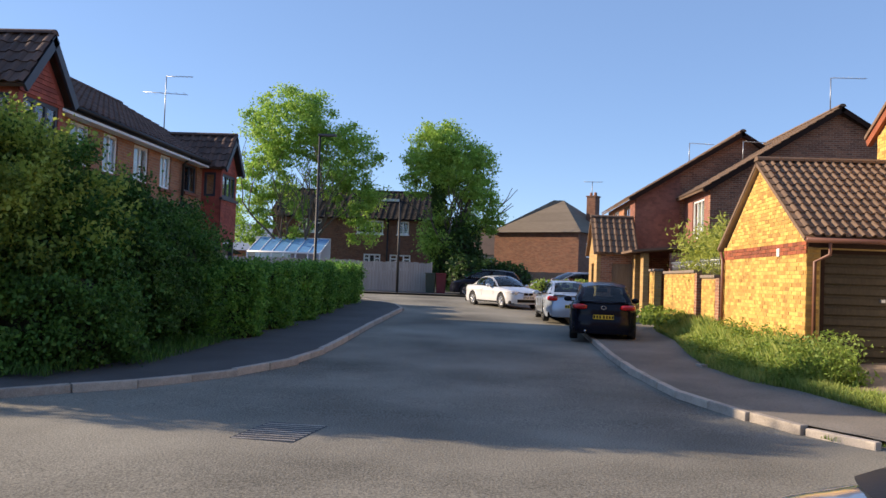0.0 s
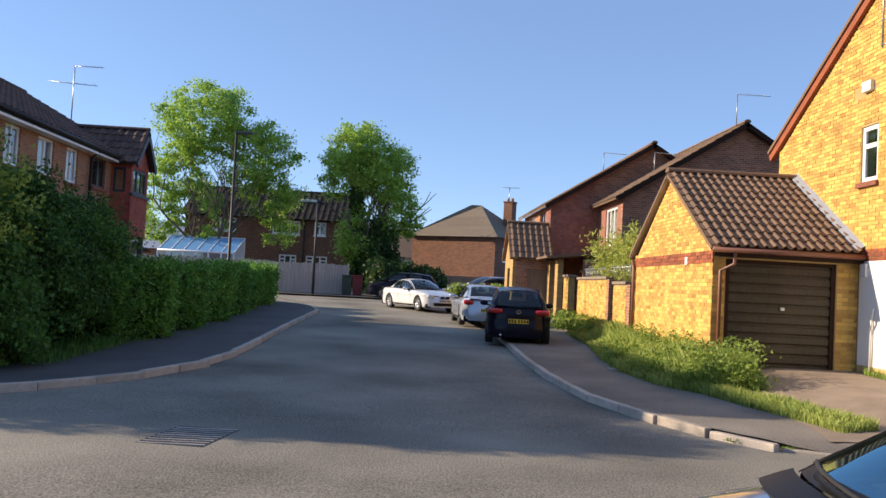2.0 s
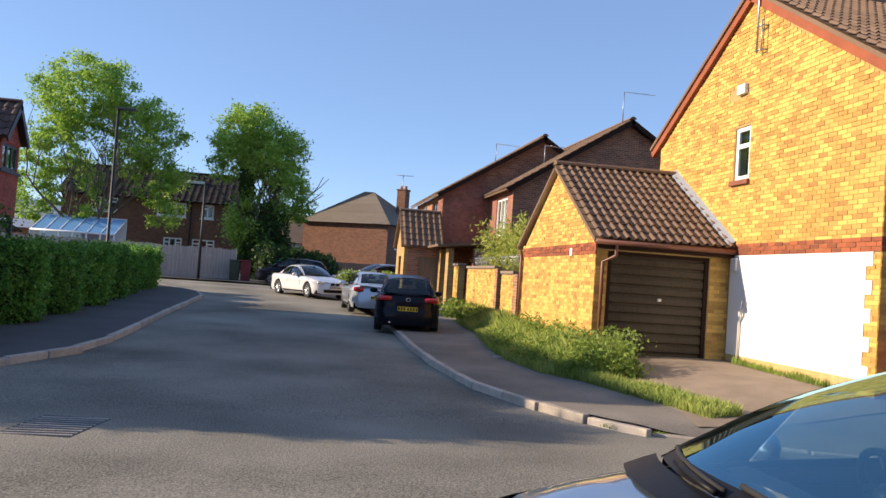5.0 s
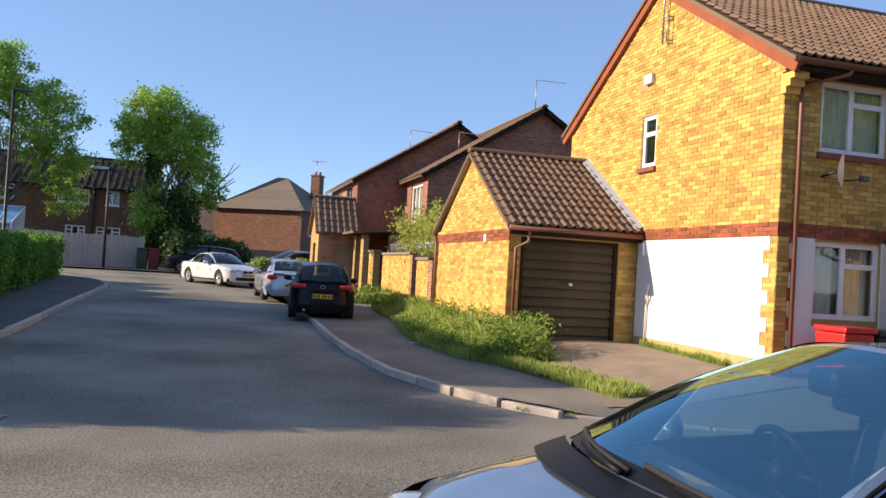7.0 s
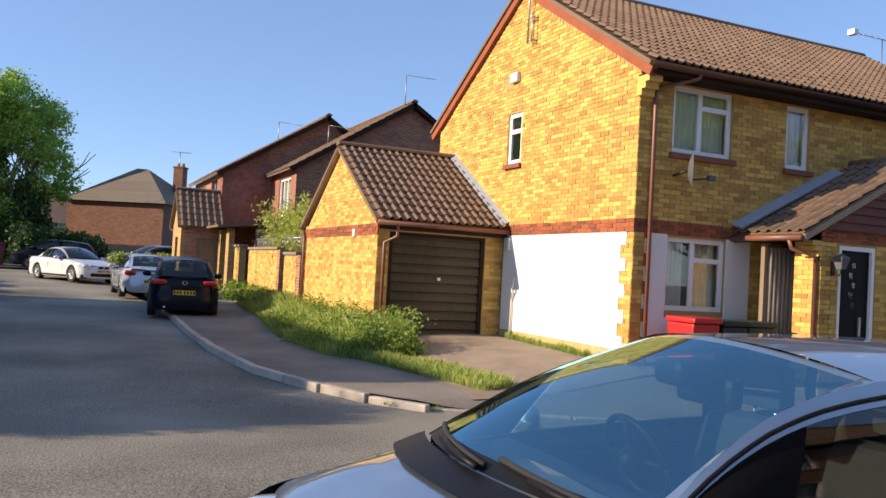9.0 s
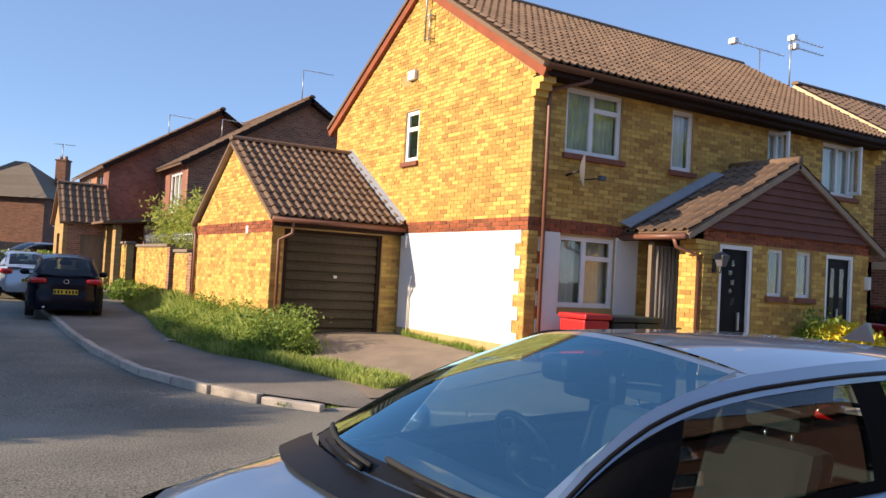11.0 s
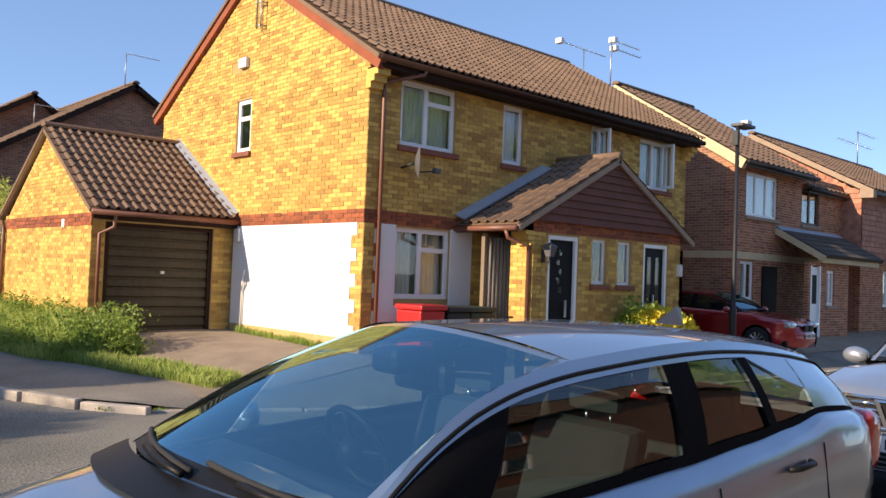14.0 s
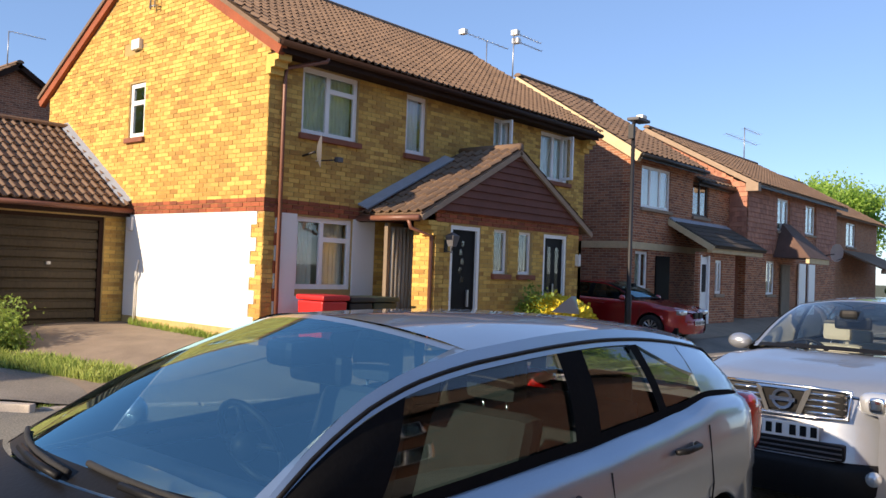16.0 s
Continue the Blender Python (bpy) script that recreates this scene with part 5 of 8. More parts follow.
mesh("canopy_roof", [(30.6, 9.0, 2.65), (33.2, 9.0, 2.65), (33.2, 10.28, 2.65), (30.6, 10.28, 2.65), (31.5, 10.28, 3.95), (32.4, 10.28, 3.95)], [(0, 1, 5, 4), (1, 2, 5), (3, 0, 4), (3, 2, 1, 0), (2, 3, 4, 5)], TILER, rc, "hipped tiled canopy over the doors")
box("canopy_beam", (30.7, 9.05, 2.46), (33.1, 9.17, 2.645), BAND, rc)
for x in (33.4, 34.6):
    box("front_door", (x, 10.2, 0.45), (x + 0.8, 10.26, 2.5), UPVC, rc)
box("timber_door", (31.4, 10.2, 0.45), (32.3, 10.26, 2.4), TIMBER, rc)
fd = thing("satellite_dish", (37.2, 10.2, 3.0), "white satellite dish on the corner of the terrace", "dish")
V = []
for r in range(5):
    for k in range(16):
        q = 2 * math.pi * k / 16
        V.append((36.9 - 0.30 * 0.3 * (r / 4) ** 2 + 0.35 * r / 4 * 0.5 * math.cos(q), 9.85 + 0.35 * r / 4 * 0.86 * math.cos(q) - 0.09 * (r / 4) ** 2, 3.05 + 0.38 * r / 4 * math.sin(q)))
mesh("reflector", V, [(r * 16 + k, r * 16 + (k + 1) % 16, (r + 1) * 16 + (k + 1) % 16, (r + 1) * 16 + k) for r in range(4) for k in range(16)], PLAST_W, fd, "", True)
tube("mount", [(36.92, 9.88, 3.0), (37.1, 10.32, 2.95)], 0.025, BLACKM, fd)
tube("arm", [(36.9, 9.85, 2.72), (36.55, 9.4, 2.85)], 0.015, BLACKM, fd)
rd = thing("house", (38.6, 11, 0.4), "brick terraced house at the end of the row", "house")
wall(rd, facing("-y", 11.0), 38.85, 49.0, 0.3, 4.95, [(43.0, 44.7, 3.6, 4.75)], ORNB)
wall(rd, facing("-x", 38.7), 11.25, 19, 0.3, 4.9, [], ORNB, peak=(15, 7.3))
wall(rd, facing("+x", 49), 11.25, 19, 0.3, 4.9, [], ORNB, peak=(15, 7.3))
window(rd, facing("-y", 11.0), 43.0, 44.7, 3.6, 4.75, split=0.5, sill=MORT2)
tiled_roof(rd, "x", 38.5, 49.3, 10.6, 19.4, 4.9, 7.4, TILE, side=-1)
slab("porch_roof", [(42, 9.0, 2.5), (48, 9.0, 2.5), (48, 11.0, 3.4), (42, 11.0, 3.4)], 0.08, TILE, rd)
box("porch_beam", (42.1, 9.1, 2.3), (47.9, 9.25, 2.48), MORT2, rd)


def yagi(t, x, y, z, a0, a1, n, e, box_at=None):
    """A boom along x with its elements, and a white reflector box at one end."""
    b = tube("boom", [(x + a0, y, z), (x + a1, y, z)], 0.013, STEEL, t, sides=5)
    for i in range(n):
        d = a0 + (a1 - a0) * (i + 0.5) / n
        tube("element", [(x + d, y - e, z), (x + d, y + e, z)], 0.006, STEEL, b, sides=4)
    if box_at is not None:
        box("reflector", (x + box_at - 0.09, y - 0.12, z - 0.08), (x + box_at + 0.09, y + 0.12, z + 0.09), PLAST_W, b, "", 0.03)


ae = thing("roof_aerial", (20.95, 16.2, 6.9), "television aerial with a white amplifier above the rear slope", "aerial")
tube("mast", [(20.95, 16.2, 6.8), (20.95, 16.2, 9.16)], 0.02, STEEL, ae, sides=6)
yagi(ae, 20.95, 16.2, 9.14, -1.2, 1.15, 9, 0.12, -1.2)
ae = thing("roof_aerial", (20.75, 15.0, 7.65), "twin television aerials on the neighbouring ridge", "aerial")
tube("mast", [(20.75, 15.0, 7.55), (20.75, 15.0, 9.2)], 0.022, STEEL, ae, sides=6)
yagi(ae, 20.75, 15.0, 9.18, 0.0, 1.5, 8, 0.1, 0.08)
yagi(ae, 20.75, 15.0, 8.94, 0.05, 1.55, 8, 0.1, 0.15)
ae = thing("roof_aerial", (37.5, 14.0, 7.2), "television aerials on the far terrace", "aerial")
tube("mast", [(37.5, 14.0, 7.2), (37.5, 14.0, 8.75)], 0.025, STEEL, ae, sides=6)
yagi(ae, 37.5, 14.0, 8.7, -0.1, 2.0, 6, 0.2)
yagi(ae, 37.5, 14.0, 8.15, -2.2, 1.6, 7, 0.25)

# houses beyond the fence
fh = thing("house", (-17, 62, 0.8), "brown brick house with dark tiled roof beyond the fence", "house")
fw = [(-10.5, -8.46, 4.95, 5.95), (-7.4, -6.5, 4.95, 5.95), (-9.9, -8.6, 2.3, 3.4), (-7.9, -6.3, 2.3, 3.4), (-15, -13.2, 4.95, 5.95)]
wall(fh, facing("-y", 62), -17, -4.8, 0.6, 6.1, fw, FARB)
wall(fh, facing("+x", -4.8), 62.25, 70, 0.6, 6.1, [], FARB, peak=(66, 8.4))
wall(fh, facing("-x", -17), 62.25, 70, 0.6, 6.1, [], FARB, peak=(66, 8.4))
for q in fw:
    window(fh, facing("-y", 62), *q, split=[0.33, 0.66] if q[1] - q[0] > 1 else 0.5, light=0.3, tops=(0, 2), w=0.11, sill=UPVC)
tiled_roof(fh, "x", -17.3, -4.5, 61.6, 70.4, 6.05, 8.55, DKTILE, side=-1, w=0.45, l=0.36, label="dark brown tiled roof")
# Unseen near-black backing, added so that no sky shows through the panes.
box("inner_wall", (-16.6, 62.7, 0.7), (-5.2, 62.85, 6.0), DARK, fh)
box("rooflight", (-9.0, 64.2, 7.65), (-7.6, 65.0, 7.85), PLAST_W, fh)
tube("downpipe", [(-8.1, 61.9, 6.0), (-8.1, 61.9, 0.8)], 0.06, BLACKM, fh)
rh = thing("house", (5.62, 55.2, 0.8), "brown brick house with a hipped tiled roof", "house", rz=-32)
W_, D_ = 6.6, 6.6
FR = facing("-y", 0)
wall(rh, FR, -W_, 0, -0.4, 4.38, [(-4.6, -3.3, 0.4, 1.4)], FARB)
window(rh, FR, -4.6, -3.3, 0.4, 1.4, split=0.5, w=0.1)
wall(rh, facing("+x", 0), 0.25, D_, -0.4, 4.38, [(1.2, 2.2, 2.7, 3.7)], FARB)
window(rh, facing("+x", 0), 1.2, 2.2, 2.7, 3.7, split=0.5, w=0.1)
wall(rh, facing("-x", -W_), 0.25, D_, -0.4, 4.38, [], FARB)
wall(rh, facing("+y", D_), -W_ + .25, -.25, -0.4, 4.38, [], FARB)
e_, r_ = 0.32, 6.89
mesh("roof", [(-W_ - e_, -e_, 4.34), (e_, -e_, 4.34), (e_, D_ + e_, 4.34), (-W_ - e_, D_ + e_, 4.34), (-W_ / 2 - 0.3, D_ / 2 - 0.2, r_), (-W_ / 2 + 0.3, D_ / 2 + 0.2, r_)],
     [(0, 1, 5, 4), (1, 2, 5), (2, 3, 4, 5), (3, 0, 4), (3, 2, 1, 0)], DKHIP, rh, "hipped brown tiled roof")
box("chimney", (-1.24, 3.58, 4.6), (-0.54, 4.28, 7.1), FARB, rh, "", 0.03)
box("chimney_cap", (-1.29, 3.53, 7.1), (-0.49, 4.33, 7.2), FARB, rh, "", 0.02)
for dx in (-1.05, -0.72):
    tube("chimney_pot", [(dx, 3.93, 7.2), (dx, 3.93, 7.45)], [0.13, 0.10], ORNB, rh)
ae = thing("roof_aerial", (6.95, 59.0, 7.9), "small television aerial on a brick chimney", "aerial")
tube("mast", [(6.85, 59.0, 7.6), (6.85, 59.0, 9.05)], 0.03, STEEL, ae, sides=6)
tube("boom", [(6.25, 59.0, 9.0), (7.6, 59.0, 9.02)], 0.02, STEEL, ae, sides=5)
for k in range(5):
    tube("element", [(6.35 + 0.27 * k, 58.75, 9.0), (6.35 + 0.27 * k, 59.25, 9.02)], 0.012, STEEL, ae, sides=4)
wh = thing("house", (-2, 74, 0.8), "pale rendered house glimpsed between trees", "house")
wall(wh, facing("-y", 74), -3.5, 3.5, 0.4, 4.0, [(-1, 1, 1.5, 2.8)], WHITE)
window(wh, facing("-y", 74), -1, 1, 1.5, 2.8, split=0.5, w=0.1)
gable_roof(wh, "x", -4, 4, 73.6, 80, 4.0, 6.6, TILE)
wh2 = thing("house", (-24, 72, 0.8), "distant house with a slate roof behind the tree", "house")
wall(wh2, facing("-y", 72), -27, -16.5, 0.4, 3.6, [(-22, -20.5, 1.6, 3.0)], ORNB)
window(wh2, facing("-y", 72), -22, -20.5, 1.6, 3.0, split=0.5, w=0.1)
gable_roof(wh2, "x", -27.5, -16, 71.6, 78, 3.6, 6.0, LEAD)
# conservatory and shed
cs = thing("conservatory", (-13.5, 52, 0.8), "white framed conservatory with a blue glazed roof", "conservatory")
for x in steps(-15.4, -10.8, 6):
    tube("glazing_bar", [(x, 50.5, 3.0), (x + 0.2, 52.6, 4.0)], 0.035, UPVC, cs, sides=5)
    box("post", (x - 0.04, 50.46, 0.7), (x + 0.04, 50.54, 3.0), UPVC, cs)
for a, b in zip(steps(-15.4, -10.8, 6), steps(-15.4, -10.8, 6)[1:]):
    mesh("roof_pane", [(a, 50.5, 3.0), (b, 50.5, 3.0), (b + 0.2, 52.6, 4.0), (a + 0.2, 52.6, 4.0)], [(0, 1, 2, 3)], POLYC, cs)
    mesh("side_pane", [(a, 50.5, 0.8), (b, 50.5, 0.8), (b, 50.5, 3.0), (a, 50.5, 3.0)], [(0, 1, 2, 3)], BLUEG, cs)
box("back_wall", (-15.5, 52.65, 0.7), (-10.6, 52.8, 4.05), WHITE, cs)
tube("eaves_beam", [(-15.4, 50.5, 3.0), (-10.8, 50.5, 3.0)], 0.06, UPVC, cs)
sh = thing("shed", (-17, 50, 0.8), "small wooden garden shed", "shed")
wall(sh, facing("-y", 50), -18.2, -16.4, 0.5, 2.9, [], TIMBER, thick=0.1, peak=(-17.3, 3.4))
slab("roof", [(-18.4, 49.8, 2.85), (-17.3, 49.8, 3.45), (-17.3, 52, 3.45), (-18.4, 52, 2.85)], 0.05, FASCIA, sh)
slab("roof_far", [(-16.2, 49.8, 2.85), (-17.3, 49.8, 3.45), (-17.3, 52, 3.45), (-16.2, 52, 2.85)], 0.05, FASCIA, sh)

# houses behind the camera, seen only as reflections
oh = thing("house", (-4, -5.5, 0), "red brick house across the road with brown tiled roof", "house")
ow = [(-1, 0.6, 3.4, 4.6), (4, 5.6, 3.4, 4.6), (9, 10.6, 3.4, 4.6), (-1, 0.6, 1, 2.3), (9, 10.6, 1, 2.3)]
wall(oh, facing("+y", -5.5), -6, 22, 0, 5, ow, ORNB)
for q in ow:
    window(oh, facing("+y", -5.5), *q, split=0.5, sill=MORT2, curtain=CURT)
tiled_roof(oh, "x", -6.4, 22.4, -13.6, -5.1, 5.1, 8.9, TILE, side=1, label="brown tiled roof in low sun")
wall(oh, facing("-x", -6), -13.2, -5.5, 0, 5, [], ORNB, peak=(-9.35, 8.7))
wall(oh, facing("+y", -13.2), -6, 22, 0, 5, [], ORNB)
wall(oh, facing("+x", 22), -13.2, -5.75, 0, 5, [], ORNB, peak=(-9.35, 8.7))

# ---------- fence, posts, bins ----------
fence = thing("fence", (-14, 46.6, 0.8), "weathered grey close-boarded wooden fence", "fence")
pts = [(-22, 47.4), (-18, 47.2), (-14, 47.0), (-8.2, 46.2), (-3.6, 47.6)]
k = 0
for (x0, y0), (x1, y1) in zip(pts, pts[1:]):
    n = int(math.hypot(x1 - x0, y1 - y0) / 0.148)
    for i in range(n):
        t0, t1 = i / n, (i + 0.93) / n
        p, q = (x0 + (x1 - x0) * t0, y0 + (y1 - y0) * t0), (x0 + (x1 - x0) * t1, y0 + (y1 - y0) * t1)
        top = 2.58 + 0.02 * math.sin(k * 2.3) + (0.04 if (k // 12) % 2 else 0)
        d = 0.012 * (k % 2)
        mesh("board", [(p[0], p[1] - d, 0.75), (q[0], q[1] - d, 0.75), (q[0], q[1] - d, top), (p[0], p[1] - d, top), (p[0], p[1] + 0.02, 0.75), (q[0], q[1] + 0.02, 0.75), (q[0], q[1] + 0.02, top), (p[0], p[1] + 0.02, top)],
             [(0, 1, 2, 3), (4, 5, 6, 7), (3, 2, 6, 7), (0, 3, 7, 4), (1, 2, 6, 5)], WOODG, fence)
        k += 1
    for i in range(4):
        t = i / 3
        x, y = x0 + (x1 - x0) * t, y0 + (y1 - y0) * t
        box("post", (x - 0.05, y + 0.03, 0.7), (x + 0.05, y + 0.13, 2.66), WOODG, fence)
f2 = thing("fence", (3, 52, 0.8), "brown garden fence below the hipped house", "fence")
for i in range(60):
    x = -1.5 + i * 0.17
    box("board", (x, 51.0 + 0.012 * (i % 2), 0.8), (x + 0.155, 51.03 + 0.012 * (i % 2), 2.35 + 0.015 * math.sin(i)), TIMBER, f2)
for x0, m, lb in ((-3.55, GREEN_PL, "dark green wheelie bin by the fence"), (-2.95, MAROON, "dark red wheelie bin by the fence")):
    wb = thing("wheelie_bin", (x0, 46.8, 0.85), lb, "bin", "bins by the fence")
    bm = bmesh.new()
    vs = bm_box(bm, (x0 - 0.28, 46.5, 0.9), (x0 + 0.28, 47.1, 1.95), 0.03)
    for v in bm.verts:
        f = 0.86 + 0.14 * (v.co.z - 0.9) / 1.05
        v.co.x, v.co.y = x0 + (v.co.x - x0) * f, 46.8 + (v.co.y - 46.8) * f
    part("body", bm, m, wb)
    box("lid", (x0 - 0.3, 46.45, 1.95), (x0 + 0.3, 47.15, 2.03), m, wb, "", 0.03)


def bin_near(x, y, z, w, m, lid_m, label):
    t = thing("wheelie_bin", (x, y, z), label, "bin", "bins by the house")
    bm = bmesh.new()
    bm_box(bm, (x - w / 2, y - 0.3, z + 0.06), (x + w / 2, y + 0.3, z + 0.96), 0.03)
    for v in bm.verts:
        f = 0.84 + 0.16 * (v.co.z - z) / 0.96
        v.co.x, v.co.y = x + (v.co.x - x) * f, y + (v.co.y - y) * f
    part("body", bm, m, t)
    bm = bmesh.new()
    bm_box(bm, (x - w / 2 - 0.02, y - 0.34, z + 0.97), (x + w / 2 + 0.02, y + 0.32, z + 1.05), 0.025)
    for v in bm.verts:
        v.co.z += 0.03 * (1 - ((v.co.x - x) / (w / 2)) ** 2) * (v.co.z > z + 1.0)
    part("lid", bm, lid_m, t)
    for s in (-1, 1):
        tube("wheel", [(x + s * w * 0.4, y + 0.26, z + 0.1), (x + s * (w * 0.4 + 0.05), y + 0.26, z + 0.1)], 0.1, BLACKM, t, sides=14)
    tube("handle", [(x - w * 0.4, y + 0.36, z + 1.0), (x + w * 0.4, y + 0.36, z + 1.0)], 0.015, BLACKM, t)


bin_near(8.93, 9.95, 0.27, 0.52, RED_PL, RED_PL, "bright red wheelie bin below the window")
bin_near(9.50, 9.95, 0.24, 0.50, BLACKM, BLACKM, "black wheelie bin below the window")
bin_near(10.08, 9.98, 0.24, 0.55, GREEN_PL, GREEN_PL, "dark green wheelie bin below the window")


def lamp_post(x, y, z, h, arm, label, m=BLACKM, r=0.055):
    t = thing("street_lamp", (x, y, z), label, "lamp post")
    tube("column", [(x, y, z), (x, y, z + 1.2), (x, y, z + 1.25), (x, y, z + h)], [r * 1.4, r * 1.4, r, r * 0.8], m, t, sides=12)
    tube("bracket", [(x, y, z + h - 0.02), (x + arm * 0.4, y, z + h + 0.03)], 0.025, m, t)
    bm = bmesh.new()
    bm_box(bm, (x - 0.06 if arm > 0 else x + arm, y - 0.14, z + h), (x + arm if arm > 0 else x + arm * 0.3, y + 0.14, z + h + 0.07), 0.025)
    part("lantern", bm, PLAST_G, t, "grey lantern head")
    return t


lamp_post(-6.5, 29.6, 0.6, 6.2, 0.6, "tall black street lamp rising above the hedge")
lp = lamp_post(16.1, 8.4, 0.15, 4.95, 0.5, "dark street lamp post beside the terrace", r=0.05)
box("sensor", (16.35, 8.32, 5.19), (16.55, 8.48, 5.27), PLAST_W, lp, "", 0.02)
box("control_box", (15.98, 8.34, 4.7), (16.06, 8.46, 5.0), BLACKM, lp)
tp = thing("utility_pole", (-5.3, 45.4, 0.85), "thin dark pole in front of the fence", "pole")
tube("shaft", [(-5.3, 45.4, 0.8), (-5.3, 45.4, 5.9)], [0.08, 0.055], BLACKM, tp)


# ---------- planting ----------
# Added dark lump that puts shade into the gaps between leaves.
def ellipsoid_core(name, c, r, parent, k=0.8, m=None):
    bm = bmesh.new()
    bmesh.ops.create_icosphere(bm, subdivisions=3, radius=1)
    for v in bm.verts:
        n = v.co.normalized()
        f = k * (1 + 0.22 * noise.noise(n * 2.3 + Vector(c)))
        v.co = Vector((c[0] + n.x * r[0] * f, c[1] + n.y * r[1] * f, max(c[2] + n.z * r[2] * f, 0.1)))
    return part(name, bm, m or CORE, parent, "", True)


def lumpy(c, r, n, seed, depth=0.30, lump=0.25, freq=1.6, zmin=0.1):
    """Points in the outer shell of an uneven ellipsoid, gathered in clumps."""
    g = np.random.default_rng(seed)
    d = g.normal(size=(n, 3))
    d /= np.linalg.norm(d, axis=1)[:, None]
    out = []
    for q in d:
        v = Vector(q)
        a = noise.noise(v * freq + Vector((seed, 0, 0))) + 0.55 * noise.noise(v * freq * 2.7 + Vector((0, seed, 0))) + 0.35 * noise.noise(v * freq * 6 + Vector((0, 0, seed)))
        out.append(1 + lump * a)
    f = np.array(out) * (1 - depth * g.random(n) ** 1.6)
    p = np.array(c) + d * np.array(r) * f[:, None]
    return p[p[:, 2] > zmin]


bush = thing("garden_bush", (-8, 14, 0.25), "tall overgrown bush with pale young leaves above the pavement", "bush")


def clumps(c, r, k, per, seed, sig=0.2, lump=0.2, zmin=0.15):
    """Leaf clumps standing out of an uneven ellipsoid, with gaps between them."""
    ctr = lumpy(c, r, k, seed, 0.12, lump, 1.9, zmin)
    g = np.random.default_rng(seed + 500)
    s = sig * g.uniform(0.6, 1.3, (len(ctr), 1, 1))
    return (ctr[:, None, :] + g.normal(size=(len(ctr), per, 3)) * s * np.array((1, 1, 0.8))).reshape(-1, 3)


lobes = [((-8.9, 12.1, 2.5), (2.0, 1.5, 2.0), 200, 1), ((-8.1, 13.3, 1.9), (1.7, 1.5, 2.05), 230, 2), ((-7.5, 15.1, 1.5), (1.35, 1.55, 1.7), 230, 3),
         ((-7.1, 17.1, 1.3), (1.2, 1.9, 1.55), 240, 4), ((-12.0, 12.4, 2.2), (2.0, 1.6, 2.2), 60, 5), ((-7.0, 12.9, 0.9), (1.15, 1.4, 1.0), 150, 6), ((-6.7, 19.2, 0.95), (0.8, 1.2, 0.95), 80, 7)]
for i, (c, r, n, sd) in enumerate(lobes):
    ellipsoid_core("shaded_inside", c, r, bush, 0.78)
    # Lobes 1 and 5 take the paler leaf as sunlight on the crown.
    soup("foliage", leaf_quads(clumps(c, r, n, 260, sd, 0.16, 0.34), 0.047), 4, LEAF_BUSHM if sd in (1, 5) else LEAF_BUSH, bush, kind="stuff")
    # Darker leaves underneath paint the bush's inner shade.
    soup("inner_shade_foliage", leaf_quads(lumpy(c, (r[0] * 0.86, r[1] * 0.86, r[2] * 0.86), n * 16, sd + 30, 0.15, 0.2), 0.08), 4, LEAF_IVY, bush, kind="stuff")
# young shoots that stand out of the crown, paled further as if sunlit
sh_pts = []
g_ = np.random.default_rng(21)
for c, r, cnt in (((-8.9, 12.1, 2.5), (2.0, 1.5, 2.15), 230), ((-8.1, 13.3, 1.9), (1.75, 1.5, 2.2), 130), ((-12.5, 12.2, 2.2), (2.0, 1.8, 2.3), 30)):
    for i in range(cnt):
        d = g_.normal(size=3)
        d[2] = abs(d[2]) * 0.9 + 0.1
        d[1] -= 0.35
        d /= np.linalg.norm(d)
        base = np.array(c) + d * np.array(r) * 0.93
        ln = g_.uniform(0.15, 0.65)
        t = g_.random((80, 1))
        sh_pts.append(base + d * t * ln + g_.normal(size=(80, 3)) * 0.10)
soup("new_growth", leaf_quads(np.concatenate(sh_pts), 0.052), 4, LEAF_BUSHY, bush, "yellow-green young shoots, paled as if sunlit", "stuff")

hedge = thing("hedge", (-6, 26, 0.4), "clipped dark green hedge beside the pavement", "hedge")


def hedge_front(y):
    for (x0, y0), (x1, y1) in zip([(-6.0, 16.6), (-5.45, 18.2), (-5.4, 25), (-5.85, 35.3)], [(-5.45, 18.2), (-5.4, 25), (-5.85, 35.3), (-6.3, 36)]):
        if y0 <= y <= y1:
            return x0 + (x1 - x0) * (y - y0) / (y1 - y0) + 0.75 * (abs(math.sin(math.pi * (y - 16.6) / 2.9)) ** 0.6 - 0.75)
    return -6.2


def hedge_top(y):
    return 1.62 + 0.018 * (y - 17) + 0.30 * abs(math.sin(math.pi * (y - 16.6) / 2.9)) ** 0.6 - 0.06 + 0.04 * math.sin(y * 2.1) + 0.05 * math.sin(y * 5.3 + 1)


pts = []
g_ = np.random.default_rng(31)
for i in range(52000):
    y = 16.7 + 18.9 * g_.random() ** 1.15
    hf, ht, gz_ = hedge_front(y), hedge_top(y), road_z(0, y) + 0.13
    s = g_.random()
    wob = 0.10 * noise.noise(Vector((y * 1.7, s * 4, 0))) + 0.06 * noise.noise(Vector((y * 5, s * 9, 3)))
    dep = 0.12 * g_.random() ** 1.5
    if s < 0.62:
        t = g_.random()
        rnd_ = max(0, t - 0.85) * 0.8
        pts.append((hf + wob - dep - rnd_ + 0.05 * math.sin(t * 3), y, gz_ + t * (ht - gz_) + 0.04 * g_.normal()))
    else:
        t = g_.random()
        pts.append((hf - t * 1.15, y, ht + wob * 0.7 - dep - 0.25 * max(0, 0.12 - t)))
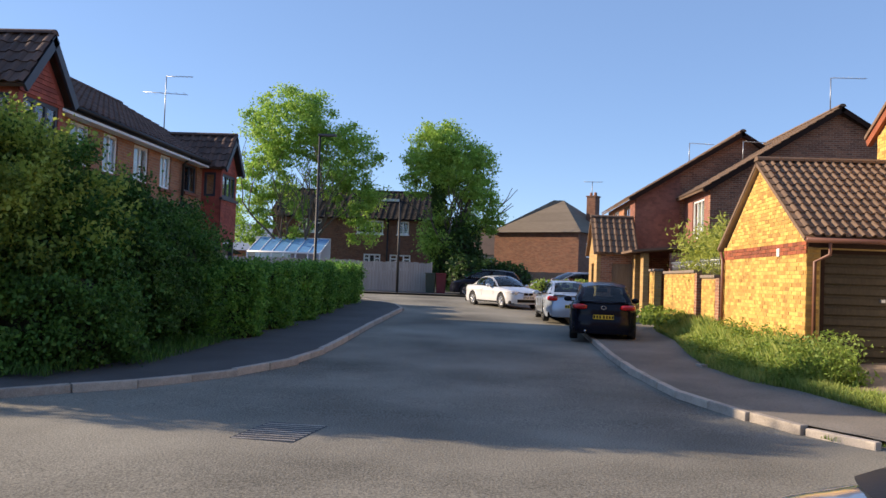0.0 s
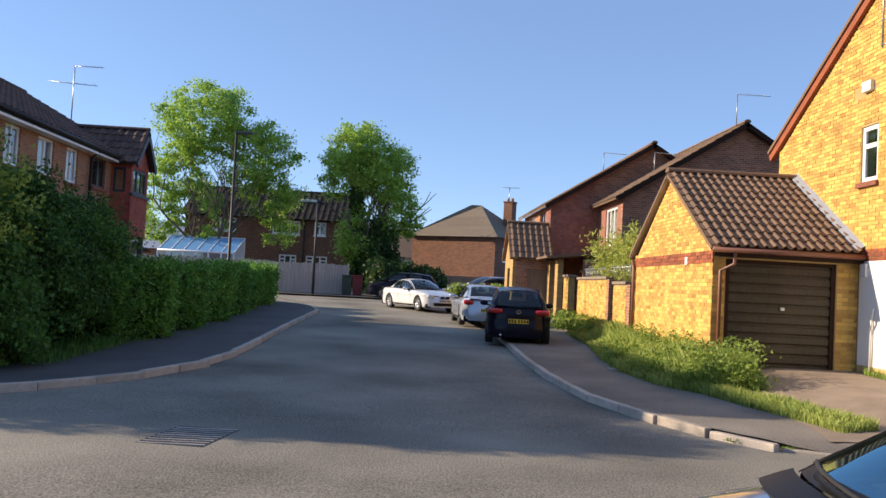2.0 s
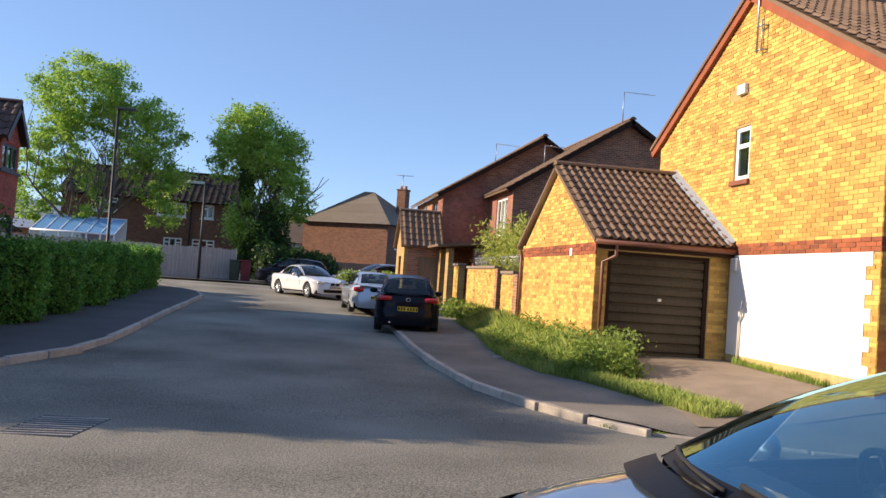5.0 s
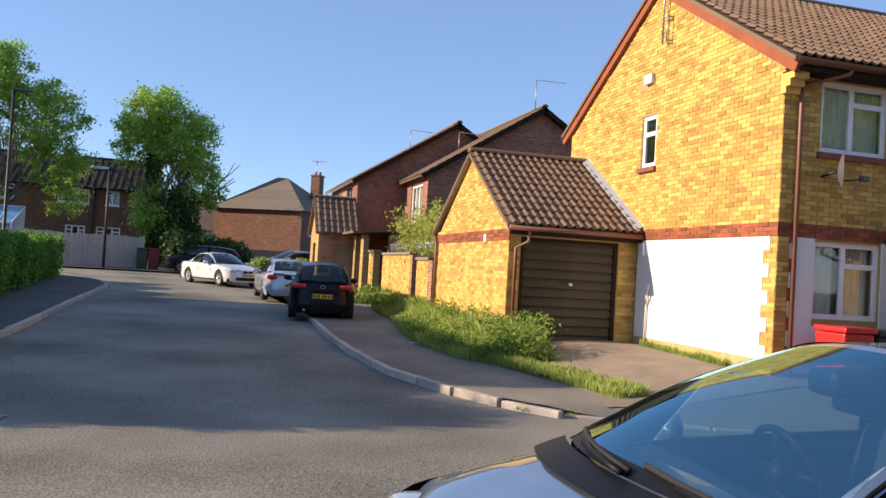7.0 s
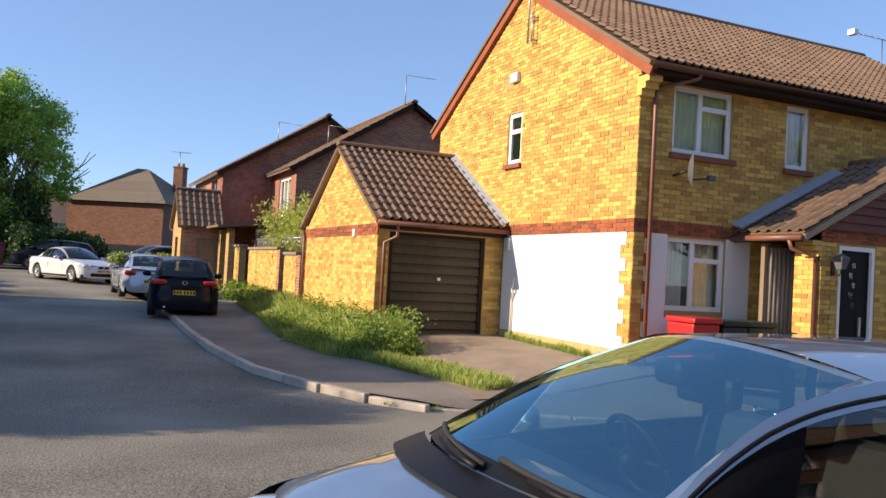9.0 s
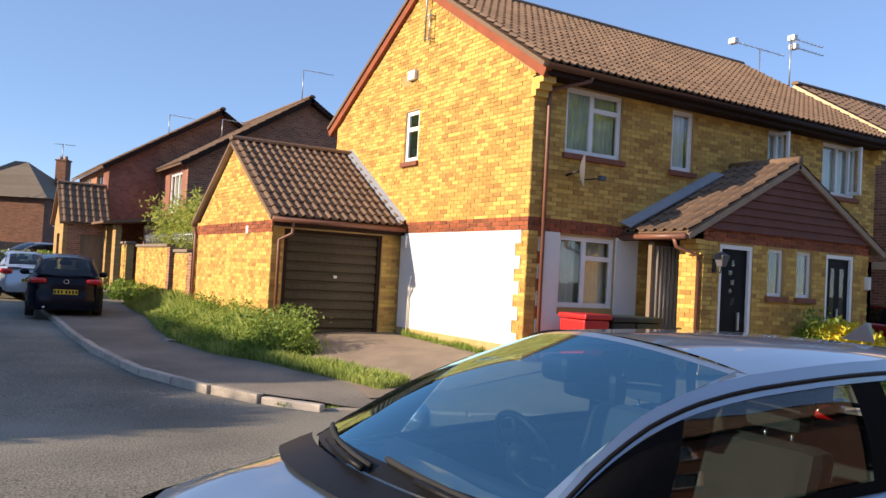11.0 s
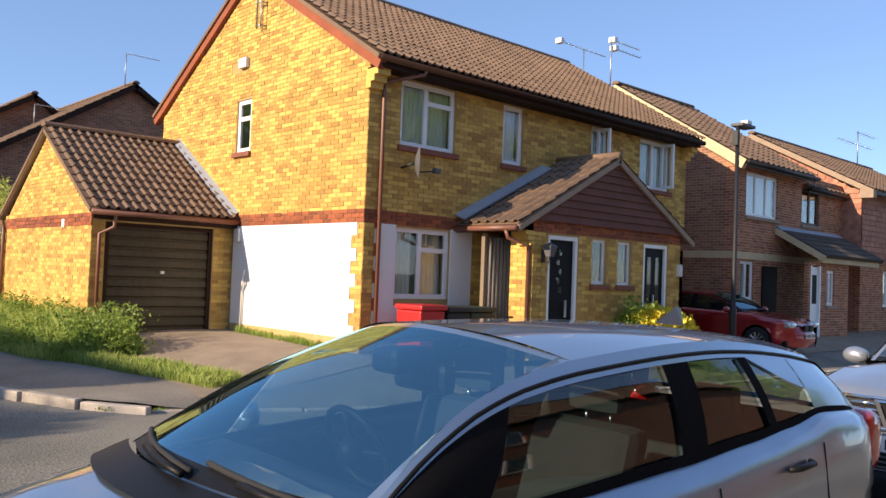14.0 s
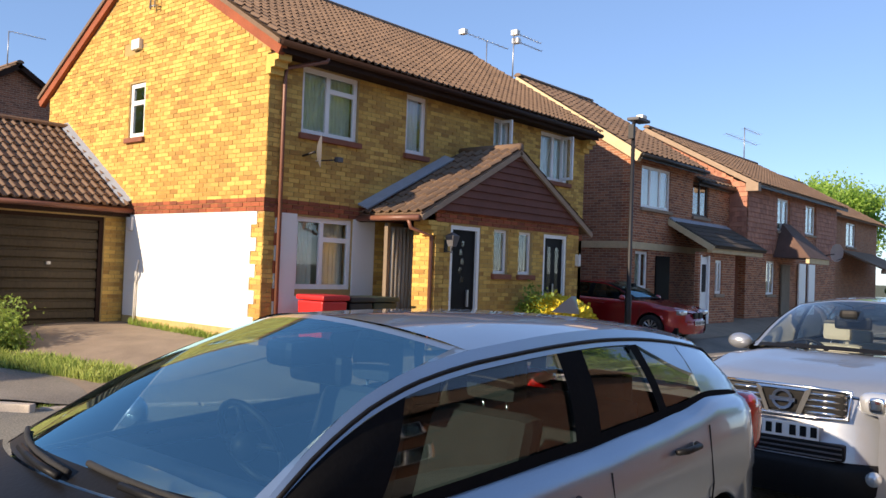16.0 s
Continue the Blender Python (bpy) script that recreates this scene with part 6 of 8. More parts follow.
for i in range(2500):
    x = -6.9 + 1.2 * g_.random()
    pts.append((x, 16.65 - 0.1 * g_.random(), 0.3 + 1.4 * g_.random()))
pts = np.array(pts)
sel = pts[g_.integers(0, len(pts), 1300)]
more = (sel[:, None, :] + g_.normal(size=(len(sel), 26, 3)) * np.array((0.07, 0.10, 0.08)) + np.array((0.05, 0, 0.03))).reshape(-1, 3)
soup("foliage", leaf_quads(np.concatenate([pts[::2], more]), 0.052, 0.2, 1.5), 4, LEAF_HEDGE, hedge, kind="stuff")
# Dark sheet added within the hedge as its inner shade.
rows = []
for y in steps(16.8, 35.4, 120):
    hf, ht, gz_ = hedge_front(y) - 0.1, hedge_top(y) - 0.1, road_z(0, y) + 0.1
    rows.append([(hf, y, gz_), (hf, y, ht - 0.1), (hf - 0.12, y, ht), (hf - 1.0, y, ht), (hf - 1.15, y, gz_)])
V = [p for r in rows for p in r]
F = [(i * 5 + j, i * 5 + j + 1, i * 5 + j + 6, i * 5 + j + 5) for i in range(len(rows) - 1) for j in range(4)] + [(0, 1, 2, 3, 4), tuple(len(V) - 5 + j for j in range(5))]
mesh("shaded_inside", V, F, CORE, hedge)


def grow(base, height, spread, seed, stems, trunk_r, lean=0.1):
    """Stems, limbs and twigs of a tree; returns tubes and the twig ends."""
    g = random.Random(seed)
    out, ends = [], []

    def limb(p, d, ln, r, depth):
        q, pts_ = Vector(p), [Vector(p)]
        for k in range(4):
            d = (d + Vector((g.uniform(-1, 1), g.uniform(-1, 1), g.uniform(-0.3, 0.7))) * 0.16).normalized()
            q = q + d * ln / 4
            pts_.append(q.copy())
        out.append((pts_, [r, r * 0.88, r * 0.76, r * 0.66, r * 0.55]))
        if depth == 0:
            ends.append(pts_[-1])
            return
        for k in range(g.choice((2, 3, 3))):
            a = g.uniform(0, 6.283)
            nd = (d * 0.9 + Vector((math.cos(a), math.sin(a), g.uniform(-0.1, 0.5))) * spread).normalized()
            limb(pts_[g.choice((2, 3, 4, 4))], nd, ln * g.uniform(0.62, 0.85), r * 0.55, depth - 1)
    for s in range(stems):
        a = 6.283 * s / stems + g.uniform(-0.4, 0.4)
        limb(Vector(base) + Vector((math.cos(a), math.sin(a), 0)) * (0.25 if stems > 1 else 0), Vector((math.cos(a) * lean, math.sin(a) * lean, 1)).normalized(), height * 0.27, trunk_r, 3)
    return out, ends


def tree(name, base, label, crown, seed, stems, trunk_r, n_clump, per, leaf, m, spread=0.7, lean=0.25, hollow=0.45, sigma=0.5, low=0.0):
    """crown: list of (centre, radii) that bound the leaf clumps."""
    t = thing(name, base, label, "tree")
    top = max(c[2] + r[2] for c, r in crown)
    br, ends = grow(base, top - base[2], spread, seed, stems, trunk_r, lean)
    tubes("trunk", br, BARK, t, "", 6)
    g = np.random.default_rng(seed)
    P = []
    for c, r in crown:
        vol = r[0] * r[1] * r[2]
        k = int(n_clump * vol / sum(q[0] * q[1] * q[2] for _, q in crown))
        for i in range(k):
            d = g.normal(size=3)
            d /= np.linalg.norm(d)
            rad = (hollow + (1 - hollow) * g.random()) * (1 + 0.16 * noise.noise(Vector(d * 3) + Vector((seed, 0, 0))))
            ctr = np.array(c) + d * np.array(r) * rad
            s = sigma * g.uniform(0.5, 1.25)
            P.append(ctr + g.normal(size=(per, 3)) * np.array((s, s, s * 0.7)))
    P = np.concatenate(P)
    soup("crown", leaf_quads(P, leaf), 4, m, t, kind="stuff")
    return t


tree("tree", (-13.0, 54, 0.9), "tall multi-stemmed tree with airy light green crown", [((-13.7, 54, 11.6), (3.4, 2.8, 2.7)), ((-15.3, 54, 8.0), (2.1, 2.2, 2.8)), ((-10.4, 54, 9.4), (2.7, 2.4, 2.4)), ((-9.4, 54.5, 7.0), (1.9, 1.8, 1.8)), ((-12.6, 53, 5.0), (1.1, 1.2, 2.0)), ((-16.2, 54, 5.0), (1.5, 1.6, 2.0)), ((-9.0, 54.5, 4.8), (1.2, 1.4, 1.3))],
     12, 6, 0.15, 430, 105, 0.105, LEAF_TREE, 0.5, 0.32, 0.45, 0.30)
tb = tree("tree", (-3.1, 54, 0.9), "tall green tree with an ivy-covered trunk", [((-3.9, 54, 10.2), (2.0, 2.0, 1.9)), ((-2.1, 54, 8.7), (2.2, 2.1, 2.1)), ((-0.9, 54, 6.5), (1.5, 1.6, 1.9)), ((-4.8, 54, 8.6), (1.5, 1.7, 1.6)), ((-3.6, 53.4, 4.6), (1.3, 1.3, 2.0))],
          17, 3, 0.22, 360, 105, 0.105, LEAF_TREE, 0.5, 0.2, 0.45, 0.30)
soup("ivy", leaf_quads(np.concatenate([lumpy((-3.7, 53.6, 5.2), (0.55, 0.5, 4.2), 3500, 41, 0.5, 0.5), lumpy((-2.4, 53.6, 3.2), (1.5, 1.1, 2.6), 5000, 42, 0.6, 0.4), lumpy((-1.4, 53.2, 2.0), (1.3, 1.1, 1.5), 3000, 43, 0.6, 0.4)]), 0.16), 4, LEAF_IVY, tb, "dark ivy round the trunk", "stuff")
ellipsoid_core("ivy_shade_core", (-2.3, 53.7, 2.9), (1.35, 0.9, 2.4), tb, 0.8)
tree("tree", (56, 15, 0.4), "distant leafy tree beyond the row of houses", [((56, 15, 5.8), (4.0, 3.2, 2.6)), ((59, 17, 5.4), (4, 3, 2.6))], 19, 2, 0.2, 170, 260, 0.13, LEAF_TREE, 0.6)
tree("tree", (27, -9, 0.0), "tall leafy tree across the road mirrored in the windows", [((27, -9, 7.5), (3.4, 3.0, 4.0)), ((31, -8, 7.0), (3.2, 2.8, 3.6))], 29, 2, 0.2, 150, 120, 0.17, LEAF_TREE, 0.6)
tree("tree", (-24, 58, 0.9), "far green tree behind the terrace", [((-22, 60, 6.5), (3.0, 2.5, 2.6))], 23, 2, 0.16, 60, 220, 0.12, LEAF_TREE, 0.6)
hb = thing("hedge", (50, 9.4, 0.4), "dark hedge at the end of the side road", "hedge")
soup("foliage", leaf_quads(np.concatenate([lumpy((52 + 2.5 * i, 9.6, 1.6), (2.0, 1.4, 1.7), 2200, 50 + i, 0.4, 0.3) for i in range(4)]), 0.13), 4, LEAF_IVY, hb, kind="stuff")
for i in range(4):
    ellipsoid_core("shaded_inside", (52 + 2.5 * i, 9.6, 1.4), (1.9, 1.3, 1.6), hb, 0.85)
sb = thing("shrub", (3.5, 44, 0.9), "bright green low shrub behind the parked cars", "shrub")
soup("foliage", leaf_quads(np.concatenate([lumpy((2.6 + i * 0.9, 42.3, 1.25), (0.8, 0.7, 0.65), 1400, 60 + i, 0.4, 0.3) for i in range(3)]), 0.09), 4, LEAF_WEED, sb, kind="stuff")
for i in range(3):
    ellipsoid_core("shaded_inside", (2.6 + i * 0.9, 42.3, 1.2), (0.75, 0.65, 0.6), sb, 0.85)
dk = thing("shrub", (0, 49.5, 0.9), "dark shrubs filling the gap beside the fence", "shrub")
soup("foliage", leaf_quads(np.concatenate([lumpy((-1.6 + i * 1.3, 49.6, 1.8), (1.2, 1.0, 1.5 - 0.2 * i), 1800, 70 + i, 0.4, 0.3) for i in range(3)]), 0.14), 4, LEAF_IVY, dk, kind="stuff")
for i in range(3):
    ellipsoid_core("shaded_inside", (-1.6 + i * 1.3, 49.6, 1.7), (1.15, 0.95, 1.4 - 0.2 * i), dk, 0.85)

bam = thing("bamboo_clump", (6.6, 23.5, 0.6), "feathery yellow-green bamboo behind the garden wall", "bamboo")
g_ = np.random.default_rng(81)
canes, bp = [], []
for i in range(120):
    x, y = g_.uniform(6.15, 7.0), g_.uniform(21.0, 25.0)
    h = g_.uniform(2.2, 3.05) * (0.92 + 0.10 * math.sin(y * 1.9))
    lx, ly = g_.normal(size=2) * 0.35
    pts_ = [(x + lx * t * t - 0.25 * t * t, y + ly * t * t, 0.5 + h * t) for t in (0, 0.35, 0.7, 1.0)]
    canes.append((pts_, [0.012, 0.010, 0.008, 0.004]))
    t = 0.5 + 0.55 * g_.random((130, 1))
    P_ = np.array([x - 0.25, y, 0.5]) + np.hstack([lx * t * t, ly * t * t, h * t])
    bp.append(P_ + g_.normal(size=(130, 3)) * np.array((0.16, 0.18, 0.14)))
tagged(tubes("cane_stand", canes, LEAF_BAM, bam, "", 4), kind="stuff")
soup("leaves", leaf_quads(np.concatenate(bp), 0.05, -0.3, 3.2), 4, LEAF_BAM, bam, kind="stuff")

ys_ = thing("shrub", (13.4, 8.7, 0.4), "bright yellow-green shrub in front of the porch", "shrub")
soup("foliage", leaf_quads(np.concatenate([lumpy((13.75, 8.75, 1.02), (0.6, 0.4, 0.34), 4200, 91, 0.5, 0.45), lumpy((14.25, 8.7, 0.9), (0.55, 0.38, 0.36), 3000, 93, 0.5, 0.45)]), 0.06), 4, LEAF_YEL, ys_, kind="stuff")
soup("darker_foliage", leaf_quads(lumpy((13.15, 8.85, 1.1), (0.25, 0.3, 0.42), 500, 92, 0.6, 0.6), 0.05), 4, LEAF_WEED, ys_, kind="stuff")
ellipsoid_core("shaded_inside", (13.75, 8.8, 0.85), (0.6, 0.35, 0.5), ys_, 0.75)


# rough verge: grass blades, nettles and low weeds
def blades(x0f, x1f, y0, y1, n, h0, h1, w, seed, zf, lean=0.5, dens=None):
    g = np.random.default_rng(seed)
    Q = []
    while len(Q) < n:
        y = g.uniform(y0, y1)
        x = g.uniform(x0f(y), x1f(y))
        cl = noise.noise(Vector((x * 1.6, y * 1.2, seed))) * 0.5 + 0.5
        if g.random() > 0.25 + cl:
            continue
        h = g.uniform(h0, h1) * (0.5 + cl) * (dens(x, y) if dens else 1)
        a = g.uniform(0, 6.283)
        l = lean * h * g.random()
        wx, wy = math.cos(a + 1.57) * w, math.sin(a + 1.57) * w
        z = zf(x, y)
        tip = (x + math.cos(a) * l, y + math.sin(a) * l, z + h)
        Q.append([(x - wx, y - wy, z), (x + wx, y + wy, z), (x + wx * 0.6 + math.cos(a) * l * 0.35, y + wy * 0.6 + math.sin(a) * l * 0.35, z + h * 0.6), tip])
    return np.array(Q)


def verge_l(y):
    return at_y([(5.62, 10.2), (5.0, 12.2), (4.75, 13.2), (4.35, 14.2), (4.12, 16.1), (4.3, 18.5), (4.6, 21), (4.7, 24), (4.8, 30)], y)


verge = thing("verge_grass", (4.9, 15, 0.4), "rough sunlit grass and weeds along the garage", "grass", kind="stuff")
tall = lambda x, y: 0.45 + 0.75 * smooth01((x - verge_l(y)) / 0.9) * smooth01((y - 12.2) / 1.4)
soup("grass", blades(verge_l, lambda y: 5.46, 13.0, 24, 20000, 0.18, 0.46, 0.006, 1, right_z, dens=tall), 4, GRASS, verge, kind="stuff")
soup("short_grass", blades(verge_l, lambda y: verge_l(y) + 0.50, 10.35, 13.4, 7000, 0.07, 0.2, 0.006, 2, right_z), 4, GRASS, verge, kind="stuff")
soup("wall_foot_weeds", blades(lambda y: 8.0, lambda y: 8.2, 11.5, 14.2, 900, 0.05, 0.16, 0.006, 3, right_z), 4, LEAF_WEED, verge, kind="stuff")
soup("kerb_weeds", blades(lambda y: at_y(KERB_R, y) - 0.12, lambda y: at_y(KERB_R, y) + 0.02, 9.72, 10.2, 120, 0.02, 0.06, 0.006, 4, lambda x, y: road_z(x, y) + 0.02), 4, LEAF_WEED, verge, kind="stuff")
soup("hedge_foot_grass", blades(lambda y: -7.2 if y < 13 else -6.3, lambda y: -6.2 if y < 13 else -5.45, 11.2, 17, 2500, 0.06, 0.2, 0.007, 6, lambda x, y: road_z(0, y) + 0.16), 4, LEAF_BUSH, verge, kind="stuff")
weeds = thing("weeds", (5.1, 14.6, 0.4), "leafy green nettles and weeds against the garage", "weeds", kind="stuff")
cl = []
g_ = np.random.default_rng(101)
for i in range(135):
    y = g_.uniform(12.9, 18.5)
    x = g_.uniform(verge_l(y) + 0.15, 5.5 if y > 14.6 else 5.75)
    h = g_.uniform(0.2, 0.72) * (1.1 if x > 5.0 else 0.65)
    t = g_.random((150, 1))
    cl.append(np.array([x, y, right_z(x, y)]) + np.hstack([g_.normal(size=(150, 2)) * (0.06 + 0.10 * t), h * t]))
soup("leaves", leaf_quads(np.concatenate(cl), 0.036, 0.2, 2.0), 4, LEAF_WEED, weeds, kind="stuff")
w2 = thing("weeds", (4.9, 24, 0.5), "self-sown green plants at the garden wall's foot", "weeds", kind="stuff")
cl = []
for i in range(26):
    y = g_.uniform(22.5, 28)
    x = g_.uniform(4.95, 5.35)
    h = g_.uniform(0.25, 0.65)
    t = g_.random((70, 1))
    cl.append(np.array([x, y, right_z(x, y)]) + np.hstack([g_.normal(size=(70, 2)) * (0.1 + 0.14 * t), h * t]))
soup("leaves", leaf_quads(np.concatenate(cl), 0.08, 0.2, 1.6), 4, LEAF_WEED, w2, kind="stuff")

slabc = thing("stone_slab", (4.22, 16.2, right_z(4.22, 16.2)), "small pale stone slab lying at the verge's edge", "slab", rz=12)
box("stone", (-0.22, -0.12, -0.03), (0.22, 0.12, 0.035), KERB, slabc, "", 0.012)


# ---------- vehicles ----------
def paint(name, col, metal=0.5, rough=0.32):
    m = mat(name, col, rough, 0.06, 3, 200, 0.0, metal=metal, coat=1.0)
    return m


CAR_GLASS = glass_mat("car_glass", (0.74, 0.80, 0.80), 1.0, 0.05)
# Raised gloss with a blue tint stands in for reflected sky.
SCREEN = glass_mat("windscreen_glass", (0.60, 0.82, 0.90), 0.5, 0.33, (0.48, 0.86, 1.0))
SIDE = glass_mat("tinted_side_glass", (0.50, 0.56, 0.50), 1.0, 0.06)
CAR_GLASS_D = glass_mat("dark_car_glass", (0.40, 0.43, 0.43), 1.0, 0.06)
RUBBER = mat("tyre_rubber", (0.018, 0.018, 0.019), 0.85, 0.25, 8, 80, 0.3)
ALLOY = mat("alloy_rim", (0.52, 0.53, 0.55), 0.35, 0.12, 8, 60, 0.05, metal=0.85)
BLKTRIM = mat("black_trim", (0.010, 0.010, 0.011), 0.45, 0.2, 6, 60, 0.1, spec=0.15)
MATTBLK = mat("matt_black_seal", (0.010, 0.010, 0.011), 0.8, 0.2, 6, 60, 0.1, spec=0.05)
DASH = mat("dark_grey_dashboard", (0.035, 0.04, 0.048), 0.7, 0.2, 10, 150, 0.2)
CLOTH = mat("grey_seat_cloth", (0.045, 0.047, 0.05), 0.95, 0.2, 10, 120, 0.3)
REDLENS = mat("red_lamp_lens", (0.50, 0.012, 0.012), 0.12, 0.1, 5, 50, 0.0, coat=1.0)
CLEARLENS = mat("clear_lamp_lens", (0.62, 0.64, 0.66), 0.08, 0.1, 14, 60, 0.1, metal=0.5, coat=1.0)
CHROME = mat("chrome", (0.75, 0.75, 0.76), 0.12, 0.05, 5, 50, 0.0, metal=1.0)
PLATE_Y = mat("yellow_plate", (0.75, 0.55, 0.05), 0.4, 0.05, 5, 50, 0.0)
PLATE_W = mat("white_plate", (0.80, 0.80, 0.78), 0.4, 0.05, 5, 50, 0.0)
CREAM = mat("cream_leather", (0.50, 0.46, 0.38), 0.7, 0.1, 8, 90, 0.2)


def curve(pts, u):
    """A smooth line through (u, value) pairs, u falling or rising."""
    pts = sorted(pts)
    if u <= pts[0][0]:
        return pts[0][1]
    for (u0, v0), (u1, v1) in zip(pts, pts[1:]):
        if u <= u1:
            return lerp(v0, v1, smooth01((u - u0) / (u1 - u0)) * 0.6 + 0.4 * (u - u0) / (u1 - u0))
    return pts[-1][1]


def grid(name, rows, m, parent, label="", smooth=True):
    k = len(rows[0])
    V = [p for r in rows for p in r]
    F = [(i * k + j, i * k + j + 1, (i + 1) * k + j + 1, (i + 1) * k + j) for i in range(len(rows) - 1) for j in range(k - 1)]
    return mesh(name, V, F, m, parent, label, smooth)


def wheel(parent, u, v, r, side):
    prof = [(0.10, r * 0.62), (0.105, r * 0.72), (0.10, r * 0.93), (0.085, r * 0.99), (0.0, r), (-0.085, r * 0.99), (-0.1, r * 0.9), (-0.1, r * 0.6)]
    n = 28
    V = [(u + rr * math.cos(6.2832 * k / n), v + side * d, r + rr * math.sin(6.2832 * k / n)) for d, rr in prof for k in range(n)]
    F = [(i * n + k, i * n + (k + 1) % n, (i + 1) * n + (k + 1) % n, (i + 1) * n + k) for i in range(len(prof) - 1) for k in range(n)]
    w = mesh("wheel", V, F, RUBBER, parent, "", True)
    V, F = [], []
    for k in range(10):
        a = 6.2832 * k / 10
        wd = 0.14 if k % 2 else 0.13
        b = len(V)
        for rr, ww, d in ((r * 0.12, wd * 0.8, 0.075), (r * 0.64, wd, 0.09)):
            for s in (-1, 1):
                V.append((u + rr * math.cos(a + s * ww), v + side * d, r + rr * math.sin(a + s * ww)))
                V.append((u + rr * math.cos(a + s * ww), v + side * (d - 0.03), r + rr * math.sin(a + s * ww)))
        F += [(b, b + 2, b + 6, b + 4), (b, b + 1, b + 5, b + 4), (b + 2, b + 3, b + 7, b + 6)]
    c = len(V)
    V += [(u + rr * math.cos(6.2832 * k / n), v + side * d, r + rr * math.sin(6.2832 * k / n)) for d, rr in ((0.098, r * 0.60), (0.10, r * 0.66), (0.04, r * 0.6)) for k in range(n)]
    F += [(c + i * n + k, c + i * n + (k + 1) % n, c + (i + 1) * n + (k + 1) % n, c + (i + 1) * n + k) for i in range(2) for k in range(n)]
    mesh("rim", V, F, ALLOY, w, "", True)
    mesh("hub", [(u + r * 0.62 * math.cos(6.2832 * k / n), v + side * 0.03, r + r * 0.62 * math.sin(6.2832 * k / n)) for k in range(n)], [tuple(range(n))], BLKTRIM, w)


def car(name, base, heading, label, body, s):
    """s: the car's measures. u runs forward from the middle, v to the left, z up from the ground."""
    t = thing(name, base, label, "car", rz=heading)
    L, W, H = s["L"], s["W"] / 2, s["H"]
    nose, tail = L / 2, s.get("tail", -L / 2)
    wr, wf, wb_ = s.get("wheel_r", 0.31), nose - s.get("front", 0.84), tail + s.get("rear", 0.72)
    belt = s["belt"]            # (u, z) of the shoulder under the windows
    deck = s["deck"]            # (u, z) of bonnet, cabin floor line and boot
    cw, rw = s["cowl"], s["rearbase"]

    def half(u):
        f = 1 - 0.30 * max(0, (u - nose + 0.55) / 0.55) ** 2.2 - 0.22 * max(0, (tail + 0.5 - u) / 0.5) ** 2.2
        return W * f

    def low(u):
        z = 0.20 + 0.05 * max(0, (u - nose + 0.3) / 0.3, (tail + 0.3 - u) / 0.3)
        for c in (wf, wb_):
            d = abs(u - c)
            if d < wr + 0.055:
                z = max(z, wr + math.sqrt((wr + 0.055) ** 2 - d * d))
        return z
    us = sorted({*steps(tail, nose, 64), *[c + (wr + 0.055) * k for c in (wf, wb_) for k in (-1, -0.98, -0.9, -0.75, 0.75, 0.9, 0.98, 1)]})
    for side in (1, -1):
        rows = []
        for u in us:
            w, b, zl = half(u), curve(belt, u), low(u)
            mid = max(0.52, zl + 0.02)
            end = max(0, (u - nose + 0.12) / 0.12, (tail + 0.12 - u) / 0.12)
            crease = max(0.74, mid + 0.03)
            rows.append([(u - (0.05 * end if u > 0 else -0.03 * end), side * w * f_, max(z, zl)) for f_, z in
                         ((0.86, b + 0.01), (0.925, b - 0.015), (0.965, b - 0.07), (0.985, lerp(b, crease, 0.6)), (1.0, crease), (0.99, crease - 0.03), (0.985, mid), (1.0, 0.40), (0.975, 0.28), (0.94, zl))])
        grid("body_side" if side > 0 else "body_side_far", rows, body, t)
        for c in (wf, wb_):
            wheel(t, c, side * (W - 0.11), wr, side)
            n = 20
            V = []
            for k in range(n + 1):
                a = math.pi * k / n
                for d in (0.0, 0.30):
                    V.append((c + (wr + 0.05) * math.cos(a), side * (W * 0.965 - d), wr + (wr + 0.05) * math.sin(a)))
            mesh("wheel_arch", V, [(2 * k, 2 * k + 1, 2 * k + 3, 2 * k + 2) for k in range(n)], BLKTRIM, t)
    # bonnet and boot decks, front and rear faces
    for nm, u0, u1 in (("bonnet", cw[0] - 0.30, nose - 0.02), ("boot_lid", tail + 0.02, rw[0] + 0.16)):
        rows = []
        for u in steps(u0, u1, 18):
            w, b, c = half(u) * 0.862, curve(belt, u) + 0.01, curve(deck, u)
            row = []
            for k in range(-8, 9):
                q = k / 8
                uu = u
                if nm == "bonnet" and u > nose - 0.4:
                    uu = u - 0.16 * q * q * (u - nose + 0.4) / 0.4
                row.append((uu, w * q, lerp(c, b, q * q) + 0.012 * (0.45 < abs(q) < 0.8)))
            rows.append(row)
        grid(nm, rows, body, t)
    for nm, sg, u in (("front_bumper", 1, nose), ("rear_bumper", -1, tail)):
        rows = []
        top = curve(deck, u - 0.02 * sg)
        for z in steps(0.2, top, 14):
            row = []
            for k in range(-10, 11):
                q = k / 10
                w = half(u) * (1.0 if 0.3 < z < top - 0.16 else 0.955)
                bow = 0.15 if sg > 0 else 0.10
                out = 0.045 * math.sin(math.pi * min(1, max(0, (z - 0.15) / 0.5))) - 0.10 * max(0, (z - top + 0.25) / 0.25) ** 2 * (0.6 if sg > 0 else s.get("tuck", 1.0))
                row.append((u + sg * (out - bow * q * q * abs(q)), w * q, z))
            rows.append(row)
        grid(nm, rows, body, t)
    box("underbody", (tail + 0.1, -W * 0.9, 0.18), (nose - 0.15, W * 0.9, 0.34), BLKTRIM, t)
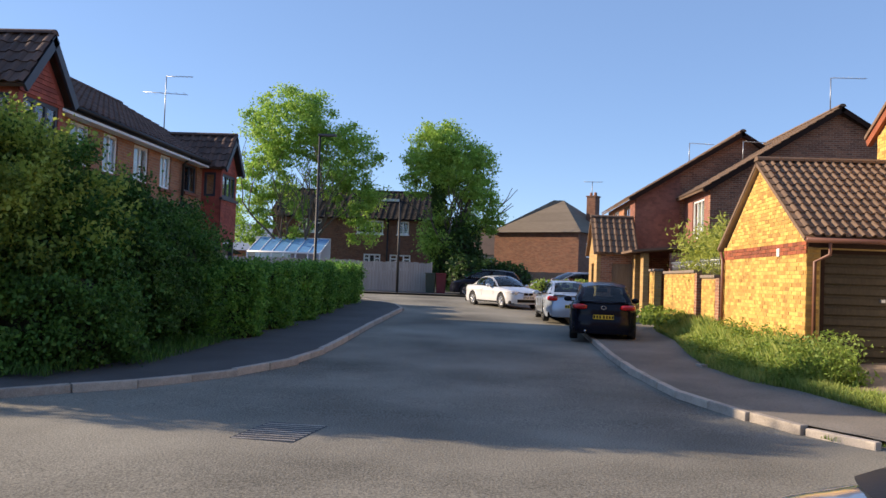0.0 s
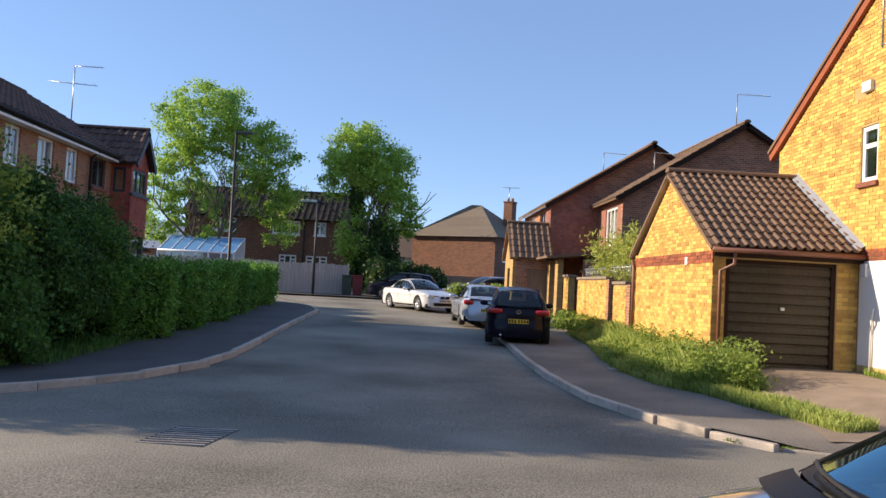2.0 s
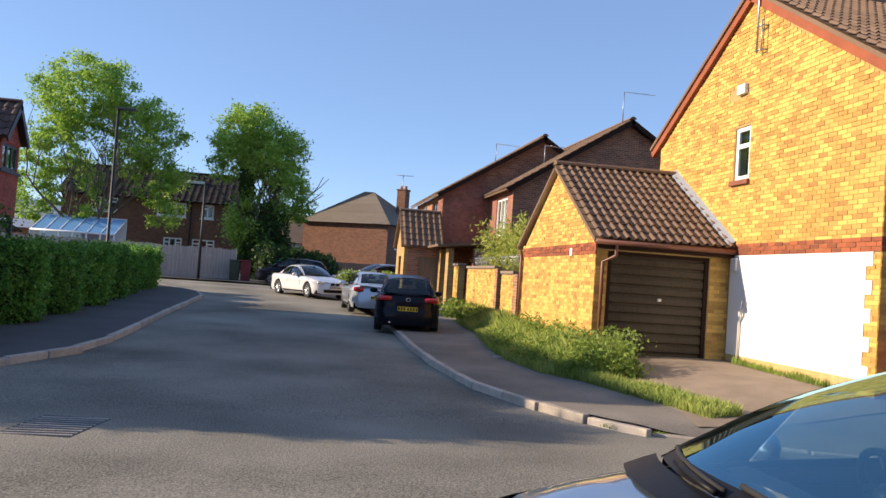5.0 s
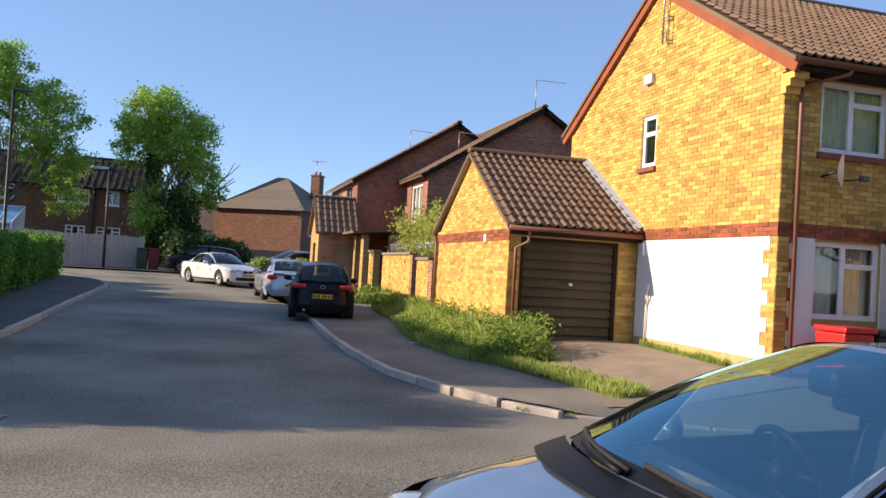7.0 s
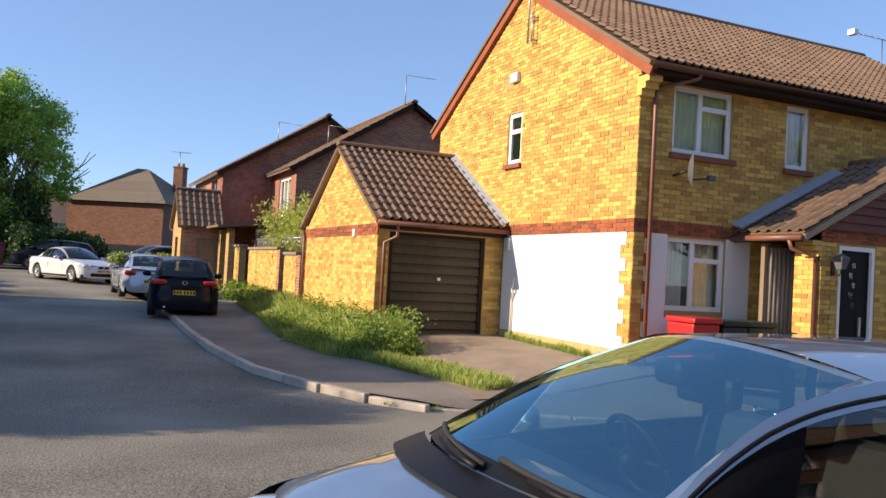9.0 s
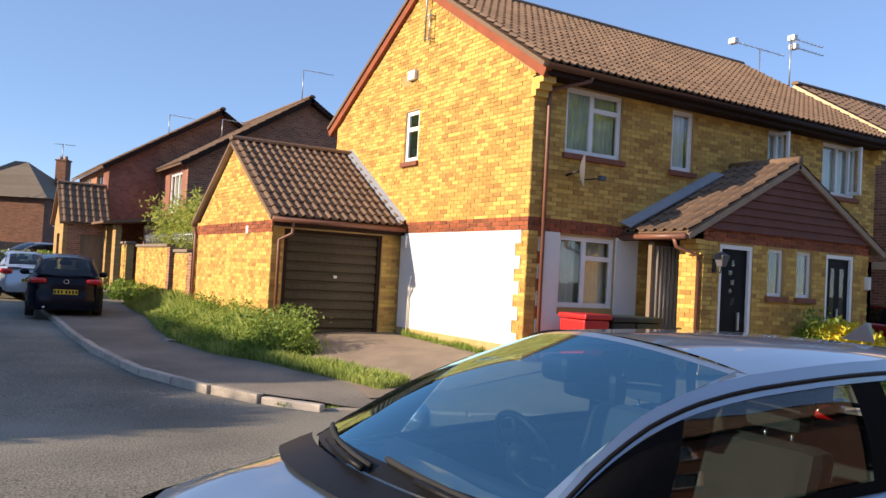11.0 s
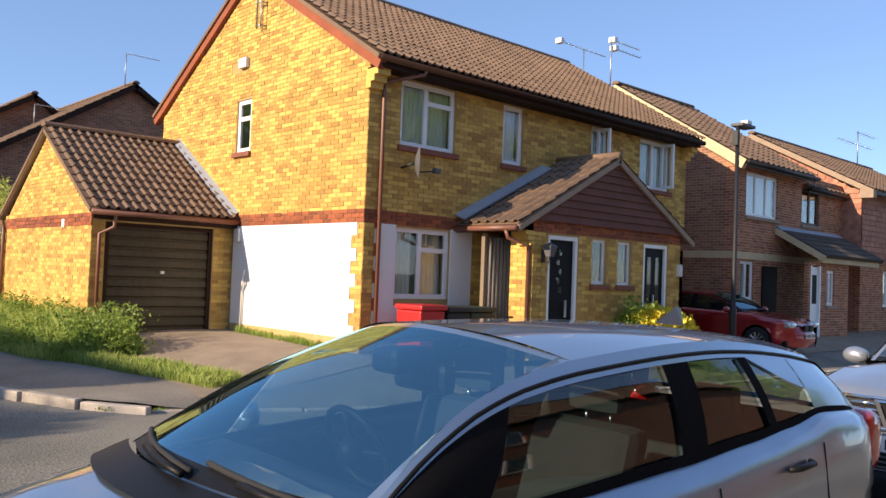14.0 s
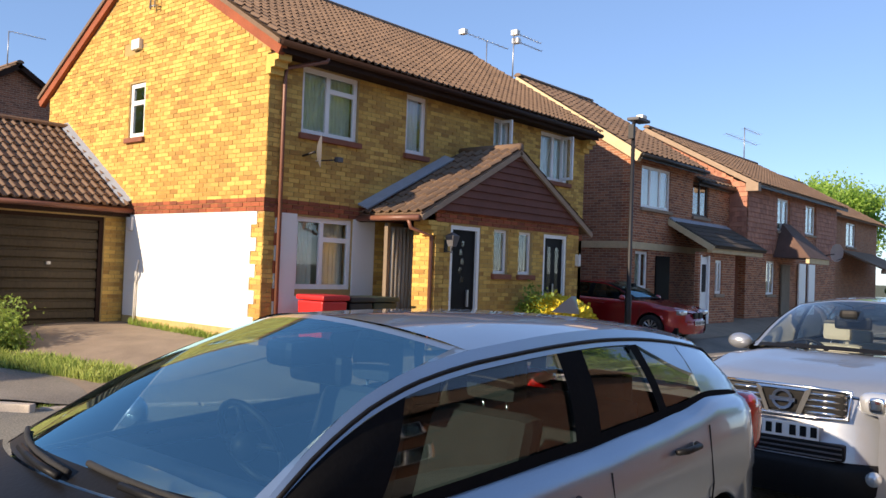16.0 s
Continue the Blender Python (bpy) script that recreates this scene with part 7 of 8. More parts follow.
    # glasshouse
    wt, rt = s["wstop"], s["rrtop"]      # (centre u, corner u, half width, corner z, centre z)

    def ws(q, k):
        lo = (cw[0] - (cw[0] - cw[1]) * q * q, cw[2] * q, lerp(cw[4], cw[3], q * q))
        hi = (wt[0] - (wt[0] - wt[1]) * q * q, wt[2] * q, lerp(wt[4], wt[3], q * q))
        b = (0.035 + s.get("bow", 0.0) * max(0.0, q) ** 24) * math.sin(math.pi * k)
        return (lerp(lo[0], hi[0], k) + b * 0.6, lerp(lo[1], hi[1], k), lerp(lo[2], hi[2], k) + b)

    def rs(q, k):
        lo = (rw[0] + (rw[1] - rw[0]) * q * q, rw[2] * q, lerp(rw[4], rw[3], q * q))
        hi = (rt[0] + (rt[1] - rt[0]) * q * q, rt[2] * q, lerp(rt[4], rt[3], q * q))
        b = 0.03 * math.sin(math.pi * k)
        return (lerp(lo[0], hi[0], k) - b, lerp(lo[1], hi[1], k), lerp(lo[2], hi[2], k) + b * 0.5)

    def roof_pt(q, k):
        u = lerp(wt[0] - (wt[0] - wt[1]) * q * q, rt[0] + (rt[1] - rt[0]) * q * q, k)
        z = lerp(lerp(wt[4], rt[4], k) + s["crown"] * math.sin(math.pi * k), lerp(wt[3], rt[3], k) + (s.get("rail", 0.04) if q > 0 else s.get("far_rail", s.get("rail", 0.04))) * math.sin(math.pi * k), q * q * abs(q) ** 0.5)
        return (u, lerp(wt[2], rt[2], k) * q + 0.02 * math.sin(math.pi * k) * q, z)
    glass = s.get("glass", CAR_GLASS)
    q_far = 0.91 if s.get("far_pillar") else 0.94
    qs = steps(-q_far, 0.94, 14)
    grid("windscreen", [[ws(q, k) for q in qs] for k in steps(0.05, 0.96, 8)], s.get("wsglass", glass), t)
    grid("rear_window", [[rs(q, k) for q in steps(-0.86, 0.86, 12)] for k in steps(0.06, 0.94, 6)], glass, t)
    for side in (1, -1):
        grid("pillar", [[ws(side * q, k) for q in (q_far if side < 0 else 0.94, 1.0)] for k in steps(-0.02, 1.0, 8)], MATTBLK if side < 0 and s.get("far_pillar") else s.get("pillar") or body, t)
        grid("rear_pillar", [[rs(side * q, k) for q in (0.86, 0.93, 1.0)] for k in steps(0, 1.0, 6)], body, t)
    grid("screen_trim", [[ws(q, k) for q in steps(-1, 1, 14)] for k in (-0.01, 0.05)], BLKTRIM, t)
    grid("screen_trim", [[ws(q, k) for q in steps(-0.94, 0.94, 14)] for k in (0.96, 1.0)], body, t)
    grid("tailgate_edge", [[rs(q, k) for q in steps(-0.86, 0.86, 12)] for k in (0.94, 1.0)], body, t)
    grid("tailgate_edge", [[rs(q, k) for q in steps(-0.86, 0.86, 12)] for k in (-0.02, 0.06)], body, t)
    grid("roof", [[roof_pt(q, k) for q in steps(-1, 1, 16)] for k in steps(0, 1, 14)], body, t)
    # sides: rail from the windscreen's foot over the roof's edge to the rear glass's foot
    rails = {}
    for sd_ in (1, -1):
        pts_ = [ws(sd_, k) for k in steps(0, 1, 8)] + [roof_pt(sd_, k) for k in steps(0, 1, 12)][1:] + [rs(sd_, 1 - k) for k in steps(0, 1, 6)][1:]
        rails[sd_] = [(p[0], abs(p[1]), p[2]) for p in pts_]

    def rail_at(u, side):
        rail = rails[side]
        for a, b in zip(rail, rail[1:]):
            if b[0] <= u <= a[0]:
                f = (a[0] - u) / max(1e-6, a[0] - b[0])
                return [lerp(a[i], b[i], f) for i in range(3)]
        return list(rail[0] if u > rail[0][0] else rail[-1])

    def side_pt(u, f, side, inset=0.0):
        top = rail_at(u, side)
        b = (half(u) * 0.86, curve(belt, u) + 0.01)
        return (u, side * (lerp(b[0], top[1], f) + 0.03 * math.sin(math.pi * f) - inset), lerp(b[1], top[2], f))
    # each window: front and rear edge, how far each leans forward at its top, and how high the glass reaches at its rear edge
    spans = [(*w, 0.0, 0.0, 1.0)[:5] if len(w) == 2 else w for w in s["windows"]]
    u_hi, u_lo = cw[1] - 0.02, rw[1] + 0.02
    gt = s.get("glass_top", 0.90)
    for side in (1, -1):
        rows = [[side_pt(u, f, side) for f in (gt, (gt + 1) / 2, 1.0)] for u in steps(u_hi, u_lo, 40)]
        grid("roof_rail", rows, body, t)
        tube("roof_seam", [side_pt(u, s.get("seam_f", 0.985), side, -0.004) for u in steps(u_hi - 0.03, u_lo + 0.1, 40)], 0.008, BLKTRIM, t, sides=5)
        rows = [[side_pt(u, f, side) for f in (0.0, 0.05, 0.10)] for u in steps(u_hi, u_lo, 40)]
        grid("waist_trim", rows, MATTBLK, t)
        edges = [(u_hi, 0.0)] + [e for a, b, sa, sb, _ in spans for e in ((a, sa), (b, sb))] + [(u_lo, 0.0)]
        for i in range(0, len(edges), 2):
            (a, sa), (b, sb) = edges[i], edges[i + 1]
            last = i == len(edges) - 2
            rows = [[side_pt(lerp(a + sa * f, b + sb * f, k), f, side, -0.002) for f in steps(0.10, gt, 5)] for k in steps(0, 1, 6)]
            grid("door_pillar", rows, body if last else MATTBLK, t)
        for a, b, sa, sb, cut in spans:
            tops = [lerp(1.0, cut, k) for k in steps(0, 1, 10)]
            rows = [[side_pt(lerp(a + sa * f * q, b + sb * f * q, k), f * q, side, 0.012) for f in steps(0.08, gt + 0.01, 6)] for k, q in zip(steps(0, 1, 10), tops)]
            grid("side_window", rows, glass, t)
            if cut < 1:
                rows = [[side_pt(lerp(a, b, k) + lerp(sa, sb, k) * f, f, side, 0.0) for f in (lerp(0.10, gt, q), lerp(lerp(0.10, gt, q), gt, 0.5), gt)] for k, q in zip(steps(0, 1, 10), tops)]
                grid("quarter_panel", rows, body, t)
        # mirror, handles, door seams
        mu = s.get("mirror_u", cw[1] - 0.3) if side > 0 else s.get("far_mirror_u", s.get("mirror_u", cw[1] - 0.3))
        bm = bmesh.new()
        bmesh.ops.create_icosphere(bm, subdivisions=3, radius=1)
        for v in bm.verts:
            v.co = Vector((mu + v.co.x * (0.085 if v.co.x > 0 else 0.05), side * (W + 0.09) + v.co.y * 0.115, curve(belt, mu) + 0.06 + v.co.z * 0.075))
        mi = part("door_mirror", bm, s.get("mirror", body), t, "", True)
        box("mirror_arm", (mu - 0.03, side * W * 0.88, curve(belt, mu) - 0.01), (mu + 0.03, side * (W + 0.05), curve(belt, mu) + 0.03), BLKTRIM, mi)
        for hu in s["handles"]:
            hz = curve(belt, hu) - 0.115
            tube("door_handle", [(hu + 0.10, side * half(hu) * 0.985, hz), (hu + 0.06, side * (half(hu) * 0.985 + 0.03), hz + 0.005), (hu - 0.08, side * (half(hu) * 0.985 + 0.03), hz + 0.01), (hu - 0.11, side * half(hu) * 0.985, hz + 0.01)], 0.014, s.get("handle", body), t)
        for du in s.get("seams", ()):
            tube("door_seam", [(du, side * (half(du) * 0.965 + 0.002), curve(belt, du) - 0.07), (du, side * (half(du) * 1.0 + 0.001), max(0.74, low(du) + 0.03)), (du + 0.02, side * (half(du) * 0.985 + 0.002), 0.5), (du + 0.03, side * half(du) * 0.98, 0.3)], 0.004, BLKTRIM, t, sides=4)
        tube("sill_trim", [(wf - wr - 0.08, side * W * 0.985, 0.26), (wb_ + wr + 0.08, side * W * 0.985, 0.26)], 0.03, BLKTRIM, t)
    return t


def lamp_patch(t, name, u, v, z, du, dv, dz, m, label=""):
    bm = bmesh.new()
    bmesh.ops.create_icosphere(bm, subdivisions=3, radius=1)
    for q in bm.verts:
        c = q.co
        sq = lambda a: math.copysign(abs(a) ** 0.55, a)
        q.co = Vector((u + sq(c.x) * du, v + sq(c.y) * dv, z + sq(c.z) * dz))
    return part(name, bm, m, t, label, True)


def plate(t, u, z, m, sg, tilt=0.0, n=7):
    p = box("number_plate", (u - 0.008, -0.26, z - 0.055), (u + 0.008, 0.26, z + 0.055), m, t, "number plate with plain dark bars", 0.004)
    for i in range(n):
        y = -0.215 + i * 0.43 / (n - 1) + (0.012 if i > 3 else -0.012)
        box("plate_bar", (u + sg * 0.008, y - 0.022, z - 0.036), (u + sg * 0.011, y + 0.022, z + 0.036), BLKTRIM, p)


def seat(t, u, v, m, back=True, z0=0.0):
    bm = bmesh.new()
    bm_box(bm, (u - 0.05, v - 0.25, 0.42 + z0), (u + 0.48, v + 0.25, 0.60 + z0), 0.06)
    st = part("seat", bm, m, t)
    bm = bmesh.new()
    bm_box(bm, (u - 0.10, v - 0.25, 0.55 + z0), (u + 0.06, v + 0.25, 1.13 + z0), 0.06)
    for q in bm.verts:
        q.co.x -= (q.co.z - 0.55 - z0) * 0.32
    part("backrest", bm, m, st)
    bm = bmesh.new()
    bm_box(bm, (u - 0.31, v - 0.13, 1.16 + z0), (u - 0.20, v + 0.13, 1.36 + z0), 0.04)
    hd = part("headrest", bm, m, st)
    for d in (-0.06, 0.06):
        tube("headrest_rod", [(u - 0.25, v + d, 1.08 + z0), (u - 0.255, v + d, 1.18 + z0)], 0.008, CHROME, hd, sides=5)


def interior(t, u_dash, m, wheel_v=-0.34, z_dash=0.98, rows=(0.0, -0.85), wide=0.62, wheel_off=0.24, mirror_back=0.0):
    g_rows = []
    for q in steps(-1, 1, 12):
        g_rows.append([(u_dash + 0.42 - 0.16 * q * q, wide * q, z_dash - 0.02), (u_dash + 0.1, wide * q, z_dash + (0.035 if abs(q * wide - wheel_v) < 0.2 else 0.0)), (u_dash - 0.05, wide * q, z_dash - 0.03), (u_dash - 0.10, wide * q, z_dash - 0.16), (u_dash + 0.02, wide * q, 0.5)])
    grid("dashboard", g_rows, DASH, t)
    n = 22
    c = Vector((u_dash - wheel_off, wheel_v, z_dash - 0.03))
    ax = Vector((-0.90, 0, 0.42)).normalized()
    e1, e2 = Vector((0, 1, 0)), ax.cross(Vector((0, 1, 0)))
    ring = [c + (e1 * math.cos(6.2832 * k / n) + e2 * math.sin(6.2832 * k / n)) * 0.185 for k in range(n + 1)]
    sw = tube("steering_wheel", ring, 0.016, BLKTRIM, t)
    bm = bmesh.new()
    bmesh.ops.create_icosphere(bm, subdivisions=2, radius=0.065)
    for q in bm.verts:
        q.co = c - ax * 0.03 + q.co
    part("hub", bm, BLKTRIM, sw, "", True)
    for a in (0, math.pi, -math.pi / 2):
        tube("spoke", [c - ax * 0.02, c + (e1 * math.cos(a) + e2 * math.sin(a)) * 0.18], 0.014, BLKTRIM, sw, sides=5)
    for v in (-0.35, 0.35):
        seat(t, rows[0], v, m)
    bm = bmesh.new()
    bm_box(bm, (rows[1] - 0.05, -wide + 0.05, 0.42), (rows[1] + 0.45, wide - 0.05, 0.6), 0.05)
    rb_ = part("rear_bench", bm, m, t)
    bm = bmesh.new()
    bm_box(bm, (rows[1] - 0.14, -wide + 0.05, 0.5), (rows[1] + 0.02, wide - 0.05, 1.10), 0.05)
    for q in bm.verts:
        q.co.x -= (q.co.z - 0.5) * 0.25
    part("rear_backrest", bm, m, rb_)
    for v in (-0.38, 0.38):
        bm = bmesh.new()
        bm_box(bm, (rows[1] - 0.33, v - 0.12, 1.06), (rows[1] - 0.22, v + 0.12, 1.22), 0.03)
        part("rear_headrest", bm, m, rb_)
    box("cabin_floor", (rows[1] - 0.6, -wide, 0.33), (u_dash + 0.3, wide, 0.37), BLKTRIM, t)
    for v in (-1, 1):
        box("door_lining", (rows[1] - 0.5, v * (wide + 0.05), 0.35), (u_dash + 0.25, v * (wide + 0.085), 0.93), BLKTRIM, t)
    bm = bmesh.new()
    um = u_dash - mirror_back
    bm_box(bm, (um - 0.42, -0.17, z_dash + 0.24), (um - 0.35, 0.14, z_dash + 0.36), 0.032)
    bm_box(bm, (um - 0.38, -0.08, z_dash + 0.32), (um - 0.16, 0.08, z_dash + 0.42), 0.035)
    part("rear_view_mirror", bm, BLKTRIM, t)


HATCH = dict(L=4.14, W=1.74, H=1.55, front=0.82, rear=0.66, wheel_r=0.31,
             belt=[(2.07, 0.72), (1.75, 0.84), (1.2, 0.94), (0.4, 0.935), (-0.6, 0.945), (-1.4, 0.995), (-2.07, 1.03)],
             deck=[(2.07, 0.70), (1.9, 0.84), (1.5, 1.0), (1.2, 1.045), (0, 1.0), (-1.8, 1.03), (-2.07, 1.0)],
             cowl=(1.36, 1.12, 0.69, 1.035, 1.065), wstop=(0.34, 0.17, 0.62, 1.42, 1.505), rrtop=(-1.80, -1.70, 0.52, 1.365, 1.445), rearbase=(-2.02, -1.88, 0.66, 1.02, 1.02),
             crown=0.045, rail=0.055, windows=[(0.80, -0.32), (-0.50, -1.20), (-1.26, -1.56)], handles=(-0.05, -1.10), seams=(1.0, -0.42, -1.30), wsglass=SCREEN, glass=SIDE, mirror_u=0.58, pillar=None, far_pillar=True)
BLUEGREY = paint("blue_grey_metallic", (0.33, 0.40, 0.48), 0.8, 0.32)
NEAR = dict(HATCH, tail=-2.33, rear=0.82, cowl=(1.29, 1.12, 0.69, 1.035, 1.065), wstop=(0.30, 0.17, 0.62, 1.42, 1.505),
            belt=[(2.07, 0.72), (1.75, 0.84), (1.2, 0.945), (0.4, 0.975), (-0.4, 1.0), (-0.9, 1.03), (-1.3, 1.06), (-1.6, 1.10), (-2.33, 1.06)],
            deck=[(2.07, 0.70), (1.9, 0.84), (1.5, 1.0), (1.2, 1.045), (0, 1.0), (-2.1, 1.05), (-2.33, 1.0)],
            rrtop=(-2.04, -1.92, 0.54, 1.345, 1.41), rearbase=(-2.29, -2.12, 0.67, 1.05, 1.05),
            windows=[(0.74, -0.37, -0.24, 0.02, 1.0), (-0.56, -1.10, 0.02, 0.16, 1.0), (-1.17, -1.55, 0.14, 0.05, 0.42)], glass_top=0.84, seam_f=0.90,
            handles=(-0.10, -1.13), seams=(1.0, -0.48, -1.42), handle=BLKTRIM, mirror_u=0.88, far_mirror_u=0.52, bow=0.05, rail=0.075, far_rail=0.05)
near = car("hatchback_car", (2.68, 2.53, 0.10), 180, "blue-grey metallic hatchback parked at the roadside", BLUEGREY, NEAR)
interior(near, 0.76, CLOTH, rows=(-0.12, -0.98), z_dash=1.0, wheel_off=0.42, mirror_back=0.10)
lamp_patch(near, "tail_lamp", -2.19, 0.67, 0.91, 0.13, 0.13, 0.17, REDLENS, "red tail lamp")
lamp_patch(near, "tail_lamp", -2.19, -0.67, 0.91, 0.13, 0.13, 0.17, REDLENS, "red tail lamp")
for v in (-0.58, 0.58):
    lamp_patch(near, "headlamp", 1.76, v, 0.76, 0.16, 0.12, 0.07, CLEARLENS, "clear headlamp")
mesh("roof_fin", [(-1.32, 0, 1.49), (-1.56, 0.028, 1.475), (-1.56, -0.028, 1.475), (-1.52, 0, 1.575), (-1.57, 0, 1.57)], [(0, 1, 3), (0, 3, 2), (1, 4, 3), (2, 3, 4), (1, 2, 4)], BLUEGREY, near)
# black trim up the far edge of the windscreen
trim = [(1.13 - 0.93 * k + 0.02 * math.sin(math.pi * k), -lerp(0.655, 0.585, k), 1.025 + 0.385 * k + 0.035 * math.sin(math.pi * k)) for k in steps(0.02, 1.0, 10)]
tube("pillar_trim", trim + [(0.02, -0.58, 1.425), (-0.25, -0.58, 1.438), (-0.6, -0.575, 1.44)], 0.016, MATTBLK, near, "black windscreen trim")
# wipers, scuttle panel
sc_rows = []
for q in steps(-1, 1, 16):
    sc_rows.append([(1.31 - 0.17 * q * q, 0.73 * q, 1.058 - 0.03 * q * q), (1.36 - 0.17 * q * q, 0.745 * q, 1.043 - 0.035 * q * q), (1.44 - 0.17 * q * q, 0.75 * q, 1.018 - 0.04 * q * q)])
grid("scuttle_panel", sc_rows, BLKTRIM, near, "matt black scuttle panel")
for q0, q1 in ((0.12, -0.86), (0.92, 0.14)):
    pts_ = []
    for k in range(6):
        q = lerp(q0, q1, k / 5)
        kk = 0.02 + 0.05 * k / 5
        pts_.append((1.29 - 0.17 * q * q - 1.0 * kk + 0.02, 0.69 * q, 1.075 - 0.03 * q * q + 0.42 * kk))
    wp = tube("wiper", [(p[0] + 0.03, p[1], p[2] - 0.005) for p in pts_[:4]], 0.012, BLKTRIM, near)
    tube("wiper_blade", pts_, 0.010, RUBBER, wp)

SILV = paint("silver_metallic", (0.36, 0.38, 0.42), 0.6, 0.36)
SUV = dict(L=4.32, W=1.78, H=1.61, front=0.86, rear=0.82, wheel_r=0.35,
           belt=[(2.16, 0.90), (1.8, 0.99), (1.2, 1.08), (0, 1.08), (-1.4, 1.11), (-2.16, 1.1)],
           deck=[(2.16, 0.90), (1.95, 1.02), (1.5, 1.10), (1.1, 1.15), (0, 1.1), (-1.9, 1.12), (-2.16, 1.05)],
           cowl=(1.06, 0.84, 0.72, 1.14, 1.17), wstop=(0.26, 0.10, 0.57, 1.50, 1.57), rrtop=(-1.80, -1.7, 0.56, 1.46, 1.54), rearbase=(-2.05, -1.9, 0.66, 1.1, 1.1),
           crown=0.04, rail=0.05, windows=[(0.58, -0.26), (-0.42, -1.15), (-1.22, -1.55)], handles=(-0.15, -1.1), seams=(0.80, -0.34), wsglass=CAR_GLASS, mirror_u=0.50)
suv = car("suv_car", (8.62, 2.06, 0.08), 179, "silver metallic family SUV with chrome grille parked behind", SILV, SUV)
interior(suv, 0.78, CREAM, rows=(-0.1, -1.0), z_dash=1.07)
GU, GV = 2.155, 0.075
gr = box("grille", (GU - 0.05, -0.42, 0.78), (GU + 0.02, 0.42, 0.955), BLKTRIM, suv, "black grille with chrome bars", 0.02)
for i in range(4):
    for a, b in ((-0.42, -0.15), (0.15, 0.42)):
        tube("grille_bar", [(GU + 0.025 - (0.02 if a < 0 else 0), a, 0.80 + i * 0.043), (GU + 0.025 - (0.02 if a > 0 else 0), b, 0.80 + i * 0.043)], 0.013, CHROME, gr, sides=6)
tube("grille_rim", [(GU, -0.45, 0.965), (GU + 0.03, -0.2, 0.972), (GU + 0.03, 0.2, 0.972), (GU, 0.45, 0.965), (GU, 0.43, 0.775), (GU + 0.03, 0.2, 0.765), (GU + 0.03, -0.2, 0.765), (GU, -0.43, 0.775), (GU, -0.45, 0.965)], 0.014, CHROME, gr, "chrome rim", 6)
mesh("grille_surround", [(GU + d, v, z) for d, q in ((0.035, 1.0), (0.05, 0.78)) for v, z in ((-0.20 * q, 0.87 + 0.10 * q), (0.20 * q, 0.87 + 0.10 * q), (0.12 * q, 0.87 - 0.11 * q), (-0.12 * q, 0.87 - 0.11 * q))],
     [(0, 1, 5, 4), (1, 2, 6, 5), (2, 3, 7, 6), (3, 0, 4, 7)], CHROME, gr)
n = 20
mesh("badge", [(GU + 0.055, GV * math.cos(6.2832 * k / n) * f, 0.875 + GV * math.sin(6.2832 * k / n) * f) for f in (1.0, 0.72) for k in range(n)], [(k, (k + 1) % n, n + (k + 1) % n, n + k) for k in range(n)], CHROME, gr)
box("badge_bar", (GU + 0.05, -0.09, 0.86), (GU + 0.062, 0.09, 0.89), CHROME, gr)
plate(suv, 2.215, 0.665, PLATE_W, 1)
# black lower bumper with its air intake, bowed like the nose
rows = []
for z, o in ((0.20, 0.02), (0.28, 0.055), (0.42, 0.07), (0.475, 0.05), (0.48, 0.03)):
    rows.append([(2.165 + o - 0.15 * abs(k / 10) ** 3, 0.62 * 1.05 * k / 10, z) for k in range(-10, 11)])
grid("lower_bumper", rows, BLKTRIM, suv, "black plastic lower bumper")
ib = box("lower_grille", (2.12, -0.42, 0.485), (2.212, 0.42, 0.60), BLKTRIM, suv, "black slatted air intake", 0.02)
for i in range(3):
    tube("slat", [(2.215, -0.41, 0.505 + i * 0.036), (2.215, 0.41, 0.505 + i * 0.036)], 0.007, PLAST_G, ib, sides=5)
for v in (-1, 1):
    hl = lamp_patch(suv, "headlamp", 1.95, v * 0.63, 0.89, 0.16, 0.17, 0.085, CLEARLENS, "large clear headlamp")
    lamp_patch(hl, "bulb_reflector", 2.10, v * 0.60, 0.89, 0.02, 0.055, 0.055, CHROME)
    tube("fog_lamp", [(2.12, v * 0.60, 0.40), (2.17, v * 0.60, 0.40)], 0.05, CLEARLENS, suv, sides=14)

BLACKP = mat("black_blue_paint", (0.008, 0.009, 0.018), 0.25, 0.06, 3, 200, 0.0, coat=0.15, spec=0.15)
B_ = dict(HATCH, L=3.95, W=1.70, glass=CAR_GLASS_D, seams=(), handles=(-0.05, -0.95),
          belt=[(1.97, 0.72), (1.65, 0.82), (1.1, 0.94), (-0.6, 0.97), (-1.97, 1.0)], deck=[(1.97, 0.70), (1.8, 0.82), (1.1, 1.0), (-1.75, 1.0), (-1.97, 0.97)],
          rrtop=(-1.55, -1.45, 0.52, 1.36, 1.43), rearbase=(-1.92, -1.78, 0.66, 0.99, 0.99), windows=[(0.85, -0.15), (-0.32, -1.05)], tuck=0.6)
blk = car("hatchback_car", (3.04, 23.1, 0.31), 84, "black hatchback parked half on the pavement", BLACKP, B_)
interior(blk, 0.9, CLOTH, rows=(0.0, -0.85))
for v in (-1, 1):
    lamp_patch(blk, "tail_lamp", -1.89, v * 0.60, 0.87, 0.10, 0.19, 0.07, REDLENS, "red tail lamp")
plate(blk, -2.035, 0.62, PLATE_Y, -1)
tube("exhaust", [(-1.95, 0.45, 0.26), (-2.03, 0.45, 0.25)], 0.03, CHROME, blk)
n = 16
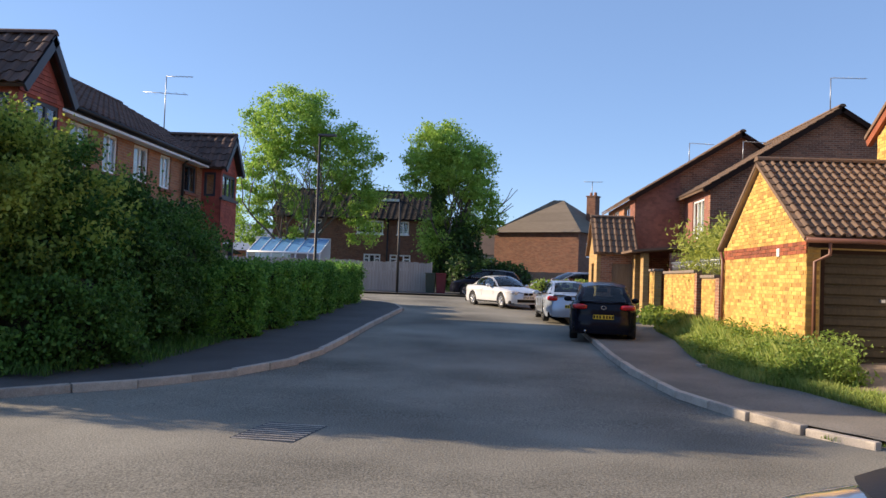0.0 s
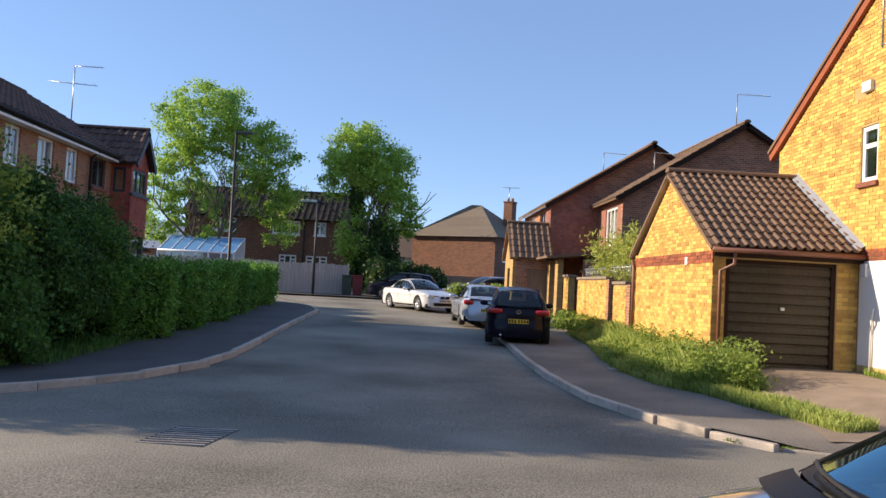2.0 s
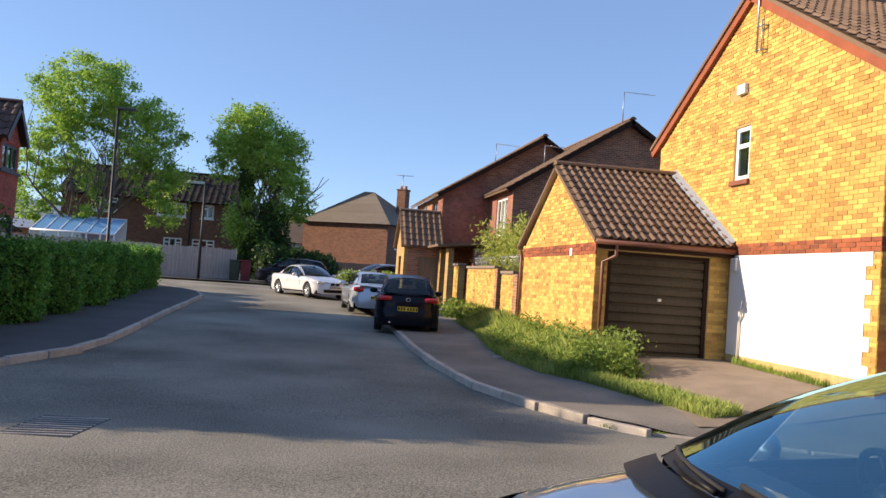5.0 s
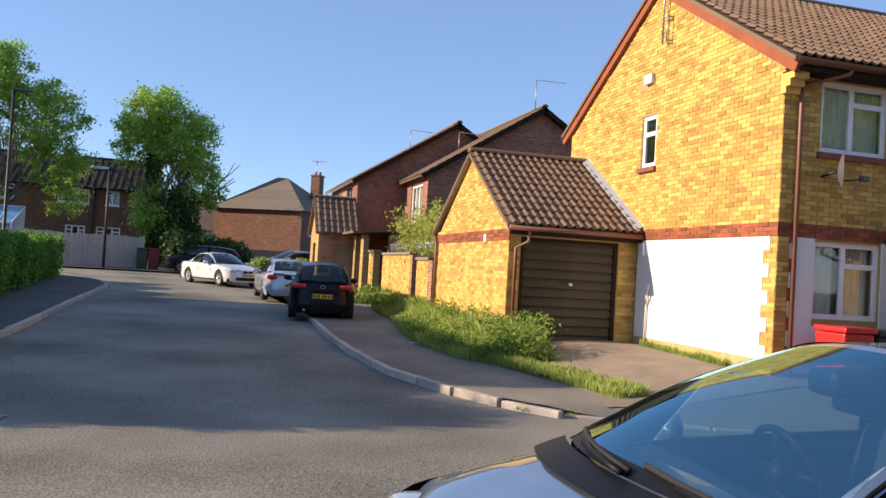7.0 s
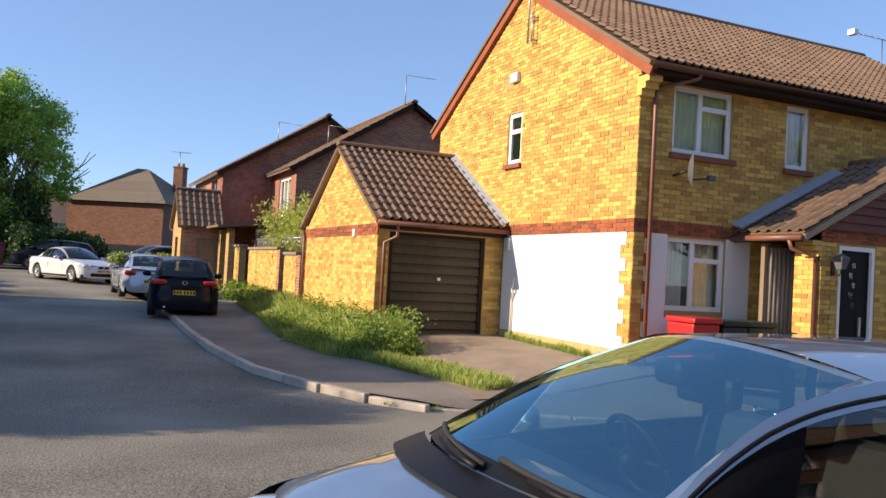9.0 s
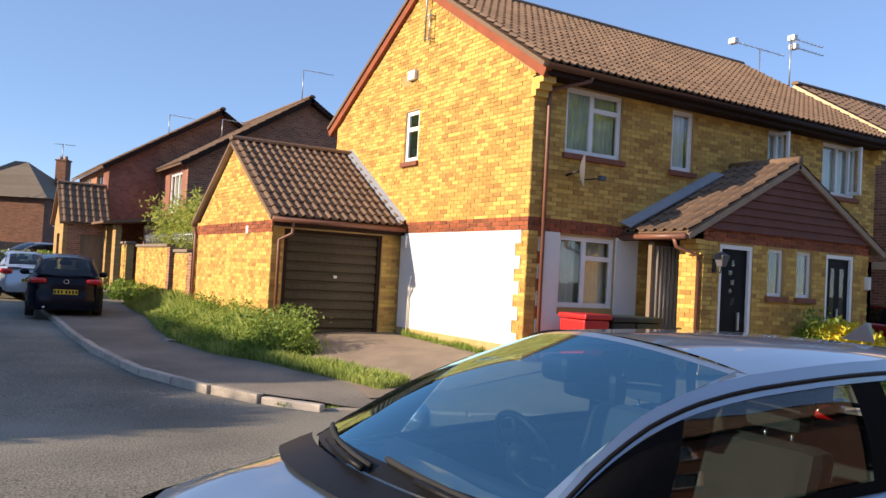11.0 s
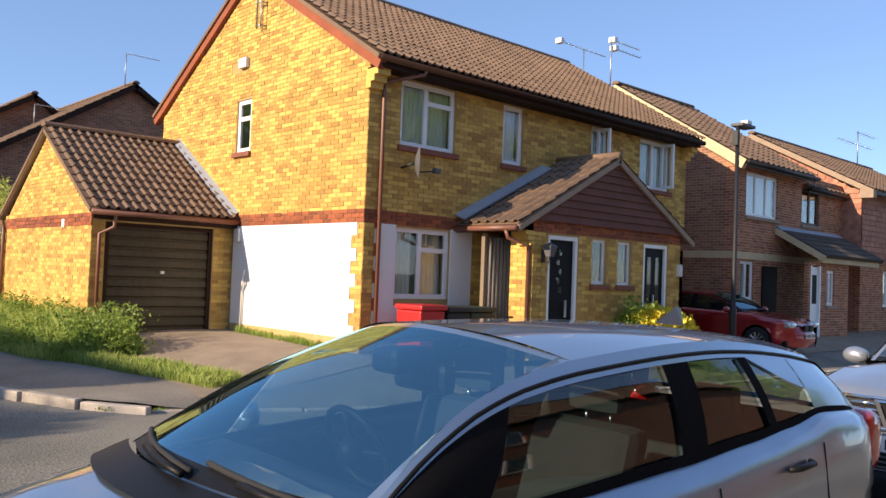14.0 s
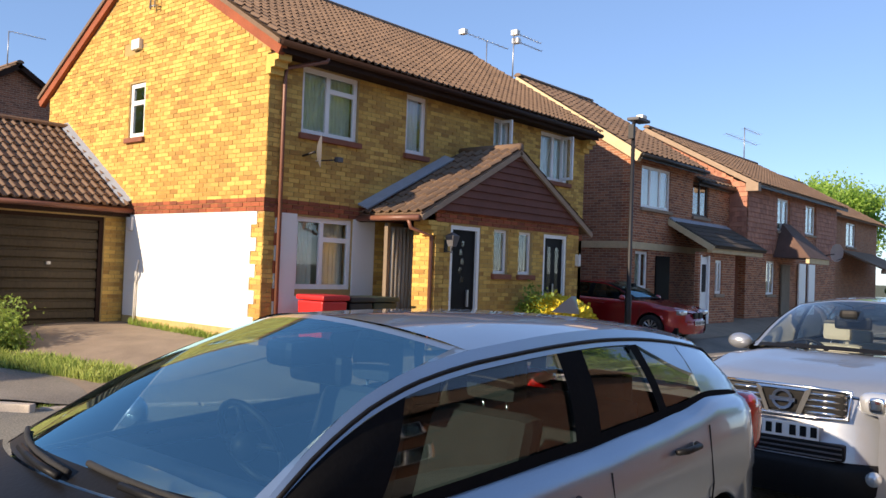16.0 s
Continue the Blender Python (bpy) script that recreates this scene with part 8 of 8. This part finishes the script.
mesh("badge", [(-2.03, 0.065 * math.cos(6.2832 * k / n) * f, 0.86 + 0.05 * math.sin(6.2832 * k / n) * f) for f in (1.0, 0.7) for k in range(n)], [(k, (k + 1) % n, n + (k + 1) % n, n + k) for k in range(n)], CHROME, blk)

SALOON = dict(L=4.5, W=1.77, H=1.42, front=0.80, rear=1.0, wheel_r=0.32,
              belt=[(2.25, 0.70), (1.8, 0.80), (1.0, 0.88), (-1.2, 0.93), (-2.25, 0.92)],
              deck=[(2.25, 0.66), (2.0, 0.76), (1.2, 0.92), (0, 0.95), (-1.5, 0.97), (-2.1, 0.96), (-2.25, 0.9)],
              cowl=(0.98, 0.76, 0.69, 0.93, 0.97), wstop=(0.12, -0.02, 0.55, 1.32, 1.38), rrtop=(-1.0, -0.95, 0.54, 1.30, 1.36), rearbase=(-1.68, -1.5, 0.64, 0.96, 0.98),
              crown=0.03, rail=0.04, windows=[(0.5, -0.35), (-0.48, -1.1)], handles=(-0.25, -1.1), seams=(0.75, -0.4))
PALEBLUE = paint("pale_silver_blue", (0.50, 0.56, 0.64), 0.5, 0.33)
sal = car("saloon_car", (2.55, 29.3, 0.44), 92, "pale silver-blue saloon parked along the kerb", PALEBLUE, SALOON)
interior(sal, 0.55, CLOTH, rows=(-0.15, -0.95), z_dash=0.9)
for v in (-1, 1):
    lamp_patch(sal, "tail_lamp", -2.14, v * 0.66, 0.80, 0.10, 0.17, 0.085, REDLENS, "red tail lamp")
plate(sal, -2.32, 0.55, PLATE_Y, -1)
WHITEP = paint("white_silver_paint", (0.72, 0.72, 0.72), 0.15, 0.3)
cou = car("coupe_car", (0.45, 37.0, 0.58), -62, "white two-door coupe parked across the junction", WHITEP, dict(SALOON, windows=[(0.5, -0.42), (-0.5, -1.15)], handles=(-0.3,), H=1.38))
interior(cou, 0.55, CLOTH, rows=(-0.15, -0.95), z_dash=0.9)
for v in (-1, 1):
    lamp_patch(cou, "headlamp", 2.06, v * 0.60, 0.66, 0.14, 0.17, 0.065, CLEARLENS, "headlamp")
    box("kidney_grille", (2.26, v * 0.12 - 0.09, 0.58), (2.32, v * 0.12 + 0.09, 0.68), BLKTRIM, cou, "", 0.02)
box("air_intake", (2.22, -0.5, 0.27), (2.30, 0.5, 0.40), BLKTRIM, cou, "", 0.02)
plate(cou, 2.32, 0.48, PLATE_W, 1)
REDP = paint("deep_red_metallic", (0.36, 0.012, 0.018), 0.3, 0.25)
red = car("hatchback_car", (19.25, 10.3, 0.27), -90, "deep red hatchback parked on the drive between houses", REDP, dict(HATCH, H=1.42, glass=CAR_GLASS_D, L=4.2,
          belt=[(2.1, 0.70), (1.7, 0.82), (1.0, 0.92), (-1.4, 0.98), (-2.1, 0.99)], deck=[(2.1, 0.66), (1.9, 0.78), (1.0, 0.96), (-1.8, 0.98), (-2.1, 0.95)],
          cowl=(0.98, 0.78, 0.68, 0.97, 1.0), wstop=(0.05, -0.08, 0.55, 1.33, 1.39), rrtop=(-1.5, -1.42, 0.53, 1.30, 1.36), rearbase=(-1.98, -1.8, 0.64, 0.97, 0.98), windows=[(0.5, -0.35), (-0.48, -1.25)]))
interior(red, 0.6, CLOTH, rows=(-0.2, -1.0), z_dash=0.92)
for v in (-1, 1):
    lamp_patch(red, "headlamp", 1.92, v * 0.60, 0.70, 0.14, 0.17, 0.075, CLEARLENS, "clear headlamp")
    box("kidney_grille", (2.06, v * 0.13 - 0.10, 0.56), (2.13, v * 0.13 + 0.10, 0.70), BLKTRIM, red, "", 0.02)
plate(red, 2.16, 0.46, PLATE_W, 1)
van = car("van", (4.2, 44.0, 0.75), 200, "silver van parked beyond the other cars", SILV, dict(SUV, L=4.6, mirror_u=0.7, glass=CAR_GLASS_D, windows=[(0.74, -0.2), (-0.36, -1.55)], handles=(-0.1,), seams=()))
dkc = car("hatchback_car", (-0.4, 46.2, 0.82), 185, "dark car in the shade of the trees", BLACKP, dict(B_))
